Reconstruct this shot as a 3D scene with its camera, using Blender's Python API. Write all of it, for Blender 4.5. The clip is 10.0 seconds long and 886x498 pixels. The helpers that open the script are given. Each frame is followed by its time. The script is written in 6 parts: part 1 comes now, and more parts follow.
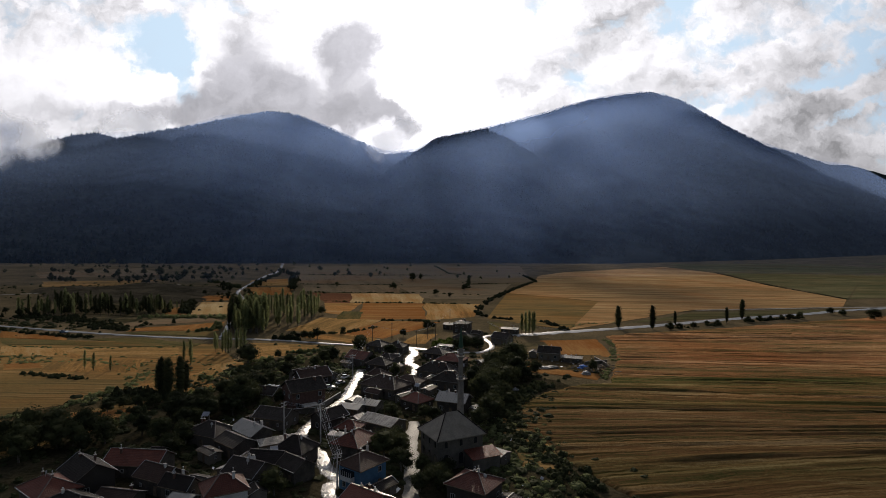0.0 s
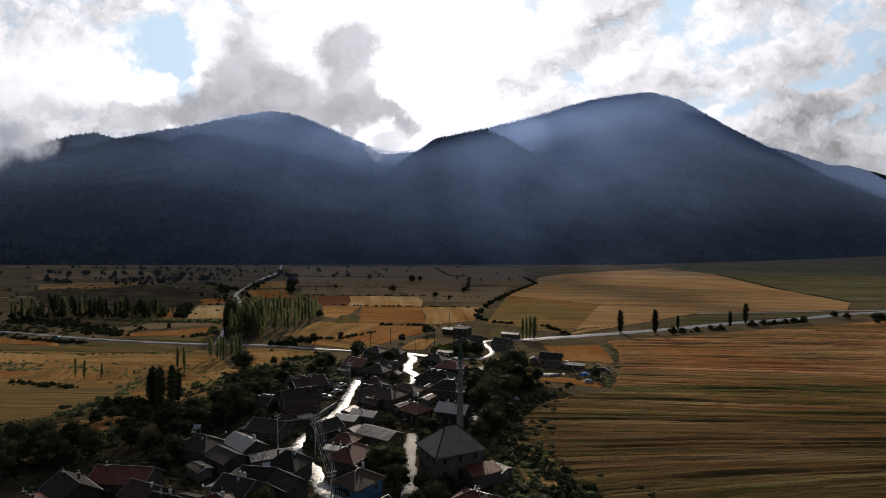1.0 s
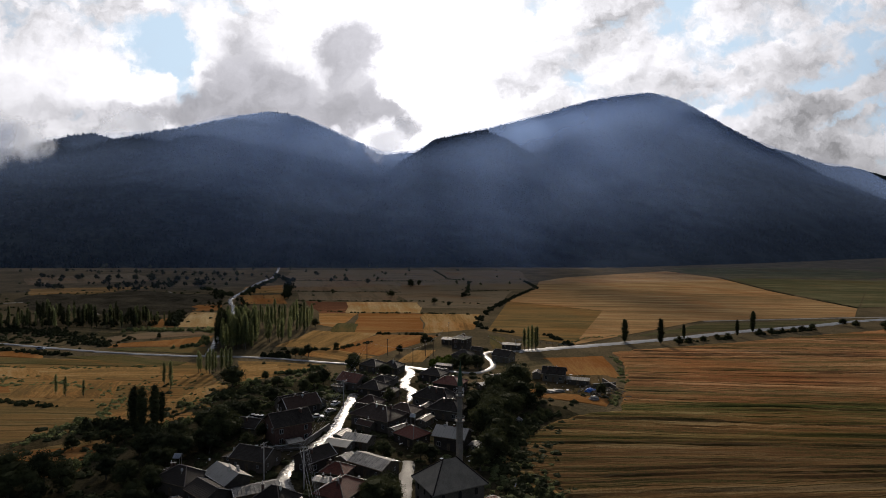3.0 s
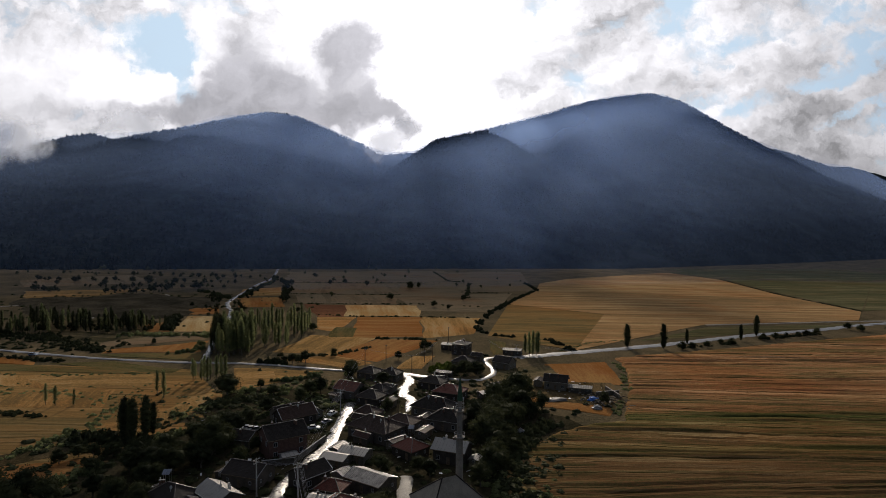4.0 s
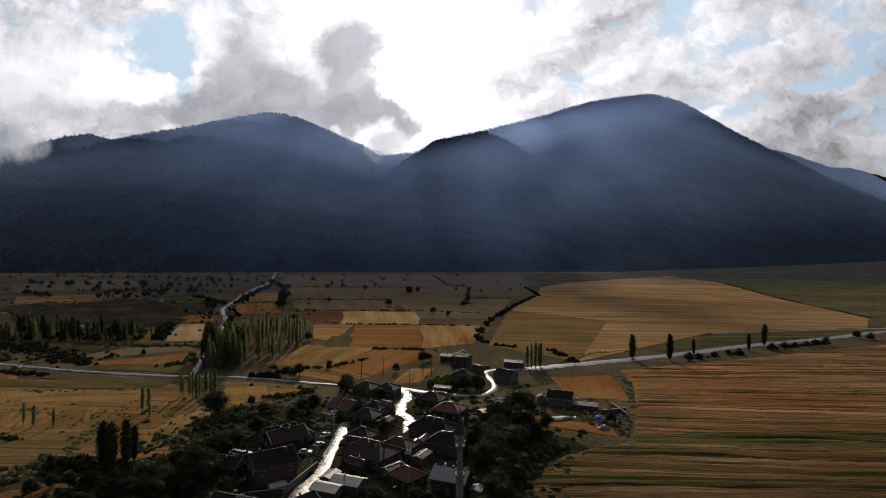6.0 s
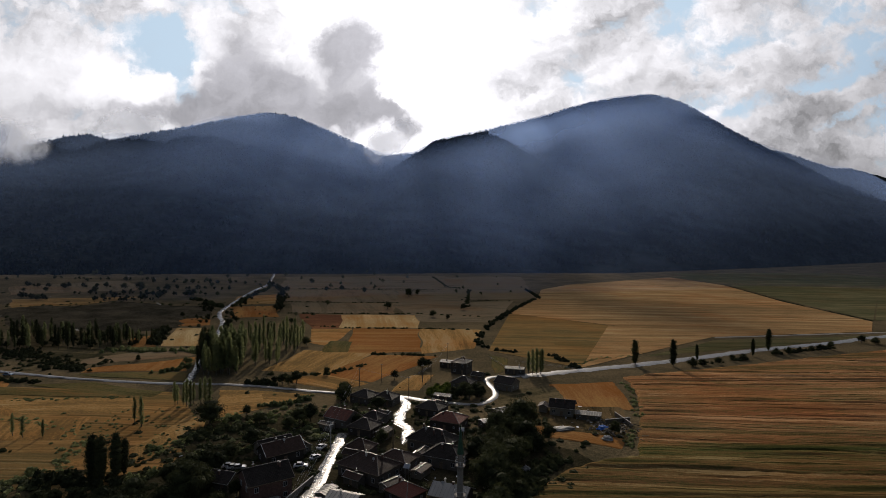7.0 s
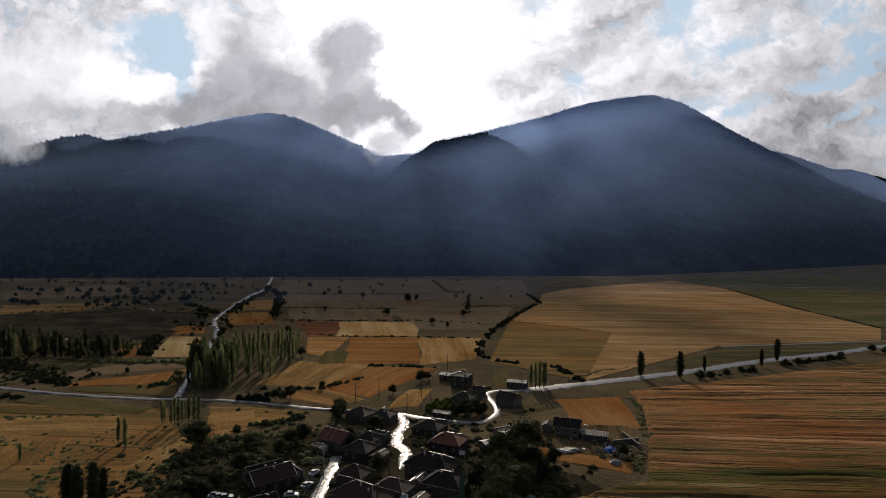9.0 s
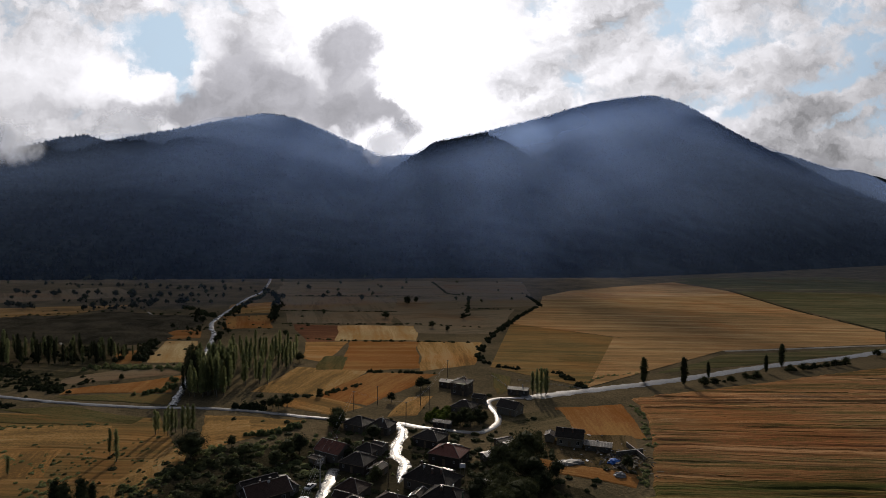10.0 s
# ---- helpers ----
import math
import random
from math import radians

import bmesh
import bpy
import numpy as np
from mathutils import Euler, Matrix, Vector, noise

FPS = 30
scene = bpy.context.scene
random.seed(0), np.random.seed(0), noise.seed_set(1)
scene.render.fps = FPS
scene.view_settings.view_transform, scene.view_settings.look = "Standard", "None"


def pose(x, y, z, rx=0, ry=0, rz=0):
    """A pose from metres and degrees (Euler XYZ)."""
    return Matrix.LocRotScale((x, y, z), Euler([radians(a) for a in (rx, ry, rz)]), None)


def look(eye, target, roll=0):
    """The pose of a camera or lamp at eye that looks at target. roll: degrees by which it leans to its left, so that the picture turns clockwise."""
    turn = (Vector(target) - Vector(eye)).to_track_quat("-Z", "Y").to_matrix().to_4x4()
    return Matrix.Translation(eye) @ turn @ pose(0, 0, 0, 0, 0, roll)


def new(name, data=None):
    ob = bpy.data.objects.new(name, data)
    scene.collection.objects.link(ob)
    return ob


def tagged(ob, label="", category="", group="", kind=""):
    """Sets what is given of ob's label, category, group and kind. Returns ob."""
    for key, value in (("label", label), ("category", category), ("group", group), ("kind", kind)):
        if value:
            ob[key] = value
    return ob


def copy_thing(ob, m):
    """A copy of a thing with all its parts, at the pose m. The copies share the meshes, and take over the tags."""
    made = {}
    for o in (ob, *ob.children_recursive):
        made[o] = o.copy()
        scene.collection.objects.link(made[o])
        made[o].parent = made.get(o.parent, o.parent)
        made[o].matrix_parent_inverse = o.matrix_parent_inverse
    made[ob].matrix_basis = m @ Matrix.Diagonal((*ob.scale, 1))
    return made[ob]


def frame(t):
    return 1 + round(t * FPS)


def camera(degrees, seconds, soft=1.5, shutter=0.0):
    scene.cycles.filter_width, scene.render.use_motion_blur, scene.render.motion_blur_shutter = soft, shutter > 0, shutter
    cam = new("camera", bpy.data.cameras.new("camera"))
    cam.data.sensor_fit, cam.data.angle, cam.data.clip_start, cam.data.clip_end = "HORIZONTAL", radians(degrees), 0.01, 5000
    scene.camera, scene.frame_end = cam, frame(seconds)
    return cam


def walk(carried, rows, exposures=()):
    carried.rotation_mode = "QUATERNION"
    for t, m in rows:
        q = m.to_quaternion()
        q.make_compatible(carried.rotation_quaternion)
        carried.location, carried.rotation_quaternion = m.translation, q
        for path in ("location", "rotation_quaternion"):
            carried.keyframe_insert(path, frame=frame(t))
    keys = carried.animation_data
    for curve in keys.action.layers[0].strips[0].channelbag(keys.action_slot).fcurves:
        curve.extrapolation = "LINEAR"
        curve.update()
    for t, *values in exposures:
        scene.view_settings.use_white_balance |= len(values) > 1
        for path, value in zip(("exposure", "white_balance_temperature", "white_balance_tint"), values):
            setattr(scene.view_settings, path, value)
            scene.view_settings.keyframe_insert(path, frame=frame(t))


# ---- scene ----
cam = camera(74.0, 10.0, soft=0.85)
PATH = [
    (0.0, pose(0.00, 0.00, 57.60, 88.074, -0.344, 0.595)),
    (0.5, pose(0.07, 2.68, 58.49, 88.078, -0.357, 0.588)),
    (1.0, pose(0.14, 5.34, 59.38, 88.082, -0.370, 0.581)),
    (1.5, pose(0.20, 8.00, 60.29, 88.085, -0.383, 0.573)),
    (2.0, pose(0.25, 10.65, 61.20, 88.089, -0.395, 0.566)),
    (2.5, pose(0.30, 13.30, 62.12, 88.093, -0.408, 0.559)),
    (4.0, pose(0.39, 21.17, 64.92, 88.103, -0.446, 0.537)),
    (4.5, pose(0.41, 23.78, 65.87, 88.107, -0.459, 0.529)),
    (5.0, pose(0.42, 26.38, 66.83, 88.111, -0.472, 0.522)),
    (5.5, pose(0.43, 28.97, 67.80, 88.114, -0.484, 0.515)),
    (7.0, pose(0.40, 36.70, 70.75, 88.125, -0.522, 0.493)),
    (7.5, pose(0.38, 39.26, 71.75, 88.129, -0.535, 0.485)),
    (8.0, pose(0.35, 41.81, 72.76, 88.132, -0.548, 0.478)),
    (8.5, pose(0.31, 44.35, 73.77, 88.136, -0.561, 0.471)),
    (9.0, pose(0.27, 46.89, 74.79, 88.140, -0.573, 0.463)),
    (9.5, pose(0.22, 49.41, 75.82, 88.143, -0.586, 0.456)),
    (10.0, pose(0.17, 51.93, 76.86, 88.147, -0.599, 0.449)),
]
walk(cam, PATH, ((0.0, -0.4, 6300, 14.0), (10.0, -0.66, 6300, 14.0)))

# ---- world, sun, exposure ----
SUN_EL, SUN_AZ = 22.5, 2.0        # degrees above the horizon; degrees to the left of straight ahead


def node(tree, kind, values=None, **props):
    n = tree.nodes.new(kind)
    for k, v in props.items():
        setattr(n, k, v)
    for k, v in (values or {}).items():
        if isinstance(v, bpy.types.NodeSocket):
            tree.links.new(v, n.inputs[k])
        else:
            n.inputs[k].default_value = v
    return n


def calc(tree, op, a, b=None, c=None, clamp=False):
    vals = {i: v for i, v in enumerate((a, b, c)) if v is not None}
    return node(tree, "ShaderNodeMath", vals, operation=op, use_clamp=clamp).outputs[0]


def ramp01(tree, value, lo, hi):
    return node(tree, "ShaderNodeMapRange", {0: value, 1: lo, 2: hi, 3: 0.0, 4: 1.0}, interpolation_type="SMOOTHSTEP").outputs[0]


def blend(tree, fac, a, b):
    n = tree.nodes.new("ShaderNodeMix")
    n.data_type = "RGBA"
    for sock, v in ((n.inputs[0], fac), (n.inputs[6], a), (n.inputs[7], b)):
        if isinstance(v, bpy.types.NodeSocket):
            tree.links.new(v, sock)
        else:
            sock.default_value = v if not isinstance(v, tuple) or len(v) == 4 else (*v, 1)
    return n.outputs[2]


def noise3(tree, vec, scale, detail=6.0, rough=0.55, warp=0.0):
    return node(tree, "ShaderNodeTexNoise", {"Vector": vec, "Scale": scale, "Detail": detail, "Roughness": rough, "Distortion": warp}).outputs[0]


world = bpy.data.worlds.new("sky")
scene.world = world
world.use_nodes = True
wt = world.node_tree
wt.nodes.clear()
way = node(wt, "ShaderNodeTexCoord").outputs["Generated"]
axes = node(wt, "ShaderNodeSeparateXYZ", {0: way}).outputs
sky = node(wt, "ShaderNodeTexSky", sky_type="NISHITA", sun_disc=False, sun_elevation=radians(SUN_EL), sun_rotation=radians(-SUN_AZ), altitude=900.0, dust_density=0.6)
clear_sky = node(wt, "ShaderNodeVectorMath", {0: sky.outputs[0], 3: 0.075}, operation="SCALE").outputs[0]
s_dir = Vector((-math.sin(radians(SUN_AZ)) * math.cos(radians(SUN_EL)), math.cos(radians(SUN_AZ)) * math.cos(radians(SUN_EL)), math.sin(radians(SUN_EL))))
toward = node(wt, "ShaderNodeVectorMath", {0: way, 1: tuple(s_dir)}, operation="DOT_PRODUCT").outputs["Value"]
forward = ramp01(wt, toward, 0.5, 0.98)        # cloud is brighter towards the sun
front = ramp01(wt, axes[1], 0.1, 0.4)

# the sky behind and beside the flight: broken cloud without any marked shapes
broken = ramp01(wt, noise3(wt, way, 5.0, 8.0, 0.56), 0.4, 0.6)
plain_sky = blend(wt, broken, clear_sky, node(wt, "ShaderNodeVectorMath", {0: (0.92, 0.98, 1.08), 3: calc(wt, "MULTIPLY_ADD", forward, 0.8, 0.2)}, operation="SCALE").outputs[0])

# over the mountains: a plane of the sky, u to the right and v downwards, one unit being a tenth of the view's distance
ahead = calc(wt, "MAXIMUM", axes[1], 0.08)
su = calc(wt, "MULTIPLY_ADD", calc(wt, "DIVIDE", axes[0], ahead), 10.4, 7.93)
sv = calc(wt, "MULTIPLY_ADD", calc(wt, "DIVIDE", axes[2], ahead), -10.4, 4.05)
flat = node(wt, "ShaderNodeCombineXYZ", {0: su, 1: sv}).outputs[0]


def moved(vec, by, gain=1.0):
    return node(wt, "ShaderNodeVectorMath", {0: by, 1: (gain, gain, gain), 2: vec}, operation="MULTIPLY_ADD").outputs[0]


def swirl(scale, gain, detail=6.0):
    n = node(wt, "ShaderNodeTexNoise", {"Vector": flat, "Scale": scale, "Detail": detail, "Roughness": 0.6}).outputs["Color"]
    return node(wt, "ShaderNodeVectorMath", {0: n, 1: (0.5, 0.5, 0.5)}, operation="SUBTRACT").outputs[0], gain


torn = moved(moved(flat, *swirl(0.9, 1.1)), *swirl(3.2, 0.42, 5.0))
soft = moved(flat, *swirl(1.0, 1.2, 7.0))


def lobe(cx, cy, rx, ry, tilt=0.0, on=None, rim=0.6):
    """1 inside a slanted oval of the sky, 0 outside, fading over the rim."""
    p = node(wt, "ShaderNodeMapping", {0: on or torn, 1: (cx, cy, 0), 2: (0, 0, radians(-tilt)), 3: (rx, ry, 1.0)}, vector_type="TEXTURE").outputs[0]
    p = node(wt, "ShaderNodeVectorMath", {0: p, 1: (1, 1, 0)}, operation="MULTIPLY").outputs[0]
    r = node(wt, "ShaderNodeVectorMath", {0: p}, operation="LENGTH").outputs["Value"]
    return calc(wt, "SUBTRACT", 1.0, ramp01(wt, r, 1.0 - rim, 1.0 + rim))


def total(lobes, on=None, rim=0.6):
    out = 0.0
    for gain, *shape in lobes:
        out = calc(wt, "MULTIPLY_ADD", lobe(*shape, on=on, rim=rim), gain, out)
    return out


# cloud streets that rise to the right; each is lit on the side of the sun
streets = node(wt, "ShaderNodeMapping", {0: torn, 2: (0, 0, radians(27)), 3: (0.5, 1.0, 1.0)}).outputs[0]
to_sun = node(wt, "ShaderNodeVectorMath", {0: node(wt, "ShaderNodeVectorMath", {0: (7.6, -0.6, 0), 1: flat}, operation="SUBTRACT").outputs[0]}, operation="NORMALIZE").outputs[0]
sunward = node(wt, "ShaderNodeMapping", {0: moved(torn, to_sun, 0.24), 2: (0, 0, radians(27)), 3: (0.5, 1.0, 1.0)}).outputs[0]
depth = noise3(wt, streets, 1.05, 7.0, 0.52)
depth_sunward = noise3(wt, sunward, 1.05, 4.0, 0.5)
relief = calc(wt, "MULTIPLY", calc(wt, "SUBTRACT", depth, depth_sunward), 3.0)
right = ramp01(wt, su, 8.6, 12.5)
fine = noise3(wt, torn, 2.6, 8.0, 0.6)

gaps = total([(0.4, 2.45, 0.85, 1.05, 0.42, -14), (0.46, 3.2, 1.15, 0.24, 0.7, 8), (0.22, 3.85, 0.1, 0.5, 0.2), (0.28, 10.6, 0.5, 0.6, 0.14, 24), (0.26, 11.75, 0.32, 0.4, 0.2, 20), (0.2, 10.15, 1.65, 0.25, 0.36, -20),
              (0.25, 13.0, 1.95, 0.4, 0.16, 25), (0.33, 14.2, 1.42, 1.2, 0.15, 25), (0.34, 15.35, 0.75, 0.6, 0.36, 30), (0.27, 15.0, 1.92, 0.9, 0.1, 25), (0.22, 12.9, 0.72, 0.25, 0.16, 20), (0.25, 14.9, 0.25, 0.7, 0.15, 20)], soft, 0.5)
glow = total([(1.0, 7.1, 0.1, 1.9, 2.3), (0.6, 7.4, 2.0, 1.1, 0.8), (0.6, 0.9, 1.4, 1.7, 0.7), (0.5, 2.4, 1.6, 0.9, 0.3), (0.5, 3.7, 0.75, 0.35, 0.7), (0.3, 11.5, 0.9, 1.2, 0.3, 25)], soft, 0.7)
cover = ramp01(wt, calc(wt, "SUBTRACT", calc(wt, "MULTIPLY_ADD", calc(wt, "SUBTRACT", depth, 0.5), 2.2, calc(wt, "MULTIPLY_ADD", glow, 0.35, 0.27)), gaps), -0.22, 0.22)
body = calc(wt, "MULTIPLY", ramp01(wt, depth, 0.44, 0.62), right)
shade = calc(wt, "ADD", relief, calc(wt, "MULTIPLY", body, -0.3))
shade = calc(wt, "ADD", shade, calc(wt, "MULTIPLY", calc(wt, "SUBTRACT", fine, 0.5), 0.5))
lum = calc(wt, "MULTIPLY_ADD", forward, 1.15, 0.12)
lum = calc(wt, "MULTIPLY", lum, calc(wt, "MAXIMUM", calc(wt, "ADD", 0.99, calc(wt, "MULTIPLY", shade, calc(wt, "SUBTRACT", 1.0, calc(wt, "MULTIPLY", glow, 0.85)))), 0.4))
lum = calc(wt, "MULTIPLY_ADD", calc(wt, "MULTIPLY", glow, forward), 0.85, lum)
white_cloud = node(wt, "ShaderNodeVectorMath", {0: (1.0, 0.99, 0.985), 3: lum}, operation="SCALE").outputs[0]
pale_blue = blend(wt, calc(wt, "MULTIPLY", forward, 0.85), clear_sky, (0.95, 1.2, 1.36))
layers = blend(wt, cover, pale_blue, white_cloud)

# grey towers of cloud that boil up from the ridge, darkest low down and inside
plume = total([(1.0, 4.35, 1.75, 0.85, 0.55, 0), (0.9, 4.3, 1.05, 0.5, 0.5, 0), (0.5, 3.75, 1.75, 0.5, 0.3, 30), (0.8, 5.05, 1.65, 0.5, 0.5, -25), (1.0, 6.15, 1.45, 0.5, 0.95, 0), (0.8, 6.2, 0.85, 0.5, 0.4, 8), (0.9, 6.0, 2.15, 0.8, 0.3, 0),
               (0.85, 7.0, 2.15, 0.55, 0.2, -42), (0.85, 2.75, 1.98, 0.75, 0.2, 6), (0.6, 4.0, 2.05, 1.0, 0.22, 0), (0.55, 0.9, 2.05, 0.9, 0.25, -5), (0.4, 7.75, 2.2, 0.5, 0.14, 10), (0.6, 15.0, 2.85, 0.9, 0.2, -8), (0.35, 9.5, 1.2, 0.9, 0.25, 30),
               (0.3, 8.7, 1.45, 0.4, 0.2, 30), (0.3, 0.2, 0.5, 0.8, 0.2, -20)], None, 0.75)
plume = ramp01(wt, calc(wt, "MULTIPLY_ADD", calc(wt, "SUBTRACT", fine, 0.5), 1.0, plume), 0.0, 1.25)
mist = calc(wt, "MULTIPLY_ADD", calc(wt, "SUBTRACT", noise3(wt, torn, 1.3, 7.0, 0.6), 0.5), 0.8, calc(wt, "MULTIPLY_ADD", ramp01(wt, sv, 0.7, 2.2), -0.2, 0.86))
grey_cloud = node(wt, "ShaderNodeVectorMath", {0: (0.98, 0.97, 1.0), 3: calc(wt, "MULTIPLY", mist, calc(wt, "MULTIPLY_ADD", forward, 0.85, 0.1))}, operation="SCALE").outputs[0]
layers = blend(wt, calc(wt, "MULTIPLY", plume, 0.94), layers, grey_cloud)
layers = blend(wt, front, plain_sky, layers)
back = node(wt, "ShaderNodeBackground", {0: layers, 1: 1.0})
wt.links.new(back.outputs[0], node(wt, "ShaderNodeOutputWorld").inputs[0])

sun = new("sun", bpy.data.lights.new("sun", "SUN"))
sun.data.energy, sun.data.angle, sun.data.color = 3.9, radians(0.4), (1.0, 0.86, 0.66)
sun.matrix_world = look(s_dir * 1000, (0, 0, 0))

# ---- materials ----
def material(name, dark, light, scale=1.0, rough=0.8, bump=0.3, fine=12.0, metal=0.0, coat=0.0, stretch=(1, 1, 1), spread=(0.35, 0.65), turn=0.0, vary=0.0, gloss=0.3, puddle=0.0):
    """Two colours mixed by noise at two scales, with matching relief. stretch: extent of the grain along x, y, z."""
    m = bpy.data.materials.new(name)
    m.use_nodes = True
    t = m.node_tree
    b = t.nodes["Principled BSDF"]
    where = node(t, "ShaderNodeNewGeometry").outputs["Position"]
    if turn:
        where = node(t, "ShaderNodeMapping", {0: where, 2: (0, 0, radians(turn))}).outputs[0]
    where = node(t, "ShaderNodeMapping", {0: where, 3: tuple(1 / s for s in stretch)}).outputs[0]
    coarse = noise3(t, where, scale, 5.0, 0.6)
    grain = noise3(t, where, scale * fine, 4.0, 0.65)
    mixed = calc(t, "MULTIPLY_ADD", grain, 0.45, calc(t, "MULTIPLY", coarse, 0.55))
    if vary:
        own = node(t, "ShaderNodeObjectInfo").outputs["Random"]
        mixed = calc(t, "MULTIPLY_ADD", calc(t, "SUBTRACT", own, 0.5), vary, mixed)
    fac = ramp01(t, mixed, *spread)
    t.links.new(blend(t, fac, dark, light), b.inputs["Base Color"])
    uneven = calc(t, "MULTIPLY_ADD", calc(t, "SUBTRACT", coarse, 0.5), puddle, rough - 0.1)
    t.links.new(calc(t, "MULTIPLY_ADD", grain, 0.2, uneven, clamp=True), b.inputs["Roughness"])
    b.inputs["Metallic"].default_value = metal
    b.inputs["Coat Weight"].default_value = coat
    b.inputs["Specular IOR Level"].default_value = gloss
    b.inputs["Coat Roughness"].default_value = 0.22
    if bump:
        bp = node(t, "ShaderNodeBump", {"Strength": bump, "Distance": 0.4 / scale / fine * 4, "Height": grain})
        t.links.new(bp.outputs[0], b.inputs["Normal"])
    return m


def field_material(name, colours, row=1.4, turn=0.0, contrast=1.0, own_rows=True, strips=(), cells=0.0, fan=False, line_depth=0.8):
    """Standing or cut crop: bands along the rows, blotches, and row relief; rows run along the plot's own x axis, or the valley's."""
    m = bpy.data.materials.new(name)
    m.use_nodes = True
    t = m.node_tree
    b = t.nodes["Principled BSDF"]
    if own_rows:
        shift = calc(t, "MULTIPLY", node(t, "ShaderNodeObjectInfo").outputs["Random"], 900.0)
        where = node(t, "ShaderNodeVectorMath", {0: node(t, "ShaderNodeTexCoord").outputs["Object"], 1: node(t, "ShaderNodeCombineXYZ", {0: shift, 1: shift}).outputs[0]}, operation="ADD").outputs[0]
    else:
        where = node(t, "ShaderNodeNewGeometry").outputs["Position"]
    rows = node(t, "ShaderNodeMapping", {0: where, 2: (0, 0, radians(-turn))}).outputs[0]
    wander = calc(t, "MULTIPLY", calc(t, "SUBTRACT", noise3(t, where, 0.02, 4.0, 0.6), 0.5), 9.0)
    rows = node(t, "ShaderNodeVectorMath", {0: rows, 1: node(t, "ShaderNodeCombineXYZ", {1: wander}).outputs[0]}, operation="ADD").outputs[0]
    rows = node(t, "ShaderNodeMapping", {0: rows, 3: (0.07, 1.0, 0.0)}).outputs[0]
    line_mark = None
    if cells:                             # sown strips of uneven width, with a furrow between them
        px, py, _ = node(t, "ShaderNodeSeparateXYZ", {0: where}).outputs
        lean = calc(t, "MULTIPLY_ADD", ramp01(t, py, 150.0, 205.0), -0.24, calc(t, "MULTIPLY_ADD", ramp01(t, py, 250.0, 320.0), 0.1, 0.22)) if fan else math.tan(radians(turn))
        across_rows = calc(t, "SUBTRACT", py, calc(t, "MULTIPLY", px, lean))
        across_rows = calc(t, "MULTIPLY_ADD", calc(t, "SUBTRACT", noise3(t, where, 0.03, 4.0, 0.6), 0.5), 9.0, across_rows)
        one = node(t, "ShaderNodeTexVoronoi", {"W": calc(t, "DIVIDE", across_rows, cells), "Scale": 1.0}, voronoi_dimensions="1D")
        wide = node(t, "ShaderNodeTexVoronoi", {"W": calc(t, "DIVIDE", across_rows, cells * 6.0), "Scale": 1.0}, voronoi_dimensions="1D")
        runs = node(t, "ShaderNodeTexVoronoi", {"Vector": node(t, "ShaderNodeCombineXYZ", {0: calc(t, "DIVIDE", px, cells * 13.0), 1: calc(t, "DIVIDE", across_rows, cells * 0.8)}).outputs[0], "Scale": 1.0}, voronoi_dimensions="2D")
        rim = node(t, "ShaderNodeTexVoronoi", {"W": calc(t, "DIVIDE", across_rows, cells), "Scale": 1.0}, voronoi_dimensions="1D", feature="DISTANCE_TO_EDGE").outputs["Distance"]
        tone = [node(t, "ShaderNodeSeparateColor", {0: v.outputs["Color"]}).outputs[0] for v in (one, wide, runs)]
        strip_tone = calc(t, "MULTIPLY_ADD", tone[0], 0.3, calc(t, "MULTIPLY_ADD", tone[1], 0.32, calc(t, "MULTIPLY", tone[2], 0.38)))
        patchy = ramp01(t, noise3(t, node(t, "ShaderNodeMapping", {0: where, 3: (0.02, 0.12, 0.0)}).outputs[0], 1.0, 4.0, 0.6), 0.42, 0.6)
        line_mark = calc(t, "MULTIPLY", calc(t, "SUBTRACT", 1.0, ramp01(t, rim, 0.02, 0.16)), patchy)
        small_rim = node(t, "ShaderNodeTexVoronoi", {"W": calc(t, "DIVIDE", across_rows, cells * 0.42), "Scale": 1.0}, voronoi_dimensions="1D", feature="DISTANCE_TO_EDGE").outputs["Distance"]
        small_line = calc(t, "MULTIPLY", calc(t, "SUBTRACT", 1.0, ramp01(t, small_rim, 0.05, 0.3)), calc(t, "SUBTRACT", 1.0, patchy))
        lit_line = calc(t, "MULTIPLY", calc(t, "SUBTRACT", ramp01(t, rim, 0.1, 0.2), ramp01(t, rim, 0.22, 0.36)), patchy)
    bands = noise3(t, rows, 0.11, 4.0, 0.6, 0.3)
    lines = noise3(t, rows, 1.0 / row, 3.0, 0.6, 0.15)
    thin = noise3(t, rows, 2.6 / row, 2.0, 0.6, 0.1)
    blotch = noise3(t, where, 0.018, 5.0, 0.6, 0.4)
    grain = noise3(t, where, 1.1, 6.0, 0.75)
    v = calc(t, "MULTIPLY_ADD", bands, 0.5, calc(t, "MULTIPLY_ADD", lines, 0.3 * contrast, calc(t, "MULTIPLY_ADD", blotch, 0.35, calc(t, "MULTIPLY_ADD", thin, 0.2 * contrast, calc(t, "MULTIPLY", grain, 0.5)))))
    fac = ramp01(t, v, 0.55 + 0.25 * contrast, 0.83 + 0.25 * contrast)
    if cells:
        fac = calc(t, "MULTIPLY_ADD", calc(t, "SUBTRACT", strip_tone, 0.5), 0.4 + line_depth, calc(t, "MULTIPLY_ADD", fac, 0.6, 0.2), clamp=True)
    ramp = node(t, "ShaderNodeValToRGB", {0: fac})
    stops = ramp.color_ramp.elements
    while len(stops) < len(colours):
        stops.new(0.5)
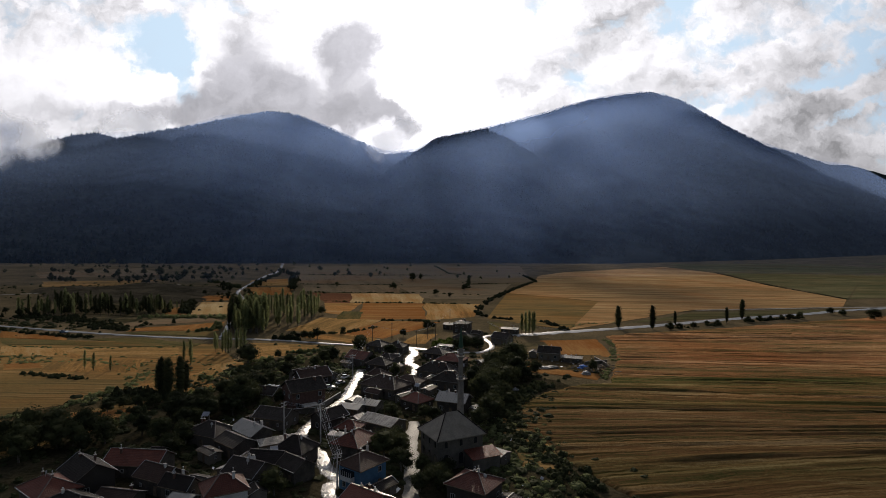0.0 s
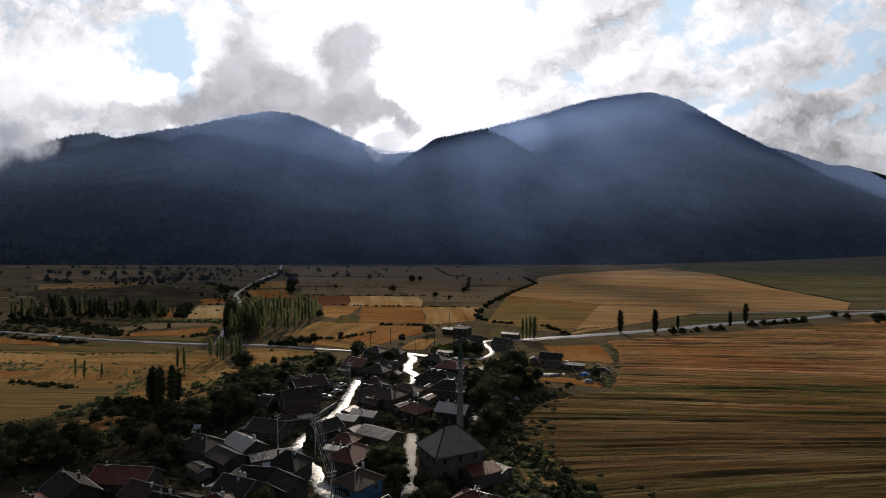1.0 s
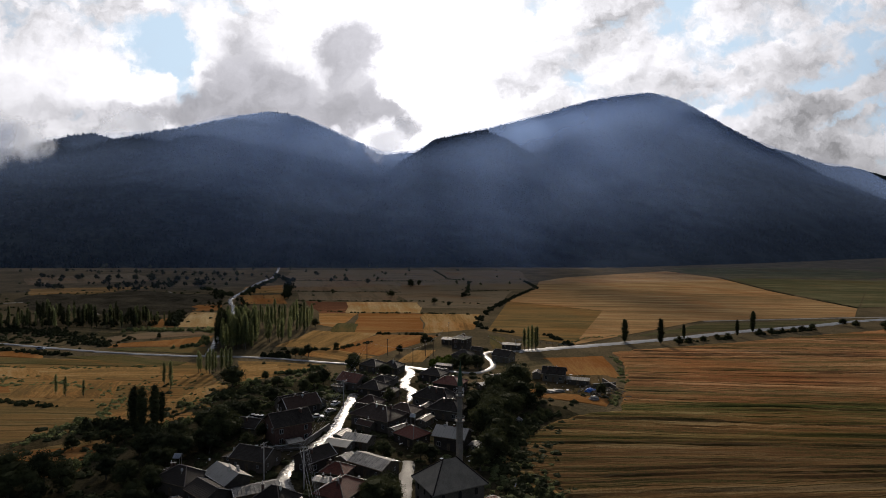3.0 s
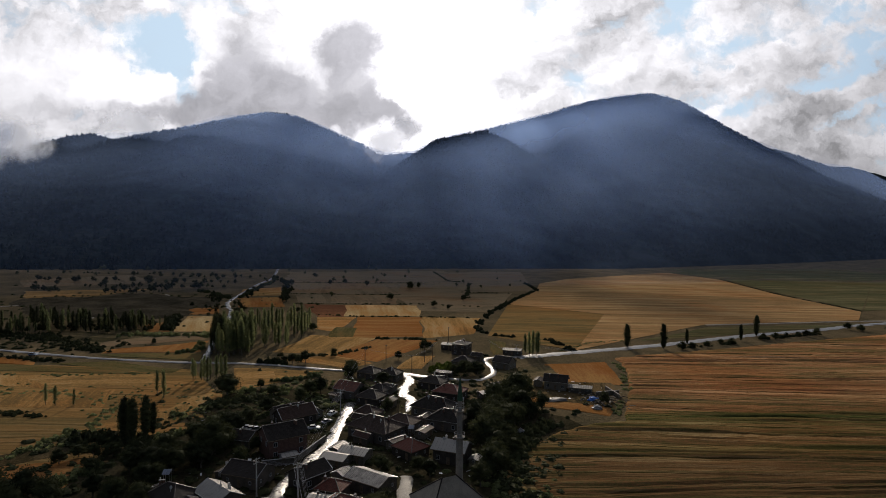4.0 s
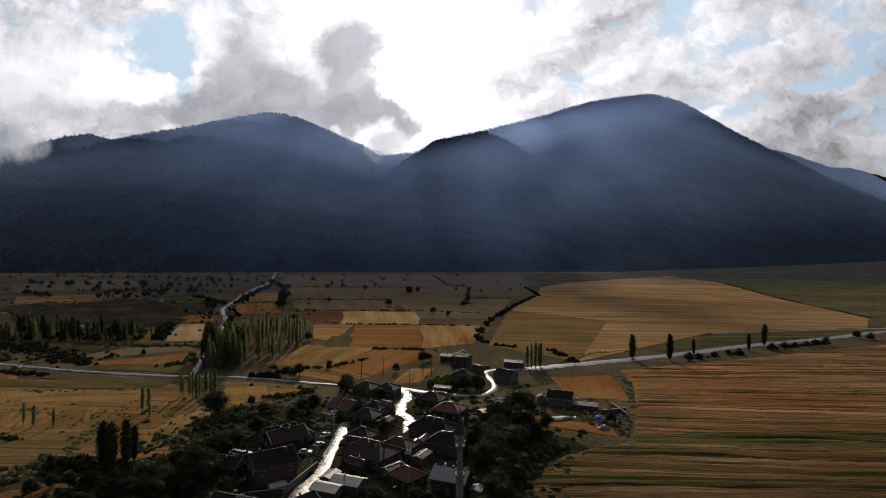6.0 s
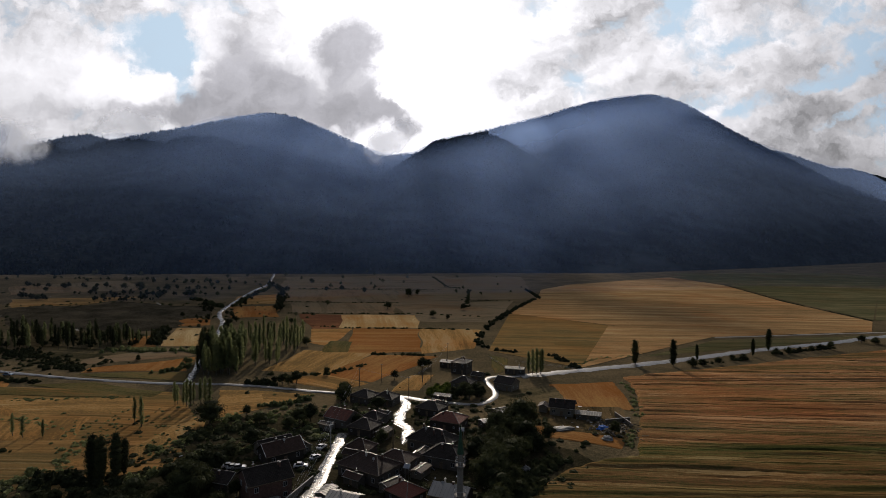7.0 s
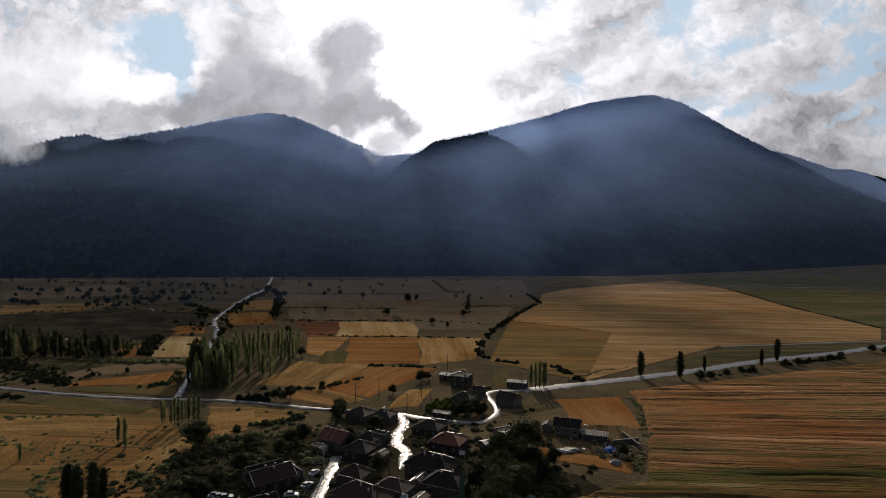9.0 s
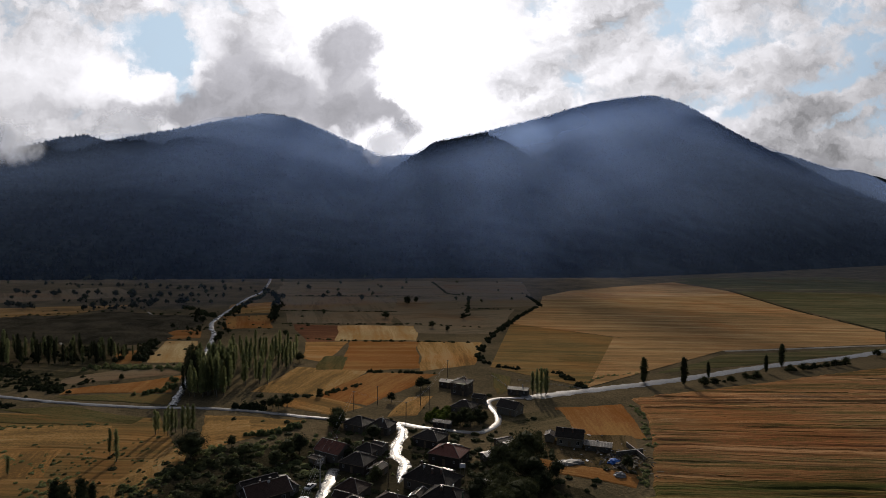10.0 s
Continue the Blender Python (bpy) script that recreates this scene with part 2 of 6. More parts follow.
    for i, c in enumerate(colours):
        stops[i].position, stops[i].color = i / (len(colours) - 1), (*c, 1)
    patch = calc(t, "MULTIPLY", ramp01(t, noise3(t, where, 0.011, 5.0, 0.6, 0.3), 0.45, 0.7), 0.6)
    crop = ramp.outputs[0]
    if cells:
        # furrows darkened for the shade in them; pale lines imitate sunlit ridge edges
        crop = blend(t, calc(t, "MULTIPLY", line_mark, line_depth), crop, (0.045, 0.042, 0.017))
        crop = blend(t, calc(t, "MULTIPLY", small_line, 0.55 * line_depth), crop, (0.06, 0.05, 0.022))
        crop = blend(t, calc(t, "MULTIPLY", lit_line, 0.45 * line_depth), crop, (0.42, 0.31, 0.17))
    if strips:                            # sown strips, one behind the other; nearer ones are also darkened like a vignette
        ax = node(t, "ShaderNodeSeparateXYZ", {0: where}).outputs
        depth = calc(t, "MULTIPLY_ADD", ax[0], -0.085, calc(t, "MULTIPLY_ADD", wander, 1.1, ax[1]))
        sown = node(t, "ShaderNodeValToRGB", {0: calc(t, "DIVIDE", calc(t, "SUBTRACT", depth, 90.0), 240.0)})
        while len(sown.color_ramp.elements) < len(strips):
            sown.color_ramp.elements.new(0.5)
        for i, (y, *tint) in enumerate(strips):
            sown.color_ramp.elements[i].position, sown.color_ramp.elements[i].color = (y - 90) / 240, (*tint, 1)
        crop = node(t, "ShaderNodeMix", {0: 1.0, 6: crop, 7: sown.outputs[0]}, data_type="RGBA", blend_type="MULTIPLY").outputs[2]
    t.links.new(blend(t, patch, crop, node(t, "ShaderNodeMix", {0: 1.0, 6: crop, 7: (1.08, 0.78, 0.62, 1)}, data_type="RGBA", blend_type="MULTIPLY").outputs[2]), b.inputs["Base Color"])
    b.inputs["Roughness"].default_value = 0.85
    b.inputs["Specular IOR Level"].default_value = 0.0
    relief = calc(t, "MULTIPLY_ADD", lines, 0.6, calc(t, "MULTIPLY", grain, 0.5))
    bp = node(t, "ShaderNodeBump", {"Strength": 0.7, "Distance": 0.5, "Height": relief})
    t.links.new(bp.outputs[0], b.inputs["Normal"])
    return m


GOLD, ORANGE, PALE = (0.33, 0.19, 0.068), (0.26, 0.13, 0.05), (0.37, 0.26, 0.125)
SOIL, DUN = (0.14, 0.065, 0.035), (0.165, 0.11, 0.046)
FIELD = {
    "gold": field_material("ripe_wheat", [DUN, GOLD, PALE], 1.6, 0, 0.8),
    "orange": field_material("cut_stubble", [(0.22, 0.1, 0.03), ORANGE, GOLD], 1.4, 0, 0.8),
    "pale": field_material("pale_straw", [GOLD, PALE, (0.55, 0.42, 0.22)], 1.8, 0, 0.4),
    "soil": field_material("ploughed_soil", [(0.1, 0.05, 0.03), SOIL, (0.22, 0.11, 0.055)], 1.2, 0, 0.8),
    "green": field_material("green_crop", [(0.066, 0.062, 0.027), (0.115, 0.103, 0.045), DUN], 1.4, 0, 0.8),
    # stubble colour greyed to stand in for cloud shade and haze
    "dull": field_material("greyed_stubble", [(0.13, 0.105, 0.066), (0.2, 0.155, 0.1), (0.175, 0.13, 0.076)], 2.5, 0, 0.8),
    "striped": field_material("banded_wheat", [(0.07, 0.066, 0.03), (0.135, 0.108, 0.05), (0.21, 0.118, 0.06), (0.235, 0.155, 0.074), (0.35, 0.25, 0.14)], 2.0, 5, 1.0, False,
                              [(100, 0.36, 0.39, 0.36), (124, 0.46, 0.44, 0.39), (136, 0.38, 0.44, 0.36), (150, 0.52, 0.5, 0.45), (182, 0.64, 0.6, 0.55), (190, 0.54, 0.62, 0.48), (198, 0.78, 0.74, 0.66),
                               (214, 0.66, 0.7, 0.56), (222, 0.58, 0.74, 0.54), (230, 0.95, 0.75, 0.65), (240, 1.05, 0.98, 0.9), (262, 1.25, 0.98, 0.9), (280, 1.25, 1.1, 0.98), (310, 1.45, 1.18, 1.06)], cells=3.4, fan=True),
    "pasture": field_material("green_pasture", [(0.06, 0.064, 0.032), (0.1, 0.1, 0.05), (0.2, 0.165, 0.09)], 3.0, 8, 0.8, False, cells=14.0, line_depth=0.4),
    "worn": field_material("worn_wheat", [(0.12, 0.094, 0.04), (0.19, 0.13, 0.052), (0.25, 0.15, 0.058), (0.32, 0.2, 0.075)], 4.0, 2, 1.0, False, cells=6.0, line_depth=0.5),
    "rough": field_material("rough_scrub_and_yard_shade", [(0.04, 0.037, 0.02), (0.09, 0.076, 0.042), (0.16, 0.125, 0.07)], 3.0, 0, 0.8),
    "far": field_material("wide_wheat", [(0.19, 0.135, 0.065), (0.32, 0.19, 0.085), (0.42, 0.265, 0.12), (0.48, 0.35, 0.19)], 5.0, 4, 1.0, False, cells=8.5, line_depth=0.35),
}
MEADOW = material("dry_meadow", (0.072, 0.062, 0.037), (0.165, 0.125, 0.072), 0.03, 0.9, 0.5, 25, gloss=0.0)
DAMP_LANE = material("damp_concrete_lane", (0.08, 0.074, 0.062), (0.18, 0.168, 0.145), 0.3, 0.6, 0.3, 12, gloss=0.22, puddle=0.5)
GARDEN = material("garden_ground", (0.02, 0.019, 0.011), (0.068, 0.057, 0.034), 0.06, 0.9, 0.5, 20, gloss=0.0)
# the bluish lean of this forest green stands in for distance haze
FOREST = material("haze_tinted_forest", (0.01, 0.014, 0.015), (0.028, 0.036, 0.036), 0.012, 0.95, 0.6, 9, gloss=0.0, spread=(0.4, 0.62))
WET_ROAD = material("wet_asphalt", (0.035, 0.035, 0.037), (0.07, 0.068, 0.065), 0.5, 0.3, 0.4, 14, coat=0.15, gloss=0.5, puddle=1.3)
PALE_ROAD = material("worn_wet_asphalt", (0.08, 0.08, 0.084), (0.15, 0.15, 0.15), 0.5, 0.46, 0.3, 14, coat=0.15, gloss=0.42, puddle=0.8)
TRACK = material("gravel_track", (0.2, 0.17, 0.13), (0.34, 0.3, 0.24), 0.4, 0.8, 0.3, 14)
LEAF = {
    "dark": material("walnut_leaves", (0.026, 0.032, 0.016), (0.064, 0.07, 0.031), 0.5, 0.8, 0, 8, vary=0.3, gloss=0.05),
    "green": material("poplar_leaves", (0.1, 0.12, 0.055), (0.27, 0.29, 0.13), 0.4, 0.8, 0, 8, vary=0.3, gloss=0.05),
    "bright": material("garden_leaves", (0.06, 0.085, 0.015), (0.16, 0.2, 0.04), 0.5, 0.8, 0, 8, vary=0.3, gloss=0.05),
}
for lf in LEAF.values():                 # leaves let some of the sun through
    lt = lf.node_tree
    solid = lt.nodes["Principled BSDF"]
    glow_through = node(lt, "ShaderNodeBsdfTranslucent", {0: solid.inputs["Base Color"].links[0].from_socket}).outputs[0]
    lt.links.new(node(lt, "ShaderNodeMixShader", {0: 0.32 if lf is LEAF["dark"] else 0.6, 1: solid.outputs[0], 2: glow_through}).outputs[0], lt.nodes["Material Output"].inputs[0])
BARK = material("grey_bark", (0.06, 0.05, 0.04), (0.16, 0.14, 0.11), 2.0, 0.9, 0.5, 8)
ROOF = {
    "red": material("red_clay_tiles", (0.1, 0.032, 0.022), (0.2, 0.062, 0.042), 0.8, 0.5, 0.6, 8, vary=0.25, gloss=0.09),
    "brown": material("weathered_clay_tiles", (0.028, 0.017, 0.014), (0.068, 0.038, 0.029), 0.8, 0.6, 0.6, 8, vary=0.25, gloss=0.09),
    "slate": material("old_dark_tiles", (0.014, 0.0125, 0.0115), (0.036, 0.03, 0.027), 0.8, 0.6, 0.6, 8, vary=0.25, gloss=0.07),
    "metal": material("sheet_metal", (0.07, 0.067, 0.063), (0.27, 0.26, 0.245), 0.5, 0.5, 0.2, 10, metal=0.4, vary=0.4),
    "lead": material("grey_roof_sheet", (0.16, 0.14, 0.112), (0.25, 0.22, 0.178), 0.4, 0.65, 0.2, 10, gloss=0.2),
}
for tiles in ("red", "brown", "slate"):       # courses of tiles
    rt = ROOF[tiles].node_tree
    rb = rt.nodes["Principled BSDF"]
    own = node(rt, "ShaderNodeSeparateXYZ", {0: node(rt, "ShaderNodeTexCoord").outputs["Object"]}).outputs
    across = calc(rt, "SINE", calc(rt, "MULTIPLY", own[0], 15.0))
    along = calc(rt, "SINE", calc(rt, "MULTIPLY", own[1], 17.0))
    shade = calc(rt, "MULTIPLY_ADD", calc(rt, "ADD", across, along), 0.08, 0.25, clamp=True)
    tone = rb.inputs["Base Color"].links[0].from_socket
    rt.links.new(blend(rt, shade, tone, (0.02, 0.014, 0.012)), rb.inputs["Base Color"])
    courses = node(rt, "ShaderNodeBump", {"Strength": 0.3, "Distance": 0.04, "Height": calc(rt, "ADD", across, along), "Normal": rb.inputs["Normal"].links[0].from_socket})
    rt.links.new(courses.outputs[0], rb.inputs["Normal"])
WALL = {
    "plaster": material("aged_plaster", (0.048, 0.04, 0.033), (0.115, 0.098, 0.08), 0.6, 0.9, 0.3, 10, vary=0.35),
    "white": material("white_plaster", (0.45, 0.43, 0.4), (0.62, 0.6, 0.56), 0.6, 0.9, 0.3, 10),
    "stone": material("rubble_stone", (0.08, 0.07, 0.055), (0.17, 0.15, 0.12), 1.5, 0.9, 0.6, 5, vary=0.3),
    "brick": material("red_brick", (0.08, 0.045, 0.035), (0.15, 0.085, 0.065), 1.5, 0.9, 0.4, 6),
    "blue": material("blue_plaster", (0.05, 0.12, 0.2), (0.08, 0.17, 0.27), 0.6, 0.85, 0.3, 10),
    "mosque": material("grey_render", (0.065, 0.058, 0.048), (0.12, 0.108, 0.09), 0.5, 0.9, 0.3, 10),
    "minaret": material("pale_stone_shaft", (0.14, 0.132, 0.118), (0.22, 0.205, 0.185), 0.8, 0.85, 0.3, 6),
}
FRAME = material("white_window_frame", (0.28, 0.28, 0.27), (0.4, 0.4, 0.39), 2, 0.5, 0)
GLASS = material("dark_window_glass", (0.012, 0.014, 0.016), (0.03, 0.033, 0.036), 1, 0.1, 0)
WOOD = material("weathered_timber", (0.08, 0.055, 0.035), (0.2, 0.15, 0.1), 2, 0.85, 0.4, 8)
CONCRETE = material("pale_concrete", (0.3, 0.29, 0.27), (0.46, 0.44, 0.42), 1, 0.85, 0.3, 10)
COPPER = material("green_copper", (0.015, 0.05, 0.03), (0.03, 0.085, 0.05), 1.5, 0.5, 0.2, 6)
TRIM = material("wet_zinc", (0.35, 0.35, 0.36), (0.5, 0.5, 0.51), 1, 0.3, 0, metal=0.9)
EARTH = material("dark_earth", (0.026, 0.025, 0.018), (0.1, 0.083, 0.056), 0.05, 0.9, 0.5, 20, gloss=0.0)


# ---- helpers for meshes ----
def mesh_object(name, bm, mat, smooth=False):
    me = bpy.data.meshes.new(name)
    bm.to_mesh(me)
    bm.free()
    me.materials.append(mat)
    if smooth:
        for f in me.polygons:
            f.use_smooth = True
    return new(name, me)


def part(name, bm, mat, parent, label="", smooth=False):
    ob = mesh_object(name, bm, mat, smooth)
    ob.parent = parent
    return tagged(ob, label)


def box(bm, x0, x1, y0, y1, z0, z1):
    v = [bm.verts.new(c) for c in ((x0, y0, z0), (x1, y0, z0), (x1, y1, z0), (x0, y1, z0), (x0, y0, z1), (x1, y0, z1), (x1, y1, z1), (x0, y1, z1))]
    for q in ((0, 3, 2, 1), (4, 5, 6, 7), (0, 1, 5, 4), (1, 2, 6, 5), (2, 3, 7, 6), (3, 0, 4, 7)):
        bm.faces.new([v[i] for i in q])
    return v


def rod(bm, a, b, r0, r1, sides=7):
    """A tapered round bar from a to b."""
    a, b = Vector(a), Vector(b)
    q = (b - a).to_track_quat("Z", "Y")
    rings = []
    for c, r in ((a, r0), (b, r1)):
        rings.append([bm.verts.new(c + q @ Vector((r * math.cos(2 * math.pi * i / sides), r * math.sin(2 * math.pi * i / sides), 0))) for i in range(sides)])
    for i in range(sides):
        j = (i + 1) % sides
        bm.faces.new((rings[0][i], rings[0][j], rings[1][j], rings[1][i]))
    bm.faces.new(rings[1])
    bm.faces.new(rings[0][::-1])


def grid_mesh(name, nx, ny, place, mat):
    """A sheet of nx by ny cells; place(a, b) gives its points for a, b from 0 to 1."""
    verts = [place(i / nx, j / ny) for j in range(ny + 1) for i in range(nx + 1)]
    faces = [(j * (nx + 1) + i, j * (nx + 1) + i + 1, (j + 1) * (nx + 1) + i + 1, (j + 1) * (nx + 1) + i) for j in range(ny) for i in range(nx)]
    me = bpy.data.meshes.new(name)
    me.from_pydata(verts, [], faces)
    me.materials.append(mat)
    for f in me.polygons:
        f.use_smooth = True
    return new(name, me)


def level(x, y):
    """The height of the ground: the valley falls gently to the east."""
    return -0.0152 * max(-840.0, min(840.0, x))


# ---- land ----
ground = grid_mesh("ground", 60, 60, lambda a, b: (-4800 + 9600 * a, -4600 + 9400 * b, level(-4800 + 9600 * a, 0) - 0.15), MEADOW)
tagged(ground, "valley floor of dry meadow and rough grass", "ground", kind="structure")

FOOT_X, FOOT_Y = [-3120, -1800, -552, -311, -8, 317, 861, 1308, 2160, 3360], [500, 600, 746, 846, 986, 1103, 1508, 1796, 2000, 2200]


def ridge(y, xs, hs):
    # each ridge runs out to nothing past its last named height
    return y, [xs[0] - 500] + xs + [xs[-1] + 500], [0] + hs + [0]


RIDGES = [
    ridge(2880, [-1080, -540, -98, 176, 477, 668, 831, 967, 1104, 1242, 1380, 1517, 1710, 1930, 2118, 2280, 3120], [60, 265, 454, 548, 626, 686, 714, 728, 696, 620, 542, 480, 399, 310, 224, 200, 60]),
    ridge(3600, [1080, 1727, 1965, 2068, 2274, 2410, 2547, 2644, 3096, 3600], [480, 561, 562, 536, 465, 459, 419, 361, 234, 150]),
    ridge(2040, [-500, -304, -206, -148, -50, 47, 115, 203, 301, 399, 594, 887, 1200], [70, 185, 264, 303, 371, 391, 405, 372, 315, 257, 170, 94, 20]),
    ridge(3480, [-1440, -987, -652, -385, -219, 14, 360], [620, 605, 534, 499, 513, 537, 500]),
    ridge(2460, [-1560, -1266, -1100, -934, -815, -721, -603, -461, -343, -249, -130, 12, 180], [330, 419, 478, 509, 533, 543, 520, 457, 404, 341, 248, 143, 50]),
    ridge(2040, [-3120, -2280, -1865, -1566, -1446, -1357, -1316, -1227, -1139, -1050, -951, -873, -794, -677, -540, -300], [170, 180, 196, 237, 277, 321, 372, 384, 361, 380, 400, 387, 358, 281, 203, 70]),
    ridge(3240, [-3480, -3113, -2482, -2293, -2169, -1886, -1698, -1479, -1292, -1074, -720], [380, 430, 490, 500, 470, 500, 500, 510, 500, 470, 380]),
]


def mountain_height(x, y):
    foot = float(np.interp(x, FOOT_X, FOOT_Y))
    h = level(x, y) - 8.0
    for k, (ry, xs, hs) in enumerate(RIDGES):
        # ridges draw together towards the valley, as the spurs do
        wob = 90 * noise.noise(Vector((x * 0.0022 + 9 * k, y * 0.0022, k)))
        near = y < ry
        s = (ry - y) / max(ry - foot, 200) if near else (y - ry) / 1000
        if s >= 1:
            continue
        top = float(np.interp(x + wob * s * 1.6, xs, hs))
        spur = noise.fractal(Vector((x * 0.0045 + 3 * k, y * 0.0016, 5.0 + k)), 1.0, 2.0, 4)
        lift = top * (1 - s) ** (1.12 if near else 1.0) * (1 + 0.16 * spur * s * (1 - s) * 3)
        h = max(h, lift)
    if y > foot:
        rise = min(1.0, (y - foot) / 160)
        h = max(h, level(x, y) + rise * 5 - 2)
        h += (4.0 * noise.noise(Vector((x * 0.06, y * 0.035, 2.0))) + 4.0 * noise.noise(Vector((x * 0.17, y * 0.11, 7.0)))) * rise
    return h


def slope_point(a, b):
    x = -3200 + 6500 * a
    y = 510 + 3600 * b ** 1.15
    return x, y, mountain_height(x, y)


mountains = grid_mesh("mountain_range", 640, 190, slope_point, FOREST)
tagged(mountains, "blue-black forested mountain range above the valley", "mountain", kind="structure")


# the forest that roughens slopes and skyline: conifers and broadleaf crowns, too far to tell apart
def forest():
    gen = random.Random(31)
    verts, faces = [], []

    def conifer(x, y, h):
        z, r, k = mountain_height(x, y) - 1.5, h * gen.uniform(0.36, 0.6), len(verts)
        turn = gen.uniform(0, 1.5)
        for q in range(4):
            a = turn + q * math.pi / 2
            verts.append((x + r * math.cos(a), y + r * math.sin(a), z + h * gen.uniform(0.02, 0.12)))
        verts.append((x, y, z + h))
        verts.append((x, y, z))
        for q in range(4):
            faces.append((k + q, k + (q + 1) % 4, k + 4))
            faces.append((k + (q + 1) % 4, k + q, k + 5))
    for ry, xs, hs in RIDGES:
        x = xs[1]
        while x < xs[-2]:
            x += gen.uniform(1.5, 4.5)
            if noise.noise(Vector((x * 0.012, ry, 4))) < 0.35:
                conifer(x, ry + gen.uniform(-30, 15), gen.uniform(4.5, 8.5) * (0.75 + 0.4 * noise.noise(Vector((x * 0.03, ry, 0)))))
    for _ in range(42000):
        x, u = gen.uniform(-1900, 2300), gen.random() ** 1.3
        y = float(np.interp(x, FOOT_X, FOOT_Y)) + 30 + 1900 * u
        if noise.noise(Vector((x * 0.006, y * 0.004, 11))) > -0.4:
            conifer(x, y, gen.uniform(5, 12))
    me = bpy.data.meshes.new("mountain_forest")
    me.from_pydata(verts, [], faces)
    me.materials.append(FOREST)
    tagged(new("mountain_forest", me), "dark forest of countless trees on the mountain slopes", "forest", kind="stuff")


forest()


# a low dark hillock west of the poplars
def hillock_point(a, b):
    x, y = -360 + 200 * a, 385 + 190 * b
    far_side = -0.15 * (x + 255)
    s = max(0.0, 1 - ((x + 258) / 78) ** 2 - ((y - 478 - far_side) / 76) ** 2 + 0.7 * noise.noise(Vector((x * 0.022, y * 0.022, 8))) - 0.1)
    steep = 4.0 if y > 478 else 3.4
    return x, y, level(x, y) - 0.6 + steep * s ** 0.8 + (1.3 * noise.noise(Vector((x * 0.05, y * 0.05, 0))) + 0.8 * noise.noise(Vector((x * 0.16, y * 0.16, 4)))) * min(1.0, s * 4)


hillock = grid_mesh("hillock", 80, 70, hillock_point, EARTH)
tagged(hillock, "low bare hillock of dark rough grass", "hill", kind="structure")


# ---- clouds and mist ----
def vapour(name, colour, thickness):
    """Thin vapour that passes light on from behind: thickness(tree, position) drives how much of it there is."""
    m = bpy.data.materials.new(name)
    m.use_nodes = True
    t = m.node_tree
    t.nodes.clear()
    where = node(t, "ShaderNodeNewGeometry").outputs["Position"]
    amount = thickness(t, where)
    veil = node(t, "ShaderNodeBsdfTranslucent", {0: (*colour, 1)}).outputs[0]
    lit = node(t, "ShaderNodeBsdfDiffuse", {0: (*colour, 1)}).outputs[0]
    both = node(t, "ShaderNodeMixShader", {0: 0.3, 1: veil, 2: lit}).outputs[0]
    clear = node(t, "ShaderNodeBsdfTransparent").outputs[0]
    out = node(t, "ShaderNodeMixShader", {0: amount, 1: clear, 2: both}).outputs[0]
    t.links.new(out, node(t, "ShaderNodeOutputMaterial").inputs[0])
    return m


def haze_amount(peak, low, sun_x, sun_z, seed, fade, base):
    """Haze with painted sunbeams fanning from the sun; thins towards lower and upper rims."""
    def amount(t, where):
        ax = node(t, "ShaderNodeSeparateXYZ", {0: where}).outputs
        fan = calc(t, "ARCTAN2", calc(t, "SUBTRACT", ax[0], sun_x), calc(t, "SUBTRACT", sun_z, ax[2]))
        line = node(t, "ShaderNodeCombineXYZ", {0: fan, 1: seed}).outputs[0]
        painted_shafts = ramp01(t, noise3(t, line, 3.4, 3.0, 0.55), 0.36, 0.68)
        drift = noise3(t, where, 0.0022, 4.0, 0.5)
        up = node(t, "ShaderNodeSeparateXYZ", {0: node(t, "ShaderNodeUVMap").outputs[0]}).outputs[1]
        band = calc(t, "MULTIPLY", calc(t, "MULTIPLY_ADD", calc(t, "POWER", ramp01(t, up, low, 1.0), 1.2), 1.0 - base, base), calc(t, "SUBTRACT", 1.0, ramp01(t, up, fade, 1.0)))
        strength = calc(t, "MULTIPLY", calc(t, "MULTIPLY_ADD", painted_shafts, 0.32, 0.62), calc(t, "MULTIPLY_ADD", drift, 1.2, 0.3))
        # painted thickest below the cloud gap, to imitate sunlight coming through
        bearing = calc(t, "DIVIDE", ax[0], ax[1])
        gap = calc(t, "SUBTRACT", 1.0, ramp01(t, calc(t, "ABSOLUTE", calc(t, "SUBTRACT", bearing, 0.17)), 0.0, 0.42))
        west_beam = calc(t, "SUBTRACT", 1.0, ramp01(t, calc(t, "ABSOLUTE", calc(t, "ADD", bearing, 0.24)), 0.0, 0.38))
        side = calc(t, "MULTIPLY_ADD", west_beam, 0.55, calc(t, "MULTIPLY_ADD", gap, 0.68, 0.5))
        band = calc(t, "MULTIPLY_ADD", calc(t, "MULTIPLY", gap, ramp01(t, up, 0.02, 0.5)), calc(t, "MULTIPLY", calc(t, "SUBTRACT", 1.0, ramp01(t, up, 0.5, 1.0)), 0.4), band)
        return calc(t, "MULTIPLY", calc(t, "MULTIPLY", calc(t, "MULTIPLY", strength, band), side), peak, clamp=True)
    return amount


def mist_sheet(name, mat, label, place, nx=60, ny=10):
    ob = grid_mesh(name, nx, ny, place, mat)
    uv = ob.data.uv_layers.new(name="UVMap")
    for loop in ob.data.loops:
        k = loop.vertex_index
        uv.data[loop.index].uv = ((k % (nx + 1)) / nx, (k // (nx + 1)) / ny)
    return tagged(ob, label, "mist", kind="stuff")


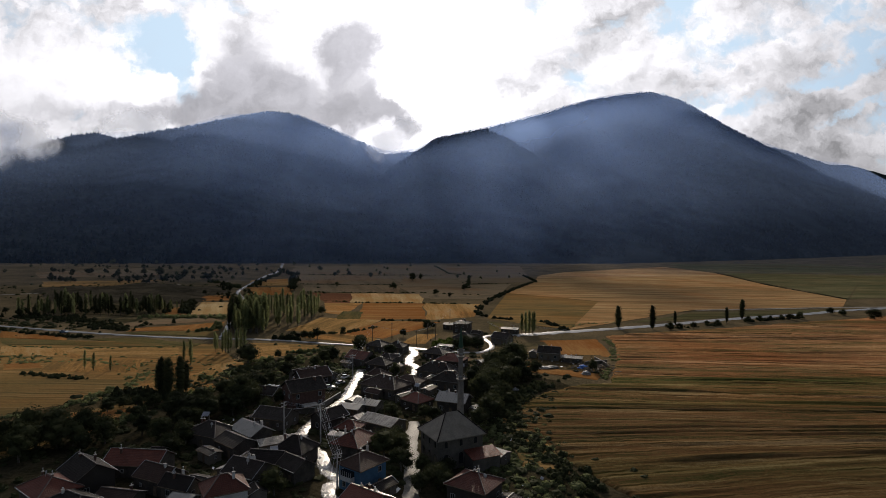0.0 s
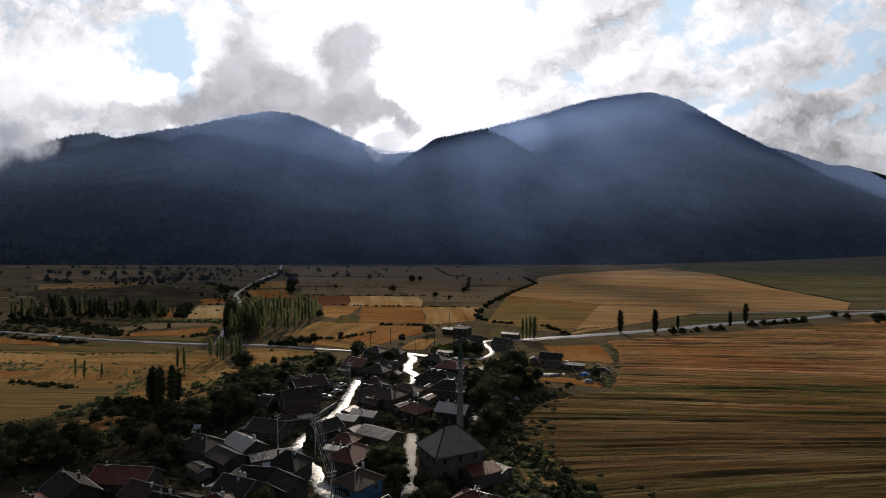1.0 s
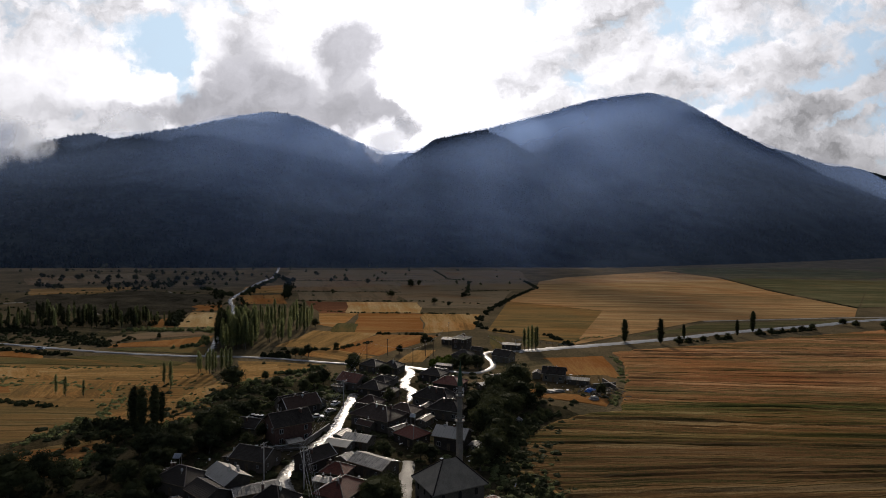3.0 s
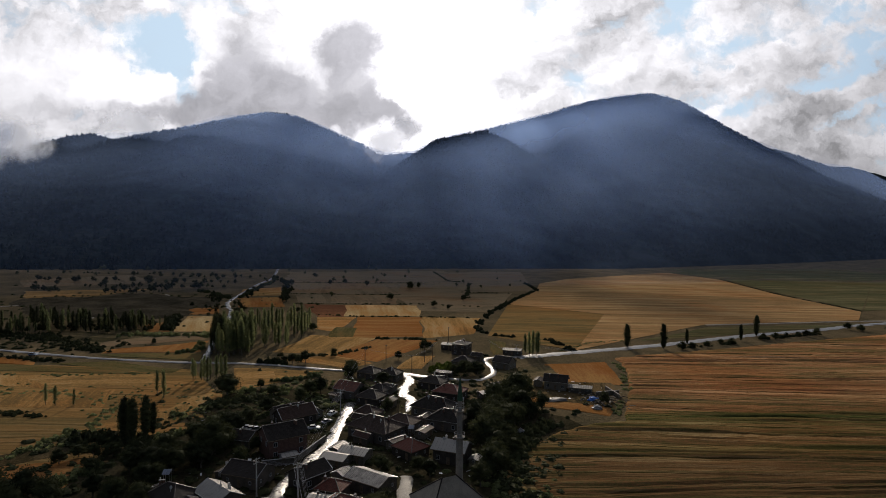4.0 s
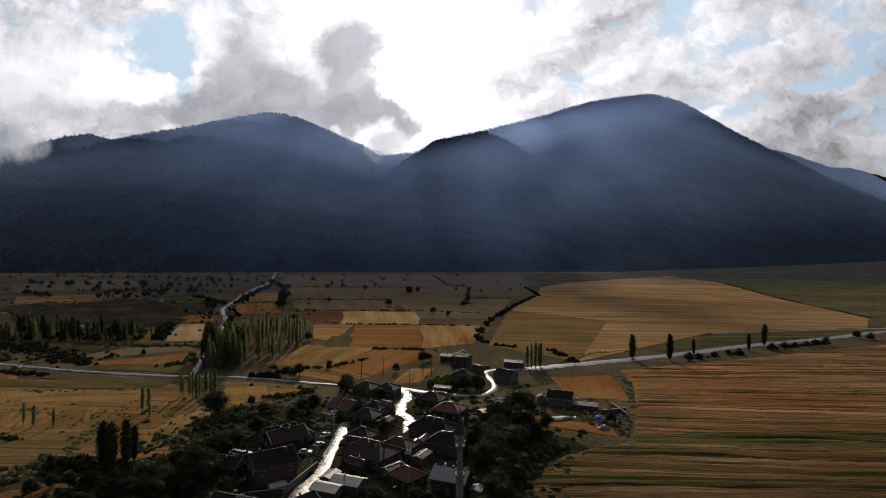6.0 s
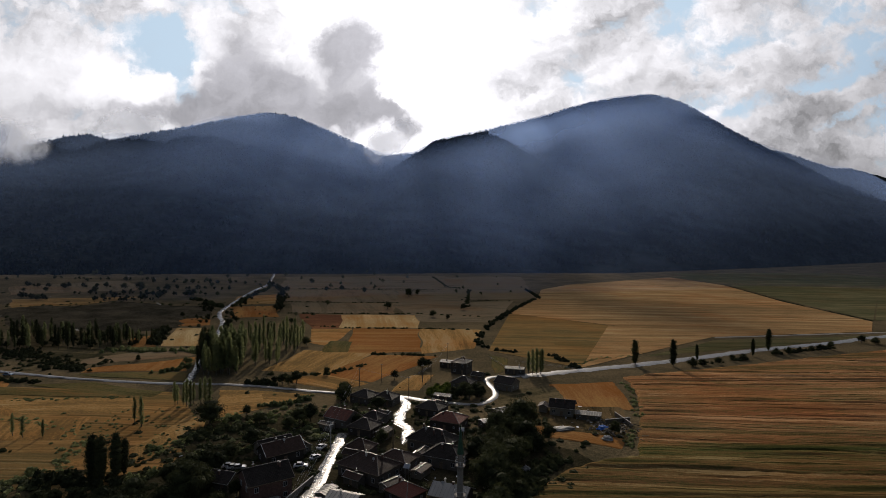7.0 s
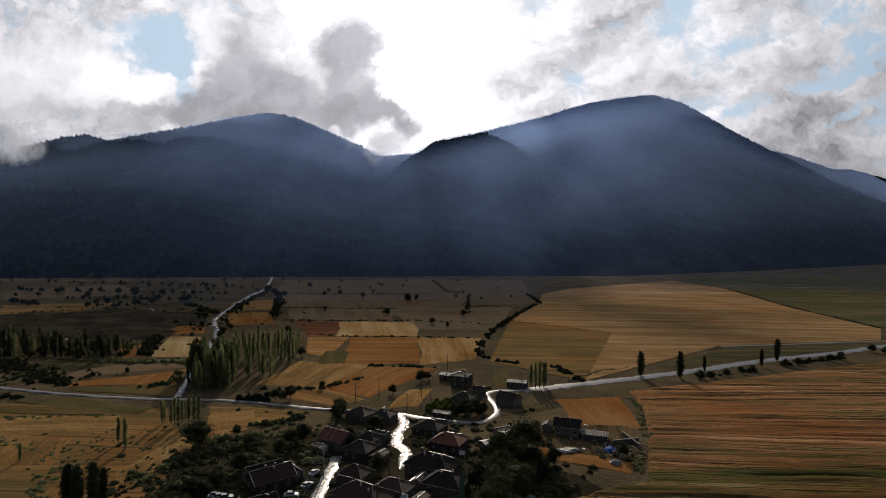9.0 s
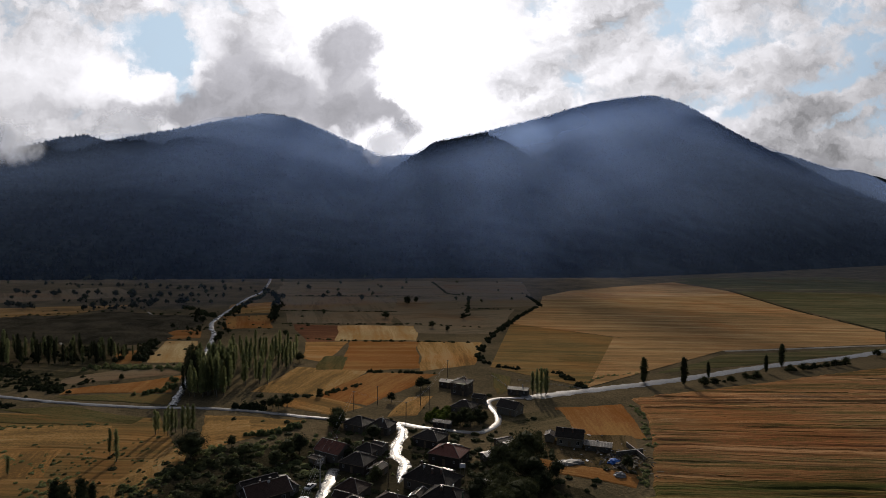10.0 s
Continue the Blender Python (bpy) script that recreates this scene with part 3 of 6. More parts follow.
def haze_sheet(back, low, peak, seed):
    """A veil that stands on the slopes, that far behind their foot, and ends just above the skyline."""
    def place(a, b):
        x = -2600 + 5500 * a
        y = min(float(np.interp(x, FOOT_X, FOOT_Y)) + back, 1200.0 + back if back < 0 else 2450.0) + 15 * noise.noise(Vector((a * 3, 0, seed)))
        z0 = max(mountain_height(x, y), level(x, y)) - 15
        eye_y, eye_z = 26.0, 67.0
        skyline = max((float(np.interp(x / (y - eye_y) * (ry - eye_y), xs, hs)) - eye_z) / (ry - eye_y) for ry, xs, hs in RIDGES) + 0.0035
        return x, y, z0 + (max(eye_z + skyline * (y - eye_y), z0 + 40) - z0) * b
    veil = vapour("painted_haze_vapour", (0.36, 0.54, 0.99), haze_amount(peak, low, -60.0, 420.0 + 0.4 * back, seed, 0.96 if back > 1000 else 0.86, 0.36 if back < -100 else 0.18))
    mist_sheet("haze", veil, "sheet of blue haze with painted slanting sunbeams over the slopes", place)


# added sheets that imitate airlight and sunbeams over slopes and far plain
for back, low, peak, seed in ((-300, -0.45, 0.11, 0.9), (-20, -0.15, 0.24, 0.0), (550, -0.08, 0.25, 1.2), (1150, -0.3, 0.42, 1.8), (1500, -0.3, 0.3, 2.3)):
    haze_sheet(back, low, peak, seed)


def bank_amount(peak, cx, cz, rx, rz, seed):
    """A torn cloud, thinning out from its middle."""
    def amount(t, where):
        ax = node(t, "ShaderNodeSeparateXYZ", {0: where}).outputs
        u = calc(t, "DIVIDE", calc(t, "SUBTRACT", ax[0], cx), rx)
        v = calc(t, "DIVIDE", calc(t, "SUBTRACT", ax[2], cz), rz)
        r = calc(t, "SQRT", calc(t, "MULTIPLY_ADD", u, u, calc(t, "MULTIPLY", v, v)))
        shifted = node(t, "ShaderNodeVectorMath", {0: where, 1: (seed * 777.0, 0, 0)}, operation="ADD").outputs[0]
        torn = noise3(t, shifted, 0.0075, 6.0, 0.55)
        body = calc(t, "ADD", calc(t, "SUBTRACT", 0.75, r), calc(t, "MULTIPLY", calc(t, "SUBTRACT", torn, 0.5), 2.4))
        rim = calc(t, "SUBTRACT", 1.0, ramp01(t, r, 0.75, 1.0))
        return calc(t, "MULTIPLY", calc(t, "MULTIPLY", ramp01(t, body, 0.0, 0.7), rim), peak, clamp=True)
    return amount


def low_cloud(y, cx, cz, rx, rz, peak, seed, colour=(0.64, 0.71, 0.86)):
    mat = vapour("low_cloud_vapour", colour, bank_amount(peak, cx, cz, rx, rz, seed))

    def place(a, b):
        x = cx - rx + 2 * rx * a
        return x, y + 20 * noise.noise(Vector((a * 2, b, y))), cz - rz + 2 * rz * b
    return mist_sheet("low_cloud", mat, "torn white cloud clinging to the mountain ridge", place, 24, 8)


low_cloud(1350, -963, 274, 97, 89, 0.95, 1)
low_cloud(1350, -1074, 261, 146, 122, 0.95, 2)
low_cloud(2300, -1283, 450, 415, 110, 0.55, 3)
low_cloud(2250, -258, 413, 189, 120, 0.7, 6)


# high clouds, unseen, added along the sun's line to shade plain and gardens
def cloud_over(name, x, y, rx, ry, turn, seed, vapour_mat=None):
    far = 10500.0
    me = bpy.data.meshes.new(name)
    bm = bmesh.new()
    bmesh.ops.create_icosphere(bm, subdivisions=4, radius=1.0)
    for v in bm.verts:
        k = 1 + 0.45 * noise.fractal(v.co * 1.6 + Vector((seed, 0, 0)), 1.0, 2.0, 4)
        v.co = Vector((v.co.x * rx * k, v.co.y * ry * k, v.co.z * 9 * k))
    bm.to_mesh(me)
    bm.free()
    me.materials.append(vapour_mat or CLOUD)
    ob = new(name, me)
    at = Vector((x, y, 0)) + s_dir * far
    ob.matrix_basis = pose(at.x, at.y, at.z, 0, 0, turn)
    return tagged(ob, "unseen high grey cloud placed to shade the valley", "cloud", kind="structure")


CLOUD = vapour("cloud_vapour", (0.8, 0.85, 0.95), lambda t, where: calc(t, "ADD", 0.62, 0.0))
THICK = vapour("thick_cloud_vapour", (0.8, 0.85, 0.95), lambda t, where: calc(t, "ADD", 0.9, 0.0))
THIN = vapour("thin_cloud_vapour", (0.8, 0.85, 0.95), lambda t, where: calc(t, "ADD", 0.36, 0.0))
cloud_over("shade_cloud", -170, 800, 300, 290, 10, 3)
cloud_over("shade_cloud", -420, 640, 240, 150, -10, 8)
cloud_over("shade_cloud", 20, 900, 190, 240, 0, 5)
cloud_over("shade_cloud", 190, 585, 58, 120, 17, 12, THICK)
cloud_over("shade_cloud", 265, 640, 60, 26, -10, 14, THIN)
cloud_over("shade_cloud", -300, 420, 115, 90, -20, 21, THIN)
# added with no cloud known there, to darken the south-west gardens
cloud_over("shade_cloud", -112, 118, 62, 56, 20, 27)
cloud_over("shade_cloud", 760, 1250, 420, 240, 30, 33)


ROAD_SPOTS = []


def road(name, line, mat, width, label):
    """A ribbon along a smooth line through the given bends, with worn, uneven edges."""
    pts = [Vector((*q, 0)) for q in line]
    pts = [2 * pts[0] - pts[1], *pts, 2 * pts[-1] - pts[-2]]
    way_points = []
    for i in range(1, len(pts) - 2):
        n = max(2, int((pts[i + 1] - pts[i]).length / 1.6))
        for k in range(n):
            u = k / n
            a, b, c, d = pts[i - 1:i + 3]
            way_points.append(0.5 * (2 * b + (c - a) * u + (2 * a - 5 * b + 4 * c - d) * u * u + (3 * b - a - 3 * c + d) * u ** 3))
    way_points.append(pts[-2])
    ROAD_SPOTS.extend((q.x, q.y, width / 2) for q in way_points[::2])
    verts, faces = [], []
    for i, q in enumerate(way_points):
        d = (way_points[min(i + 1, len(way_points) - 1)] - way_points[max(i - 1, 0)]).normalized()
        side = Vector((-d.y, d.x, 0))
        thin = min(1.0, (len(way_points) - i) / 6) if name.endswith("street") else 1.0
        for k, s in enumerate((-1, -0.55, 0, 0.55, 1)):
            w = thin * width / 2 * s * (1 + 0.35 * noise.noise(q * 0.16 + Vector((k, 3 * k, 0))) + 0.35 * noise.noise(q * 0.6 + Vector((k, 7 * k, 0))))
            r = q + side * w
            verts.append((r.x, r.y, level(r.x, r.y) + (0.24 if abs(s) < 1 else -0.05) + 0.05 * (1 - s * s) + 0.05 * noise.noise(q * 0.3 + Vector((k, 0, 0)))))
        if i:
            o = 5 * i
            faces += [(o + k - 5, o + k - 4, o + k + 1, o + k) for k in range(4)]
    me = bpy.data.meshes.new(name)
    me.from_pydata(verts, [], [f[::-1] for f in faces])
    me.materials.append(mat)
    for f in me.polygons:
        f.use_smooth = True
    return tagged(new(name, me), label, "road", kind="structure")


# darker garden ground between and around the houses
def garden_point(a, b):
    r = 1.0 + 0.25 * noise.noise(Vector((math.cos(2 * math.pi * a) * 2, math.sin(2 * math.pi * a) * 2, 9)))
    x, y = -36 + 96 * b * r * math.cos(2 * math.pi * a), 168 + 100 * b * r * math.sin(2 * math.pi * a)
    return x, y, level(x, y) - 0.3 * b ** 8 + 0.02 + 0.12 * noise.noise(Vector((x * 0.1, y * 0.1, 0)))


garden = grid_mesh("garden_ground", 60, 24, garden_point, GARDEN)
tagged(garden, "dark grass and bare soil of the village gardens", "ground", kind="structure")


road('main_road', [(36, 322), (73, 340), (124, 365), (189, 402), (265, 439), (307, 463), (396, 505), (624, 624)], PALE_ROAD, 7, 'wet grey asphalt country road across the fields')
road('valley_road', [(-396, 342), (-288, 324), (-191, 302), (-159, 296), (-126, 293), (-100, 294), (-81, 292), (-62, 288), (-47, 285), (-22, 283), (-9, 278), (3, 275), (13, 274), (20, 283), (22, 294), (20, 306), (19, 314), (24, 320), (36, 322)], PALE_ROAD, 3, 'wet asphalt road along the village edge')
road('middle_street', [(-19, 281), (-16, 272), (-17, 260), (-17, 250), (-13, 242), (-14, 227)], WET_ROAD, 4.2, 'wet shining village street between houses')
road('mosque_lane', [(-10, 173), (-10, 158), (-9, 144), (-8, 130), (-8, 96), (-8, 60)], DAMP_LANE, 3.8, 'damp grey concrete lane beside the mosque')
road('west_street', [(-35, 236), (-35, 219), (-35, 205), (-35, 194), (-37, 185), (-38, 177), (-41, 163), (-37, 153), (-32, 146), (-30, 140), (-27, 135), (-24, 131), (-26, 126), (-19, 108), (-20, 72)], WET_ROAD, 4, 'wet shining village street beside the poles')
road('hill_road', [(-312, 1080), (-262, 920), (-245, 861), (-222, 765), (-213, 725), (-208, 661), (-193, 565), (-184, 512), (-174, 484), (-161, 456), (-145, 404), (-140, 378), (-123, 325), (-115, 296)], WET_ROAD, 3.4, 'pale wet lane leading to the foot of the mountains')
road('dirt_track', [(-350, 440), (-324, 461), (-312, 480), (-290, 452), (-269, 434), (-251, 425), (-236, 410)], TRACK, 2.2, 'pale dirt track by the hillock')
road('hill_track', [(-256, 552), (-223, 508), (-205, 494), (-190, 496)], TRACK, 2.2, 'pale dirt path beside the hillock')
road('field_track', [(187, 447), (241, 462), (323, 485), (504, 528)], TRACK, 3.5, 'pale gravel track between wheat fields')

def on_road(x, y, margin=0.8):
    return any(abs(x - rx) < 12 and math.hypot(x - rx, y - ry) < half + margin for rx, ry, half in ROAD_SPOTS)


FIELD_WORDS = {"gold": "ripe golden wheat field with faint rows", "orange": "orange-brown cut stubble field", "pale": "pale straw-coloured harvested field", "soil": "red-brown ploughed field",
               "green": "dull green crop strip beside wheat", "dull": "stubble on the plain, grey-brown with cloud shade and haze put in", "striped": "large wheat field in orange and olive bands", "far": "wide golden wheat field on the plain", "pasture": "dull green pasture on the plain", "rough": "dark rough ground; at the farm yard it stands in for shade", "worn": "thin dull wheat field with olive strips"}
field_count = 0


def field(kind, a, b, c, d, cells=24, rimmed=True, raised=None):
    """A standing crop, a hand high, over the four-cornered plot a, b, c, d; its rim is uneven."""
    global field_count
    field_count += 1
    lift = 0.04 + 0.012 * (field_count % 7) if raised is None else raised
    stray = 1.0 if rimmed else 0.0
    a, b, c, d = (Vector((*q, 0)) for q in (a, b, c, d))
    n = field_count

    def place(u, v):
        q = a.lerp(b, u).lerp(d.lerp(c, u), v)
        q = q + stray * Vector((3.0 * noise.noise(q * 0.03 + Vector((n, 0, 0))) + 0.5 * noise.noise(q * 0.3), 3.0 * noise.noise(q * 0.03 + Vector((0, n, 0))) + 0.5 * noise.noise(q * 0.3 + Vector((5, 0, 0))), 0))
        rim = 1.0 if not rimmed or (0 < u < 1 and 0 < v < 1) else -1.5
        z = level(q.x, q.y) + lift * rim + 0.05 * noise.noise(q * 0.2) * max(rim, 0)
        return tuple(home_inv @ Vector((q.x, q.y, z)))
    edge_way = b - a if n % 5 not in (1, 3) else d - a     # the way the rows run
    home = pose(a.x, a.y, 0, 0, 0, math.degrees(math.atan2(edge_way.y, edge_way.x))) if rimmed else Matrix()
    home_inv = home.inverted()
    ob = grid_mesh("wheat_field", cells, cells, place, FIELD[kind])
    ob.matrix_basis = home
    return tagged(ob, FIELD_WORDS[kind], "field", kind="structure")


# the large banded field east of the village: its western rim bends round the gardens
RIM_Y = [24, 72, 126, 144, 160, 179, 193, 210, 222, 258, 296, 326, 420]
RIM_X = [72, 54, 40, 31, 25, 20, 23, 36, 61, 74, 85, 88, 91]


strip_gen = random.Random(17)
STRIP_Y, STRIP_H = [-200.0], [0.0]
while STRIP_Y[-1] < 620:
    broad = strip_gen.uniform(1.2, 4.5)
    tall = strip_gen.uniform(-0.5, 0.9)
    STRIP_Y += [STRIP_Y[-1] + 0.35, STRIP_Y[-1] + broad]
    STRIP_H += [tall, tall + strip_gen.uniform(-0.1, 0.1)]


def banded(u, v):
    y = 24 + 480 * v
    west = float(np.interp(y, RIM_Y, RIM_X)) + 1.5 * noise.noise(Vector((0, y * 0.1, 4)))
    x = west + (516 - west) * u ** 1.3
    top = 322 + (x - 72) * 0.462
    if y > top - 4:
        y = top - 4
    rows = y - float(np.interp(y, (150, 205, 250, 320), (0.22, -0.02, -0.02, 0.08))) * x + 1.8 * noise.noise(Vector((x * 0.035, y * 0.035, 3)))
    run = 0.45 + 0.75 * noise.noise(Vector((rows * 0.1, x * 0.03, 9)))
    ridge_h = run * float(np.interp(rows, STRIP_Y, STRIP_H)) + 0.25 * noise.noise(Vector((rows * 1.1, x * 0.02, 5))) + 0.12 * noise.noise(Vector((x * 0.5, y * 0.5, 2)))
    inside = u > 0 and y < top - 4
    return x, y, level(x, y) + (0.4 + ridge_h if inside else -0.1)


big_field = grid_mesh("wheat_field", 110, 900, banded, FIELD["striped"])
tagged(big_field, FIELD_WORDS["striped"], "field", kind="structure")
field('worn', (25, 382), (71, 344), (125, 490), (54, 542), rimmed=False)
field('far', (71, 344), (187, 449), (159, 475), (125, 490), rimmed=False)
field('far', (54, 542), (187, 449), (372, 688), (98, 669), rimmed=False)
field('far', (187, 449), (329, 492), (369, 547), (372, 688), rimmed=False)
field('far', (98, 669), (372, 688), (401, 888), (115, 757), rimmed=False)
field('far', (115, 757), (401, 888), (373, 1024), (165, 836), rimmed=False)
field('pasture', (415, 908), (384, 704), (377, 557), (645, 918), rimmed=False)
field('pasture', (377, 1036), (420, 925), (659, 937), (924, 1295), rimmed=False)
field('pasture', (400, 930), (930, 1010), (2100, 1750), (420, 1130), 40, rimmed=False, raised=0.03)
field('pasture', (640, 912), (378, 556), (760, 700), (930, 1010), 40, rimmed=False, raised=0.03)
field('pasture', (116, 376), (182, 436), (319, 474), (312, 465))
field('dull', (-224, 853), (-3, 939), (7, 725), (-189, 697))
field('dull', (-180, 692), (-54, 710), (-49, 597), (-154, 585))
field('dull', (-9, 921), (115, 958), (95, 664), (2, 621))
field('dull', (-56, 705), (8, 725), (23, 573), (-49, 586))
field('dull', (-146, 578), (-49, 592), (-43, 526), (-125, 512))
field('dull', (-52, 581), (68, 637), (35, 489), (-22, 485))
field('pale', (-87, 509), (-22, 520), (-19, 456), (-76, 448))
field('soil', (-121, 509), (-85, 510), (-74, 448), (-93, 443))
field('gold', (-93, 441), (-66, 445), (-69, 383), (-85, 394))
field('green', (-73, 401), (-57, 400), (-56, 365), (-70, 364), raised=0.15)
field('orange', (-65, 446), (-20, 452), (-13, 375), (-57, 363))
field('gold', (-20, 452), (25, 454), (18, 387), (-14, 368))
field('gold', (-90, 320), (-81, 372), (-42, 365), (-58, 315))
field('orange', (-59, 314), (-42, 363), (-4, 363), (-34, 304))
field('gold', (-80, 305), (-59, 316), (-35, 302), (-46, 289))
field('gold', (-23, 289), (-17, 317), (-5, 320), (-11, 292))
field('orange', (-185, 542), (-149, 556), (-131, 490), (-164, 479))
field('gold', (-207, 612), (-176, 642), (-155, 568), (-187, 550))
field('pale', (-164, 372), (-184, 430), (-162, 434), (-138, 375))
field('orange', (-172, 315), (-134, 346), (-124, 318), (-171, 307))
field('orange', (-196, 388), (-184, 408), (-166, 370), (-179, 364))
field('green', (-171, 304), (-123, 314), (-118, 299), (-155, 299))
field('orange', (-199, 470), (-179, 478), (-167, 446), (-187, 436))
field('gold', (-385, 551), (-291, 595), (-305, 530), (-346, 499))
field('dull', (-461, 648), (-392, 744), (-316, 655), (-411, 583))
field('dull', (-196, 351), (-140, 371), (-136, 348), (-181, 323))
field('green', (-181, 285), (-156, 292), (-116, 281), (-117, 271))
field('worn', (-230, 282), (-112, 280), (-84, 238), (-185, 150), rimmed=False, raised=0.02)
field('worn', (-185, 150), (-84, 238), (-80, 205), (-112, 128), rimmed=False, raised=0.02)
field('gold', (-99, 215), (-93, 254), (-85, 245), (-87, 232))
field('gold', (-97, 284), (-56, 283), (-70, 260), (-82, 246))
field('gold', (-205, 265), (-164, 262), (-153, 243), (-192, 248), raised=0.050)
field('gold', (-180, 263), (-125, 272), (-116, 251), (-152, 243), raised=0.058)
field('orange', (-180, 232), (-166, 236), (-158, 226), (-171, 221), raised=0.074)
field('gold', (-165, 237), (-127, 246), (-117, 223), (-159, 222), raised=0.082)
field('worn', (-166, 214), (-132, 218), (-117, 199), (-151, 195), raised=0.090)
field('rough', (-132, 171), (-112, 190), (-105, 183), (-126, 162), raised=0.106)
field('orange', (-119, 175), (-95, 179), (-92, 158), (-112, 156), raised=0.114)
field('gold', (-114, 210), (-108, 214), (-101, 200), (-111, 200), raised=0.122)
field('gold', (-98, 218), (-85, 246), (-80, 234), (-93, 207), raised=0.130)
field('gold', (-92, 277), (-75, 282), (-71, 268), (-84, 252), raised=0.138)
field('orange', (-232, 301), (-190, 290), (-183, 279), (-219, 283), raised=0.154)
field('green', (-221, 284), (-134, 279), (-135, 271), (-207, 268), raised=0.162)
field('rough', (-307, 450), (-213, 437), (-169, 351), (-197, 305))
field('orange', (48, 309), (82, 318), (77, 272), (48, 277))
field('worn', (14, 178), (24, 184), (29, 138), (18, 141), raised=0.16)
# dark patches put in for the shade between the farm yard houses
field('rough', (35, 275), (73, 276), (63, 238), (32, 247))
field('rough', (23, 294), (49, 308), (50, 275), (21, 252))
field('orange', (33, 251), (63, 238), (59, 229), (35, 238))
field('green', (25, 371), (34, 361), (32, 335), (24, 326))


# ---- the village ----
def frame_mesh(w, h):
    bm = bmesh.new()
    xs = (-w / 2, -w / 2 + 0.08, -0.03, 0.03, w / 2 - 0.08, w / 2)
    zs = (-h / 2 - 0.07, -h / 2 + 0.08, h / 2 - 0.08, h / 2)
    solid = {(i, k) for i in range(5) for k in range(3)} - {(1, 1), (3, 1)}
    grid = {(i, k, s): bm.verts.new((xs[i], y, zs[k])) for i in range(6) for k in range(4) for s, y in enumerate((-0.07, 0.02))}
    for i, k in solid:
        a, b, c, d = (i, k), (i + 1, k), (i + 1, k + 1), (i, k + 1)
        bm.faces.new([grid[(*q, 0)] for q in (a, b, c, d)])
        bm.faces.new([grid[(*q, 1)] for q in (d, c, b, a)])
        for p, q, beside in ((a, b, (i, k - 1)), (b, c, (i + 1, k)), (c, d, (i, k + 1)), (d, a, (i - 1, k))):
            if beside not in solid:
                bm.faces.new((grid[(*q, 0)], grid[(*p, 0)], grid[(*p, 1)], grid[(*q, 1)]))
    me = bpy.data.meshes.new("window_frame")
    bm.to_mesh(me)
    bm.free()
    me.materials.append(FRAME)
    return me


def pane_mesh(w, h):
    bm = bmesh.new()
    box(bm, -w / 2 + 0.07, w / 2 - 0.07, -0.02, 0.01, -h / 2 + 0.07, h / 2 - 0.07)
    me = bpy.data.meshes.new("pane")
    bm.to_mesh(me)
    bm.free()
    me.materials.append(GLASS)
    return me


WINDOW = {k: (frame_mesh(*s), pane_mesh(*s)) for k, s in {"usual": (1.1, 1.3), "tall": (1.0, 2.0), "small": (0.7, 0.8)}.items()}


def window(parent, x, y, z, turn, kind="usual"):
    frame_me, pane_me = WINDOW[kind]
    f = new("window", frame_me)
    f.parent, f.matrix_basis = parent, pose(x, y, z, 0, 0, turn)
    q = new("pane", pane_me)
    q.parent = f
    return f


def roof_mesh(L, W, eave, rise, form, over=0.55, thick=0.16):
    """A pitched roof with its eaves: hipped or gabled, ridge along x; a closed shell."""
    bm = bmesh.new()
    ex, ey = L / 2 + over, W / 2 + over
    low = eave - over * rise / (W / 2)
    inset = 0.0 if form == "gable" else min(W / 2 * 0.92, L / 2 - 0.2) + over
    tops = []
    for z in (0.0, -thick):
        c = [bm.verts.new(q) for q in ((-ex, -ey, low + z), (ex, -ey, low + z), (ex, ey, low + z), (-ex, ey, low + z))]
        r = [bm.verts.new((-ex + inset, 0, eave + rise + z)), bm.verts.new((ex - inset, 0, eave + rise + z))]
        fs = [(c[0], c[1], r[1], r[0]), (c[2], c[3], r[0], r[1])]
        if form != "gable":
            fs += [(c[1], c[2], r[1]), (c[3], c[0], r[0])]
        for f in fs:
            bm.faces.new(f if z == 0 else f[::-1])
        tops.append((c, r))
    (c, r), (c2, r2) = tops
    loop = [c[0], c[1], r[1], c[2], c[3], r[0]] if form == "gable" else c
    loop2 = [c2[0], c2[1], r2[1], c2[2], c2[3], r2[0]] if form == "gable" else c2
    for i in range(len(loop)):
        j = (i + 1) % len(loop)
        bm.faces.new((loop[j], loop[i], loop2[i], loop2[j]))
    return bm, ex, ey, low, inset


CAP = material("worn_ridge_caps", (0.045, 0.034, 0.029), (0.13, 0.1, 0.085), 1, 0.34, 0.2, gloss=0.38)
HOUSE_WORDS = {"red": "red clay-tiled", "brown": "brown weathered clay-tiled", "slate": "dark old-tiled", "metal": "grey sheet-metal"}
WALL_WORDS = {"plaster": "grey plastered walls", "stone": "rubble stone walls", "brick": "brown brick walls and white windows", "blue": "blue painted walls", "white": "white plastered walls"}
rng = random.Random(5)


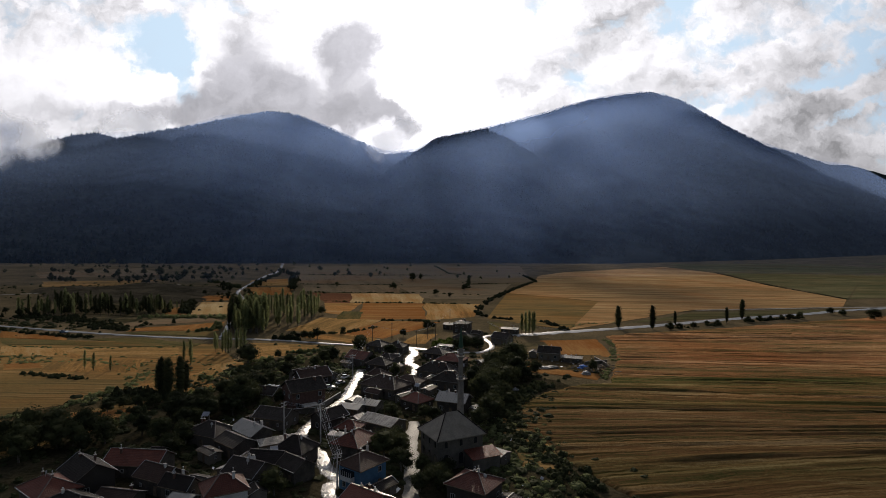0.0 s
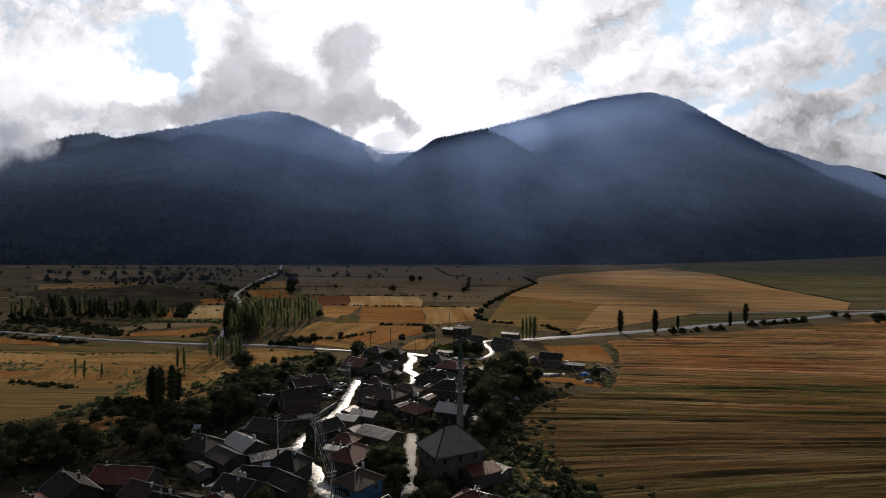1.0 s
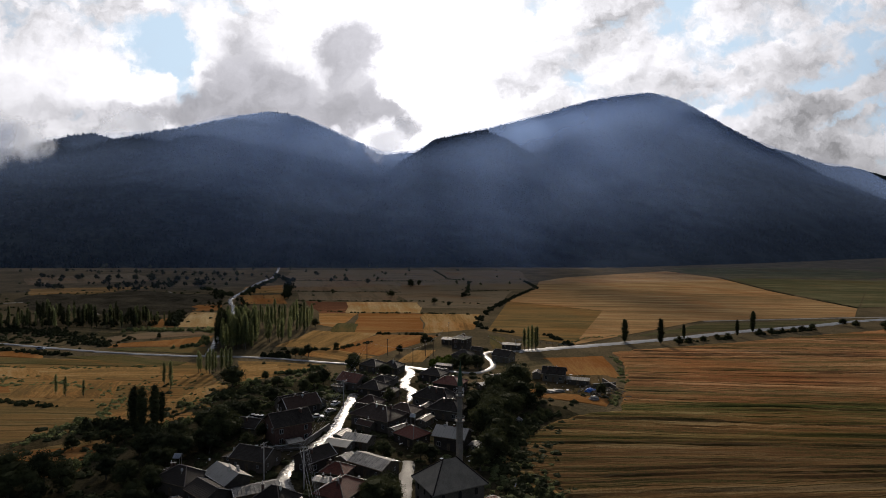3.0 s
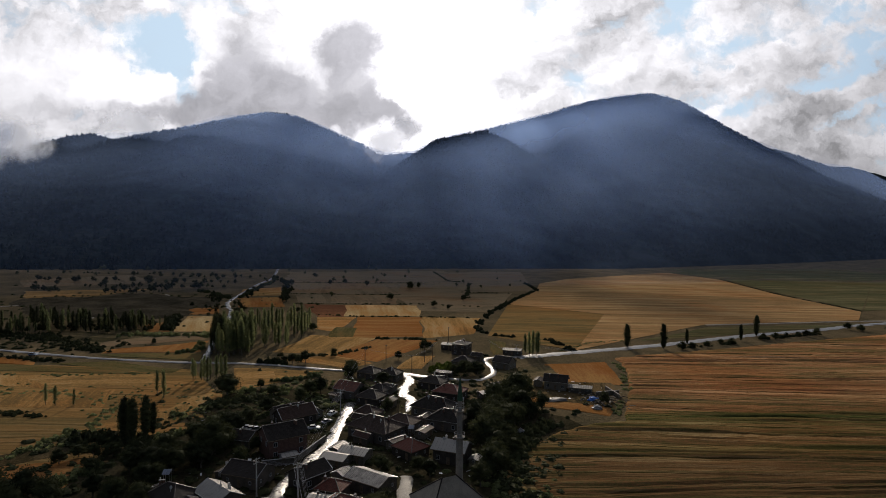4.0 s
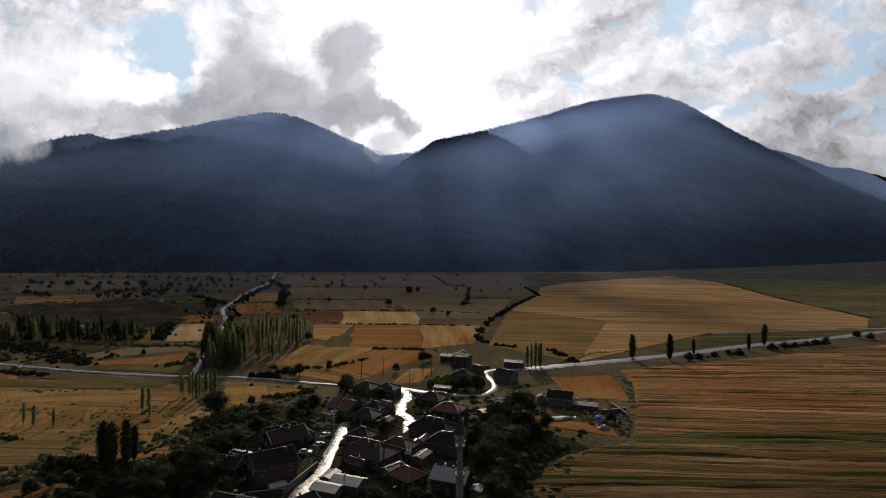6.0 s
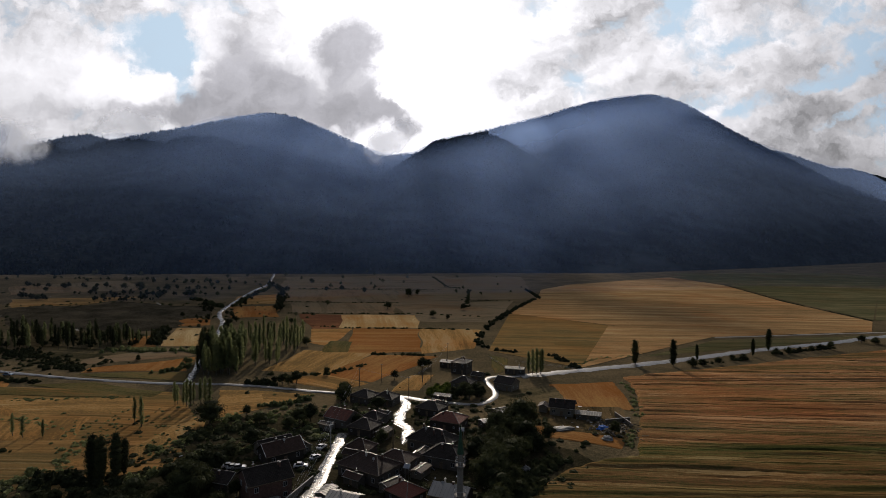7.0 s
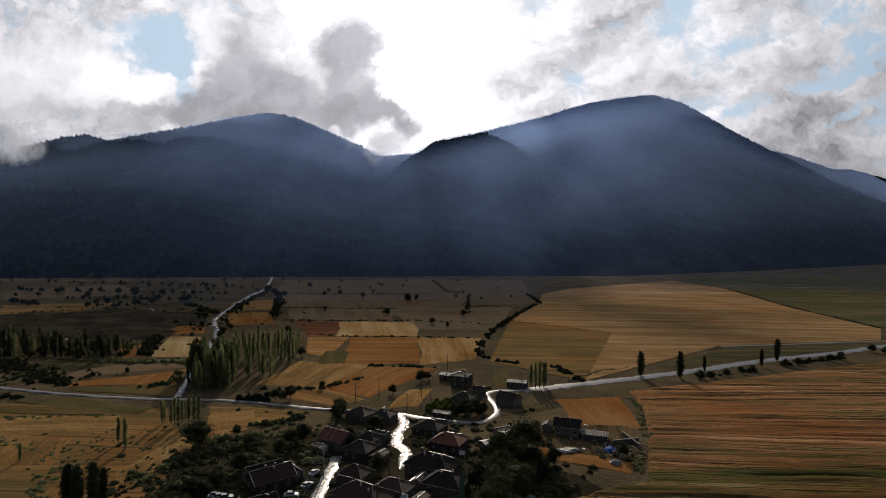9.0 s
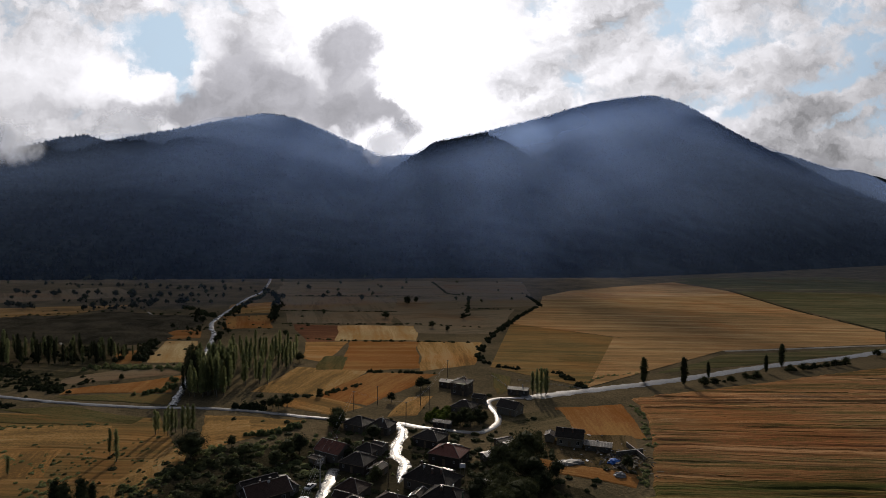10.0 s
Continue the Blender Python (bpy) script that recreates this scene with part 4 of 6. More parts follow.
def house(x, y, L, W, turn, eave, rise, form, roof, wall):
    small = eave < 3.5
    z = level(x, y)
    name = "shed" if small and L < 9 else "village_house"
    h = new(name)
    h.matrix_basis = pose(x, y, z, 0, 0, turn)
    words = f"{HOUSE_WORDS[roof]} {form} roof {'shed' if name == 'shed' else 'house'} with {WALL_WORDS[wall]}"
    tagged(h, words, "shed" if name == "shed" else "house", "houses of the village")
    bm = bmesh.new()
    v = box(bm, -L / 2, L / 2, -W / 2, W / 2, -0.6, eave)
    if form == "gable":
        for s in (-1, 1):
            tri = [bm.verts.new((s * L / 2, -W / 2, eave)), bm.verts.new((s * L / 2, W / 2, eave)), bm.verts.new((s * L / 2, 0, eave + rise - 0.17))]
            inner = [bm.verts.new((s * (L / 2 - 0.3), q.co.y, q.co.z)) for q in tri]
            bm.faces.new(tri if s > 0 else tri[::-1])
            bm.faces.new(inner[::-1] if s > 0 else inner)
    part("wall", bm, WALL[wall], h)
    over = 0.3 if small else 0.55
    bm, ex, ey, low, inset = roof_mesh(L, W, eave, rise, form, over)
    r = part("roof", bm, ROOF[roof], h)
    top = eave + rise
    # ridge and hip caps
    if roof != "metal":
        lines = [((-ex + inset, 0, top + 0.02), (ex - inset, 0, top + 0.02))]
        if form != "gable":
            lines += [((sx * (ex - inset), 0, top + 0.02), (sx * ex, sy * ey, low + 0.03)) for sx in (-1, 1) for sy in (-1, 1)]
        for p0, p1 in lines:
            bm = bmesh.new()
            rod(bm, p0, p1, 0.12, 0.12, 6)
            part("ridge_cap", bm, CAP, r)
    else:
        n = max(4, int(L / 0.9))
        bm = bmesh.new()
        for i in range(n + 1):
            sx = -ex + 0.05 + (2 * ex - 0.1) * i / n
            for sy in (-1, 1):
                rod(bm, (sx, 0, top + 0.01), (sx, sy * ey, low + 0.02), 0.045, 0.045, 4)
        part("sheet_ribs", bm, ROOF["metal"], r)
    # verge boards up the gables
    if form == "gable":
        for sx in (-1, 1):
            for sy in (-1, 1):
                bm = bmesh.new()
                rod(bm, (sx * (ex + 0.03), sy * ey, low + 0.01), (sx * (ex + 0.03), 0, top + 0.01), 0.07, 0.07, 5)
                part("verge", bm, TRIM if rng.random() < 0.45 else CAP, r)
    # gutter board along both eaves
    for sy in (-1, 1):
        bm = bmesh.new()
        box(bm, -ex, ex, sy * (ey + 0.06) - 0.05, sy * (ey + 0.06) + 0.05, low - 0.2, low - 0.03)
        part("gutter", bm, TRIM if rng.random() < (0.6 if sy > 0 else 0.35) else WOOD, r)
    # chimneys
    for k in range(1 if small else rng.choice((2, 2, 3))):
        if small and rng.random() < 0.5:
            break
        cx, cy = rng.uniform(-0.32, 0.32) * L, rng.uniform(-0.25, 0.25) * W
        zt = top + rng.uniform(0.15, 0.6)
        bm = bmesh.new()
        box(bm, cx - 0.21, cx + 0.21, cy - 0.19, cy + 0.19, eave, zt)
        ch = part("chimney", bm, WALL["white"] if rng.random() < 0.2 else WALL["brick"], h)
        bm = bmesh.new()
        box(bm, cx - 0.28, cx + 0.28, cy - 0.26, cy + 0.26, zt + 0.001, zt + 0.1)
        part("chimney_cap", bm, CONCRETE, ch)
        if rng.random() < 0.35:
            continue
        bm = bmesh.new()
        pipe = rng.uniform(0.3, 0.9)
        rod(bm, (cx, cy, zt + 0.1), (cx, cy, zt + pipe), 0.08, 0.08, 8)
        rod(bm, (cx, cy, zt + pipe + 0.01), (cx, cy, zt + pipe + 0.1), 0.17, 0.06, 8)
        part("flue", bm, TRIM, ch, "zinc stove pipe with a cowl")
    # a dish on some roofs
    if not small and rng.random() < 0.6:
        cx, cy = rng.uniform(-0.4, 0.4) * L, -W / 2 * rng.uniform(0.1, 0.5)
        zt = eave + rise * (1 - abs(cy) / (W / 2))
        bm = bmesh.new()
        rod(bm, (cx, cy, zt - 0.1), (cx, cy, zt + 0.9), 0.04, 0.04, 5)
        for a0 in range(10):
            a1, a2 = a0 * math.pi / 5, (a0 + 1) * math.pi / 5
            rim = [(cx + 0.45 * math.cos(q), cy + 0.12 + 0.1 * math.sin(q), zt + 0.9 + 0.42 * math.sin(q)) for q in (a1, a2)]
            bm.faces.new([bm.verts.new(q) for q in (*rim, (cx, cy, zt + 0.86))])
        part("satellite_dish", bm, FRAME, h, "white round dish on a pole")
    # windows and door
    floors = [1.5] if eave < 5 else [1.4, 4.1]
    for fl in floors:
        for sy, turned in ((-1, 0), (1, 180)):
            n = max(1, int(L / 3.0))
            for i in range(n):
                wx = (i + 0.5) / n * L - L / 2
                if fl < 2 and sy < 0 and i == n // 2:
                    bm = bmesh.new()
                    box(bm, wx - 0.5, wx + 0.5, -W / 2 - 0.05, -W / 2 + 0.02, -0.1, 2.05)
                    part("door", bm, WOOD, h, "plain brown wooden door")
                    continue
                if rng.random() < 0.85:
                    window(h, wx, sy * (W / 2 + 0.01), fl + 0.15, turned, "small" if small else "usual")
        for sx, turned in ((1, 90), (-1, 270)):
            n = max(1, int(W / 3.2))
            for i in range(n):
                if rng.random() < 0.75:
                    window(h, sx * (L / 2 + 0.01), (i + 0.5) / n * W - W / 2, fl + 0.15, turned, "small" if small else "usual")
    if wall == "blue":                    # glazed white bay on the street side
        bm = bmesh.new()
        box(bm, -L / 2 - 1.2, -L / 2 - 0.02, -1.6, 1.6, 2.9, 3.9)
        bay = part("bay", bm, WALL["white"], h, "white boarded bay")
        bm = bmesh.new()
        box(bm, -L / 2 - 1.15, -L / 2 - 0.02, -1.55, 1.55, 3.901, 5.0)
        part("bay_glass", bm, GLASS, bay)
        for k in range(6):
            bm = bmesh.new()
            yy = -1.56 + 3.12 * k / 5
            box(bm, -L / 2 - 1.2, -L / 2 - 1.11, yy - 0.06, yy + 0.06, 3.902, 5.0)
            part("mullion", bm, FRAME, bay)
    return h


house(-18.9, 128.8, 8.0, 6.6, 53, 6, 1.8, 'hip', 'brown', 'blue')
house(-23.6, 148.1, 9.6, 7.6, 65, 3.9, 2.2, 'hip', 'red', 'plaster')
house(-27.0, 160.5, 6.5, 5.6, -18, 2.9, 1.6, 'hip', 'red', 'plaster')
house(-18.5, 165.6, 11.0, 7.0, -33, 3, 1.3, 'gable', 'metal', 'plaster')
house(-25.1, 183.3, 8.0, 5.5, -21, 2.7, 1, 'gable', 'metal', 'stone')
house(-29.8, 179.4, 7.0, 5.0, -21, 2.5, 0.8, 'gable', 'metal', 'stone')
house(-21.5, 202.5, 14.8, 9.9, -33, 3.9, 2.6, 'hip', 'brown', 'plaster')
house(-10.0, 187.7, 8.0, 7.0, -42, 3, 2, 'hip', 'red', 'plaster')
house(-46.6, 187.5, 11.0, 9.0, 35, 6, 2.6, 'gable', 'slate', 'brick')
house(-49.7, 212.6, 11.5, 7.0, 40, 3.5, 2.4, 'gable', 'brown', 'plaster')
house(-36.9, 245.4, 10.0, 8.0, -30, 3.4, 2.4, 'gable', 'red', 'plaster')
house(-27.6, 237.4, 9.0, 8.0, -24, 3, 2.2, 'hip', 'slate', 'plaster')
house(-26.3, 217.9, 8.0, 7.0, -24, 2.9, 2.2, 'hip', 'brown', 'plaster')
house(-32.7, 274.2, 9.1, 8.2, -30, 3, 2, 'hip', 'slate', 'plaster')
house(-23.8, 272.5, 8.3, 7.5, -21, 3, 2, 'hip', 'slate', 'stone')
house(-5.2, 260.7, 10.0, 8.0, -27, 3, 2, 'hip', 'slate', 'plaster')
house(1.5, 245.8, 11.0, 9.0, -24, 3.4, 2.2, 'hip', 'red', 'plaster')
house(-3.5, 224.4, 14.5, 9.1, -30, 3.9, 2.8, 'hip', 'slate', 'plaster')
house(0.6, 212.5, 11.1, 8.3, -23, 3.7, 2.4, 'hip', 'slate', 'plaster')
house(-13.8, 208.4, 9.9, 7.9, -27, 3.4, 2, 'hip', 'brown', 'plaster')
house(16.8, 248.0, 9.0, 4.0, 30, 2.5, 0.5, 'gable', 'metal', 'stone')
house(24.0, 256.2, 6.0, 4.0, 30, 2.7, 0.5, 'gable', 'metal', 'stone')
house(45.8, 264.7, 9.0, 7.0, -18, 3.7, 2, 'gable', 'slate', 'stone')
house(54.7, 259.6, 9.0, 5.0, -17, 2.2, 0.6, 'gable', 'metal', 'stone')
house(7.8, 327.8, 8.0, 8.0, -24, 5.8, 1.2, 'hip', 'slate', 'plaster')
house(0.6, 338.6, 6.0, 5.0, -24, 2.9, 0.8, 'gable', 'metal', 'plaster')
house(34.6, 328.9, 9.4, 5.1, -17, 2.7, 0.7, 'gable', 'metal', 'plaster')
house(8.2, 298.4, 9.0, 8.0, -27, 3.2, 2.2, 'hip', 'slate', 'plaster')
house(27.4, 299.3, 8.9, 7.1, -36, 3.2, 2.2, 'gable', 'slate', 'stone')
house(-1.0, 279.5, 7.0, 3.0, -20, 2.2, 0.5, 'gable', 'metal', 'plaster')
house(2.0, 184.8, 9.0, 7.0, -21, 4.2, 1.8, 'gable', 'metal', 'plaster')
house(15.3, 314.0, 5.2, 4.4, -27, 2.5, 1.2, 'gable', 'slate', 'stone')
house(5.8, 123.4, 9.0, 8.0, -32, 4.4, 1.8, 'hip', 'red', 'plaster')
house(12.1, 145.2, 6.0, 4.0, -42, 2.5, 0.5, 'gable', 'metal', 'plaster')
house(-77.4, 123.9, 9.4, 7.5, -39, 4.5, 2.4, 'gable', 'slate', 'plaster')
house(-80.9, 117.1, 9.5, 7.6, -36, 3.9, 2, 'hip', 'red', 'plaster')
house(-71.3, 133.4, 13.0, 7.4, -5, 3.2, 2.2, 'gable', 'red', 'plaster')
house(-62.4, 125.3, 8.8, 6.2, -24, 3.4, 2, 'gable', 'brown', 'plaster')
house(-56.0, 120.9, 6.7, 3.6, -20, 3.5, 1.6, 'gable', 'slate', 'plaster')
house(-53.4, 116.7, 5.0, 2.9, -17, 2.5, 0.5, 'gable', 'metal', 'plaster')
house(-46.0, 118.8, 8.0, 7.1, 30, 4.2, 2.2, 'hip', 'red', 'white')
house(-66.5, 116.9, 8.0, 5.0, -11, 2.5, 1, 'gable', 'brown', 'stone')
house(-71.9, 110.8, 11.8, 7.9, -27, 3.4, 2, 'hip', 'slate', 'plaster')
house(-51.4, 152.6, 9.4, 6.0, -42, 4.2, 1.6, 'gable', 'metal', 'plaster')
house(-53.6, 146.1, 8.6, 6.2, -39, 3.4, 1.4, 'gable', 'slate', 'plaster')
house(-62.1, 152.6, 9.3, 7.4, -24, 3.7, 2.2, 'hip', 'slate', 'plaster')
house(-43.5, 148.5, 9.9, 5.0, 30, 2.9, 0.8, 'gable', 'metal', 'stone')
house(-37.2, 141.9, 8.0, 7.0, -21, 3.9, 2.6, 'hip', 'slate', 'plaster')
house(-42.1, 135.3, 7.9, 4.8, -8, 3.4, 1.8, 'gable', 'slate', 'plaster')
house(-34.7, 132.2, 6.6, 5.6, -39, 3.4, 1.8, 'gable', 'slate', 'plaster')
house(-44.2, 128.6, 8.0, 7.0, -24, 3.7, 2, 'gable', 'slate', 'plaster')
house(-16.1, 116.2, 8.1, 6.3, -36, 3.5, 1.6, 'gable', 'red', 'plaster')
house(12.3, 224.5, 5.0, 4.0, -18, 2.2, 0.4, 'gable', 'metal', 'stone')
house(-49.7, 167.7, 10.0, 8.0, -18, 3.2, 2, 'gable', 'slate', 'plaster')
house(-59.6, 193.0, 7.0, 6.0, -18, 2.5, 1.8, 'gable', 'slate', 'stone')
house(-25.7, 247.9, 7.0, 6.0, -30, 2.7, 1.8, 'hip', 'slate', 'plaster')
house(-34.2, 167.0, 8.4, 5.8, 50, 3.7, 1.8, 'gable', 'slate', 'plaster')
house(-53.3, 217.8, 10.6, 6.2, 40, 2.9, 1.8, 'gable', 'slate', 'stone')
house(-14.0, 124.7, 5.4, 3.2, 53, 2.5, 0.8, 'gable', 'slate', 'stone')
house(-20.1, 154.3, 3.5, 2.9, 155, 2.3, 0.7, 'gable', 'slate', 'stone')
house(-29.0, 155.6, 4.7, 2.8, -18, 2.3, 0.3, 'gable', 'metal', 'stone')
house(-26.2, 169.7, 3.9, 4.1, -123, 2.3, 0.8, 'gable', 'metal', 'stone')
house(-30.6, 186.8, 5.4, 2.9, -111, 2.7, 0.4, 'gable', 'metal', 'stone')
house(-24.8, 196.2, 5.5, 2.8, -33, 2.5, 0.9, 'gable', 'brown', 'stone')
house(-14.3, 192.8, 5.8, 3.4, -132, 2.7, 0.5, 'gable', 'slate', 'stone')
house(-43.3, 181.0, 4.1, 3.5, 35, 2.1, 0.4, 'gable', 'metal', 'stone')
house(-44.0, 218.4, 3.9, 2.8, 130, 2.7, 0.9, 'gable', 'slate', 'stone')
house(-41.4, 240.3, 4.7, 2.9, -30, 2.1, 0.4, 'gable', 'brown', 'stone')
house(-20.6, 233.2, 5.2, 3.5, 66, 2.6, 0.6, 'gable', 'slate', 'stone')
house(-28.3, 212.6, 4.4, 2.8, -24, 2.7, 0.9, 'gable', 'brown', 'stone')
house(-2.2, 266.5, 5.4, 3.3, 153, 2.6, 0.8, 'gable', 'slate', 'stone')
house(3.5, 252.3, 5.3, 3.0, 156, 2.3, 0.9, 'gable', 'brown', 'stone')
house(0.3, 231.2, 3.8, 3.7, 150, 2.5, 0.5, 'gable', 'slate', 'stone')
house(-7.0, 215.8, 5.1, 3.8, -113, 2.3, 0.9, 'gable', 'slate', 'stone')
house(-6.7, 203.7, 6.0, 3.1, 63, 2.2, 0.4, 'gable', 'brown', 'stone')
house(21.1, 260.8, 6.0, 3.3, -150, 2.5, 0.4, 'gable', 'slate', 'stone')
house(38.9, 267.6, 4.3, 3.3, -108, 2.6, 0.7, 'gable', 'brown', 'stone')
house(8.3, 181.7, 3.4, 2.6, 69, 2.2, 0.4, 'gable', 'metal', 'stone')
house(12.2, 119.3, 5.5, 4.2, 58, 2.1, 0.4, 'gable', 'slate', 'stone')
house(-83.0, 128.7, 5.0, 4.1, -129, 2.2, 0.7, 'gable', 'slate', 'stone')
house(-83.6, 111.4, 3.8, 2.9, -36, 2.2, 0.6, 'gable', 'slate', 'stone')
house(-69.9, 139.8, 3.1, 3.4, 175, 2.6, 0.9, 'gable', 'slate', 'stone')
house(-53.5, 125.5, 5.3, 3.4, 160, 2.3, 0.4, 'gable', 'slate', 'stone')
house(-40.1, 121.3, 3.8, 3.5, 120, 2.3, 0.8, 'gable', 'slate', 'stone')
house(-64.1, 108.0, 4.2, 3.4, 63, 2.4, 0.5, 'gable', 'slate', 'stone')
house(-58.0, 140.8, 5.6, 3.1, -39, 2.6, 0.3, 'gable', 'slate', 'stone')
house(-68.5, 156.9, 3.7, 4.0, -114, 2.2, 0.6, 'gable', 'slate', 'stone')
house(-48.1, 136.3, 3.8, 2.7, -98, 2.7, 0.8, 'gable', 'slate', 'stone')
house(-50.0, 132.1, 3.1, 4.1, -114, 2.1, 0.5, 'gable', 'metal', 'stone')
house(-56.5, 169.3, 3.7, 2.7, -108, 2.1, 0.3, 'gable', 'slate', 'stone')
house(-22.4, 252.4, 4.6, 3.8, 150, 2.6, 0.7, 'gable', 'slate', 'stone')
house(-47.9, 223.0, 3.4, 3.1, 130, 2.4, 0.3, 'gable', 'metal', 'stone')


# ---- mosque and minaret ----
def mosque():
    x, y, turn, a, b, eave, rise = 0.95, 144.6, 28.0, 12.2, 9.6, 8.2, 4.2
    m = new("mosque")
    m.matrix_basis = pose(x, y, level(x, y), 0, 0, turn)
    tagged(m, "grey rendered mosque with a pyramid sheet roof", "mosque")
    bm = bmesh.new()
    box(bm, -a / 2, a / 2, -b / 2, b / 2, -0.8, eave)
    part("wall", bm, WALL["mosque"], m)
    bm, ex, ey, low, inset = roof_mesh(a, b, eave, rise, "hip", 0.7, 0.22)
    r = part("roof", bm, ROOF["lead"], m, "low grey pyramid roof with dark hips")
    for sx in (-1, 1):
        for sy in (-1, 1):
            bm = bmesh.new()
            rod(bm, (sx * (ex - inset), 0, eave + rise + 0.03), (sx * ex, sy * ey, low + 0.03), 0.16, 0.16, 6)
            part("hip_cap", bm, ROOF["slate"], r)
    bm = bmesh.new()
    for s in (-1, 1):
        box(bm, -a / 2 - 0.12, a / 2 + 0.12, s * (b / 2 + 0.06) - 0.06, s * (b / 2 + 0.06) + 0.06, eave - 1.0, eave - 0.75)
        box(bm, s * (a / 2 + 0.06) - 0.06, s * (a / 2 + 0.06) + 0.06, -b / 2, b / 2, eave - 1.0, eave - 0.75)
    part("cornice", bm, CONCRETE, m)
    bm = bmesh.new()
    box(bm, -3.2, -2.6, -0.9, -0.3, eave + rise * 0.45, eave + rise * 0.62)
    part("roof_hatch", bm, ROOF["metal"], r)
    for i in range(3):
        u = (i + 0.5) / 3 - 0.5
        for row, w, h in ((2.2, 1.1, 2.2), (6.0, 0.8, 1.1)):
            for px, py, turned in ((u * a, -b / 2, 0), (a / 2, u * b, 90), (-a / 2, u * b, 270), (u * a, b / 2, 180)):
                arched_window(m, px, py, row, turned, w, h)
    # the lean-to hall and porch on the lower side
    bm = bmesh.new()
    box(bm, 1.0, a / 2 + 2.5, -b / 2 - 4.2, -b / 2 - 0.02, -0.6, 3.4)
    part("annex", bm, WALL["mosque"], m, "low rendered annex")
    bm = bmesh.new()
    v = [bm.verts.new(q) for q in ((0.7, -b / 2 - 4.6, 3.3), (a / 2 + 2.9, -b / 2 - 4.6, 3.3), (a / 2 + 2.9, -b / 2 - 0.03, 4.3), (0.7, -b / 2 - 0.03, 4.3))]
    w = [bm.verts.new(q.co - Vector((0, 0, 0.14))) for q in v]
    bm.faces.new(v)
    bm.faces.new(w[::-1])
    for k in range(4):
        bm.faces.new((v[(k + 1) % 4], v[k], w[k], w[(k + 1) % 4]))
    part("annex_roof", bm, ROOF["red"], m, "faded red lean-to roof")


def arched_window(parent, x, y, z, turn, w, h):
    def slab(bm, grow, y0, y1):
        ring = [(-w / 2 - grow, -h / 2 - grow), (w / 2 + grow, -h / 2 - grow)]
        ring += [((w / 2 + grow) * math.cos(k * math.pi / 8), h / 2 + (w / 2 + grow) * math.sin(k * math.pi / 8)) for k in range(9)]
        front = [bm.verts.new((q[0], y0, q[1])) for q in ring]
        rear = [bm.verts.new((q[0], y1, q[1])) for q in ring]
        bm.faces.new(front)
        bm.faces.new(rear[::-1])
        for k in range(len(ring)):
            bm.faces.new((front[(k + 1) % len(ring)], front[k], rear[k], rear[(k + 1) % len(ring)]))
    bm = bmesh.new()
    slab(bm, 0.12, -0.04, 0.05)
    win = part("window", bm, WALL["mosque"], parent)
    win.matrix_basis = pose(x, y, z, 0, 0, turn)
    bm = bmesh.new()
    slab(bm, 0.0, -0.055, 0.02)
    part("pane", bm, GLASS, win)


def lathe(bm, profile, sides=14):
    rings = [[bm.verts.new((r * math.cos(2 * math.pi * i / sides), r * math.sin(2 * math.pi * i / sides), z)) for i in range(sides)] for r, z in profile]
    for p, q in zip(rings, rings[1:]):
        for i in range(sides):
            j = (i + 1) % sides
            bm.faces.new((p[i], p[j], q[j], q[i]))
    bm.faces.new(rings[-1])
    bm.faces.new(rings[0][::-1])


def minaret():
    x, y = 3.2, 149.0
    m = new("minaret")
    m.matrix_basis = pose(x, y, level(x, y))
    tagged(m, "slender pale stone minaret with two balconies and a green spire", "minaret")
    bm = bmesh.new()
    lathe(bm, [(1.15, -0.5), (1.15, 8.0), (0.84, 9.6), (0.74, 19.4)])
    part("shaft", bm, WALL["minaret"], m)
    bm = bmesh.new()
    lathe(bm, [(0.62, 19.4), (0.58, 25.2)])
    part("upper_shaft", bm, WALL["minaret"], m)
    for z, r in ((19.4, 1.2), (25.2, 1.0)):
        bm = bmesh.new()
        lathe(bm, [(r * 0.6, z - 0.5), (r, z), (r, z + 0.15), (r * 0.98, z + 0.16)])
        bal = part("balcony", bm, WALL["minaret"], m)
        bm = bmesh.new()
        for i in range(12):
            c, s = math.cos(i * math.pi / 6), math.sin(i * math.pi / 6)
            rod(bm, (0.94 * r * c, 0.94 * r * s, z + 0.15), (0.94 * r * c, 0.94 * r * s, z + 1.0), 0.03, 0.03, 4)
            c2, s2 = math.cos((i + 1) * math.pi / 6), math.sin((i + 1) * math.pi / 6)
            rod(bm, (0.94 * r * c, 0.94 * r * s, z + 1.0), (0.94 * r * c2, 0.94 * r * s2, z + 1.0), 0.045, 0.045, 4)
        part("railing", bm, FRAME, bal, "white metal railing")
    bm = bmesh.new()
    lathe(bm, [(0.5, 25.2), (0.5, 27.6)])
    part("lantern", bm, WALL["minaret"], m)
    bm = bmesh.new()
    lathe(bm, [(0.68, 27.6), (0.58, 28.4), (0.05, 33.2)])
    part("spire", bm, COPPER, m, "pointed green spire")
    for s in (-1, 1):
        bm = bmesh.new()
        lathe(bm, [(0.05, 0), (0.22, 0.4), (0.24, 0.42)], 8)
        horn = part("loudspeaker", bm, FRAME, m, "white horn loudspeaker")
        horn.matrix_basis = pose(0.5 * s, -0.3, 27.0, 80, 0, 40 * s)


mosque()
minaret()


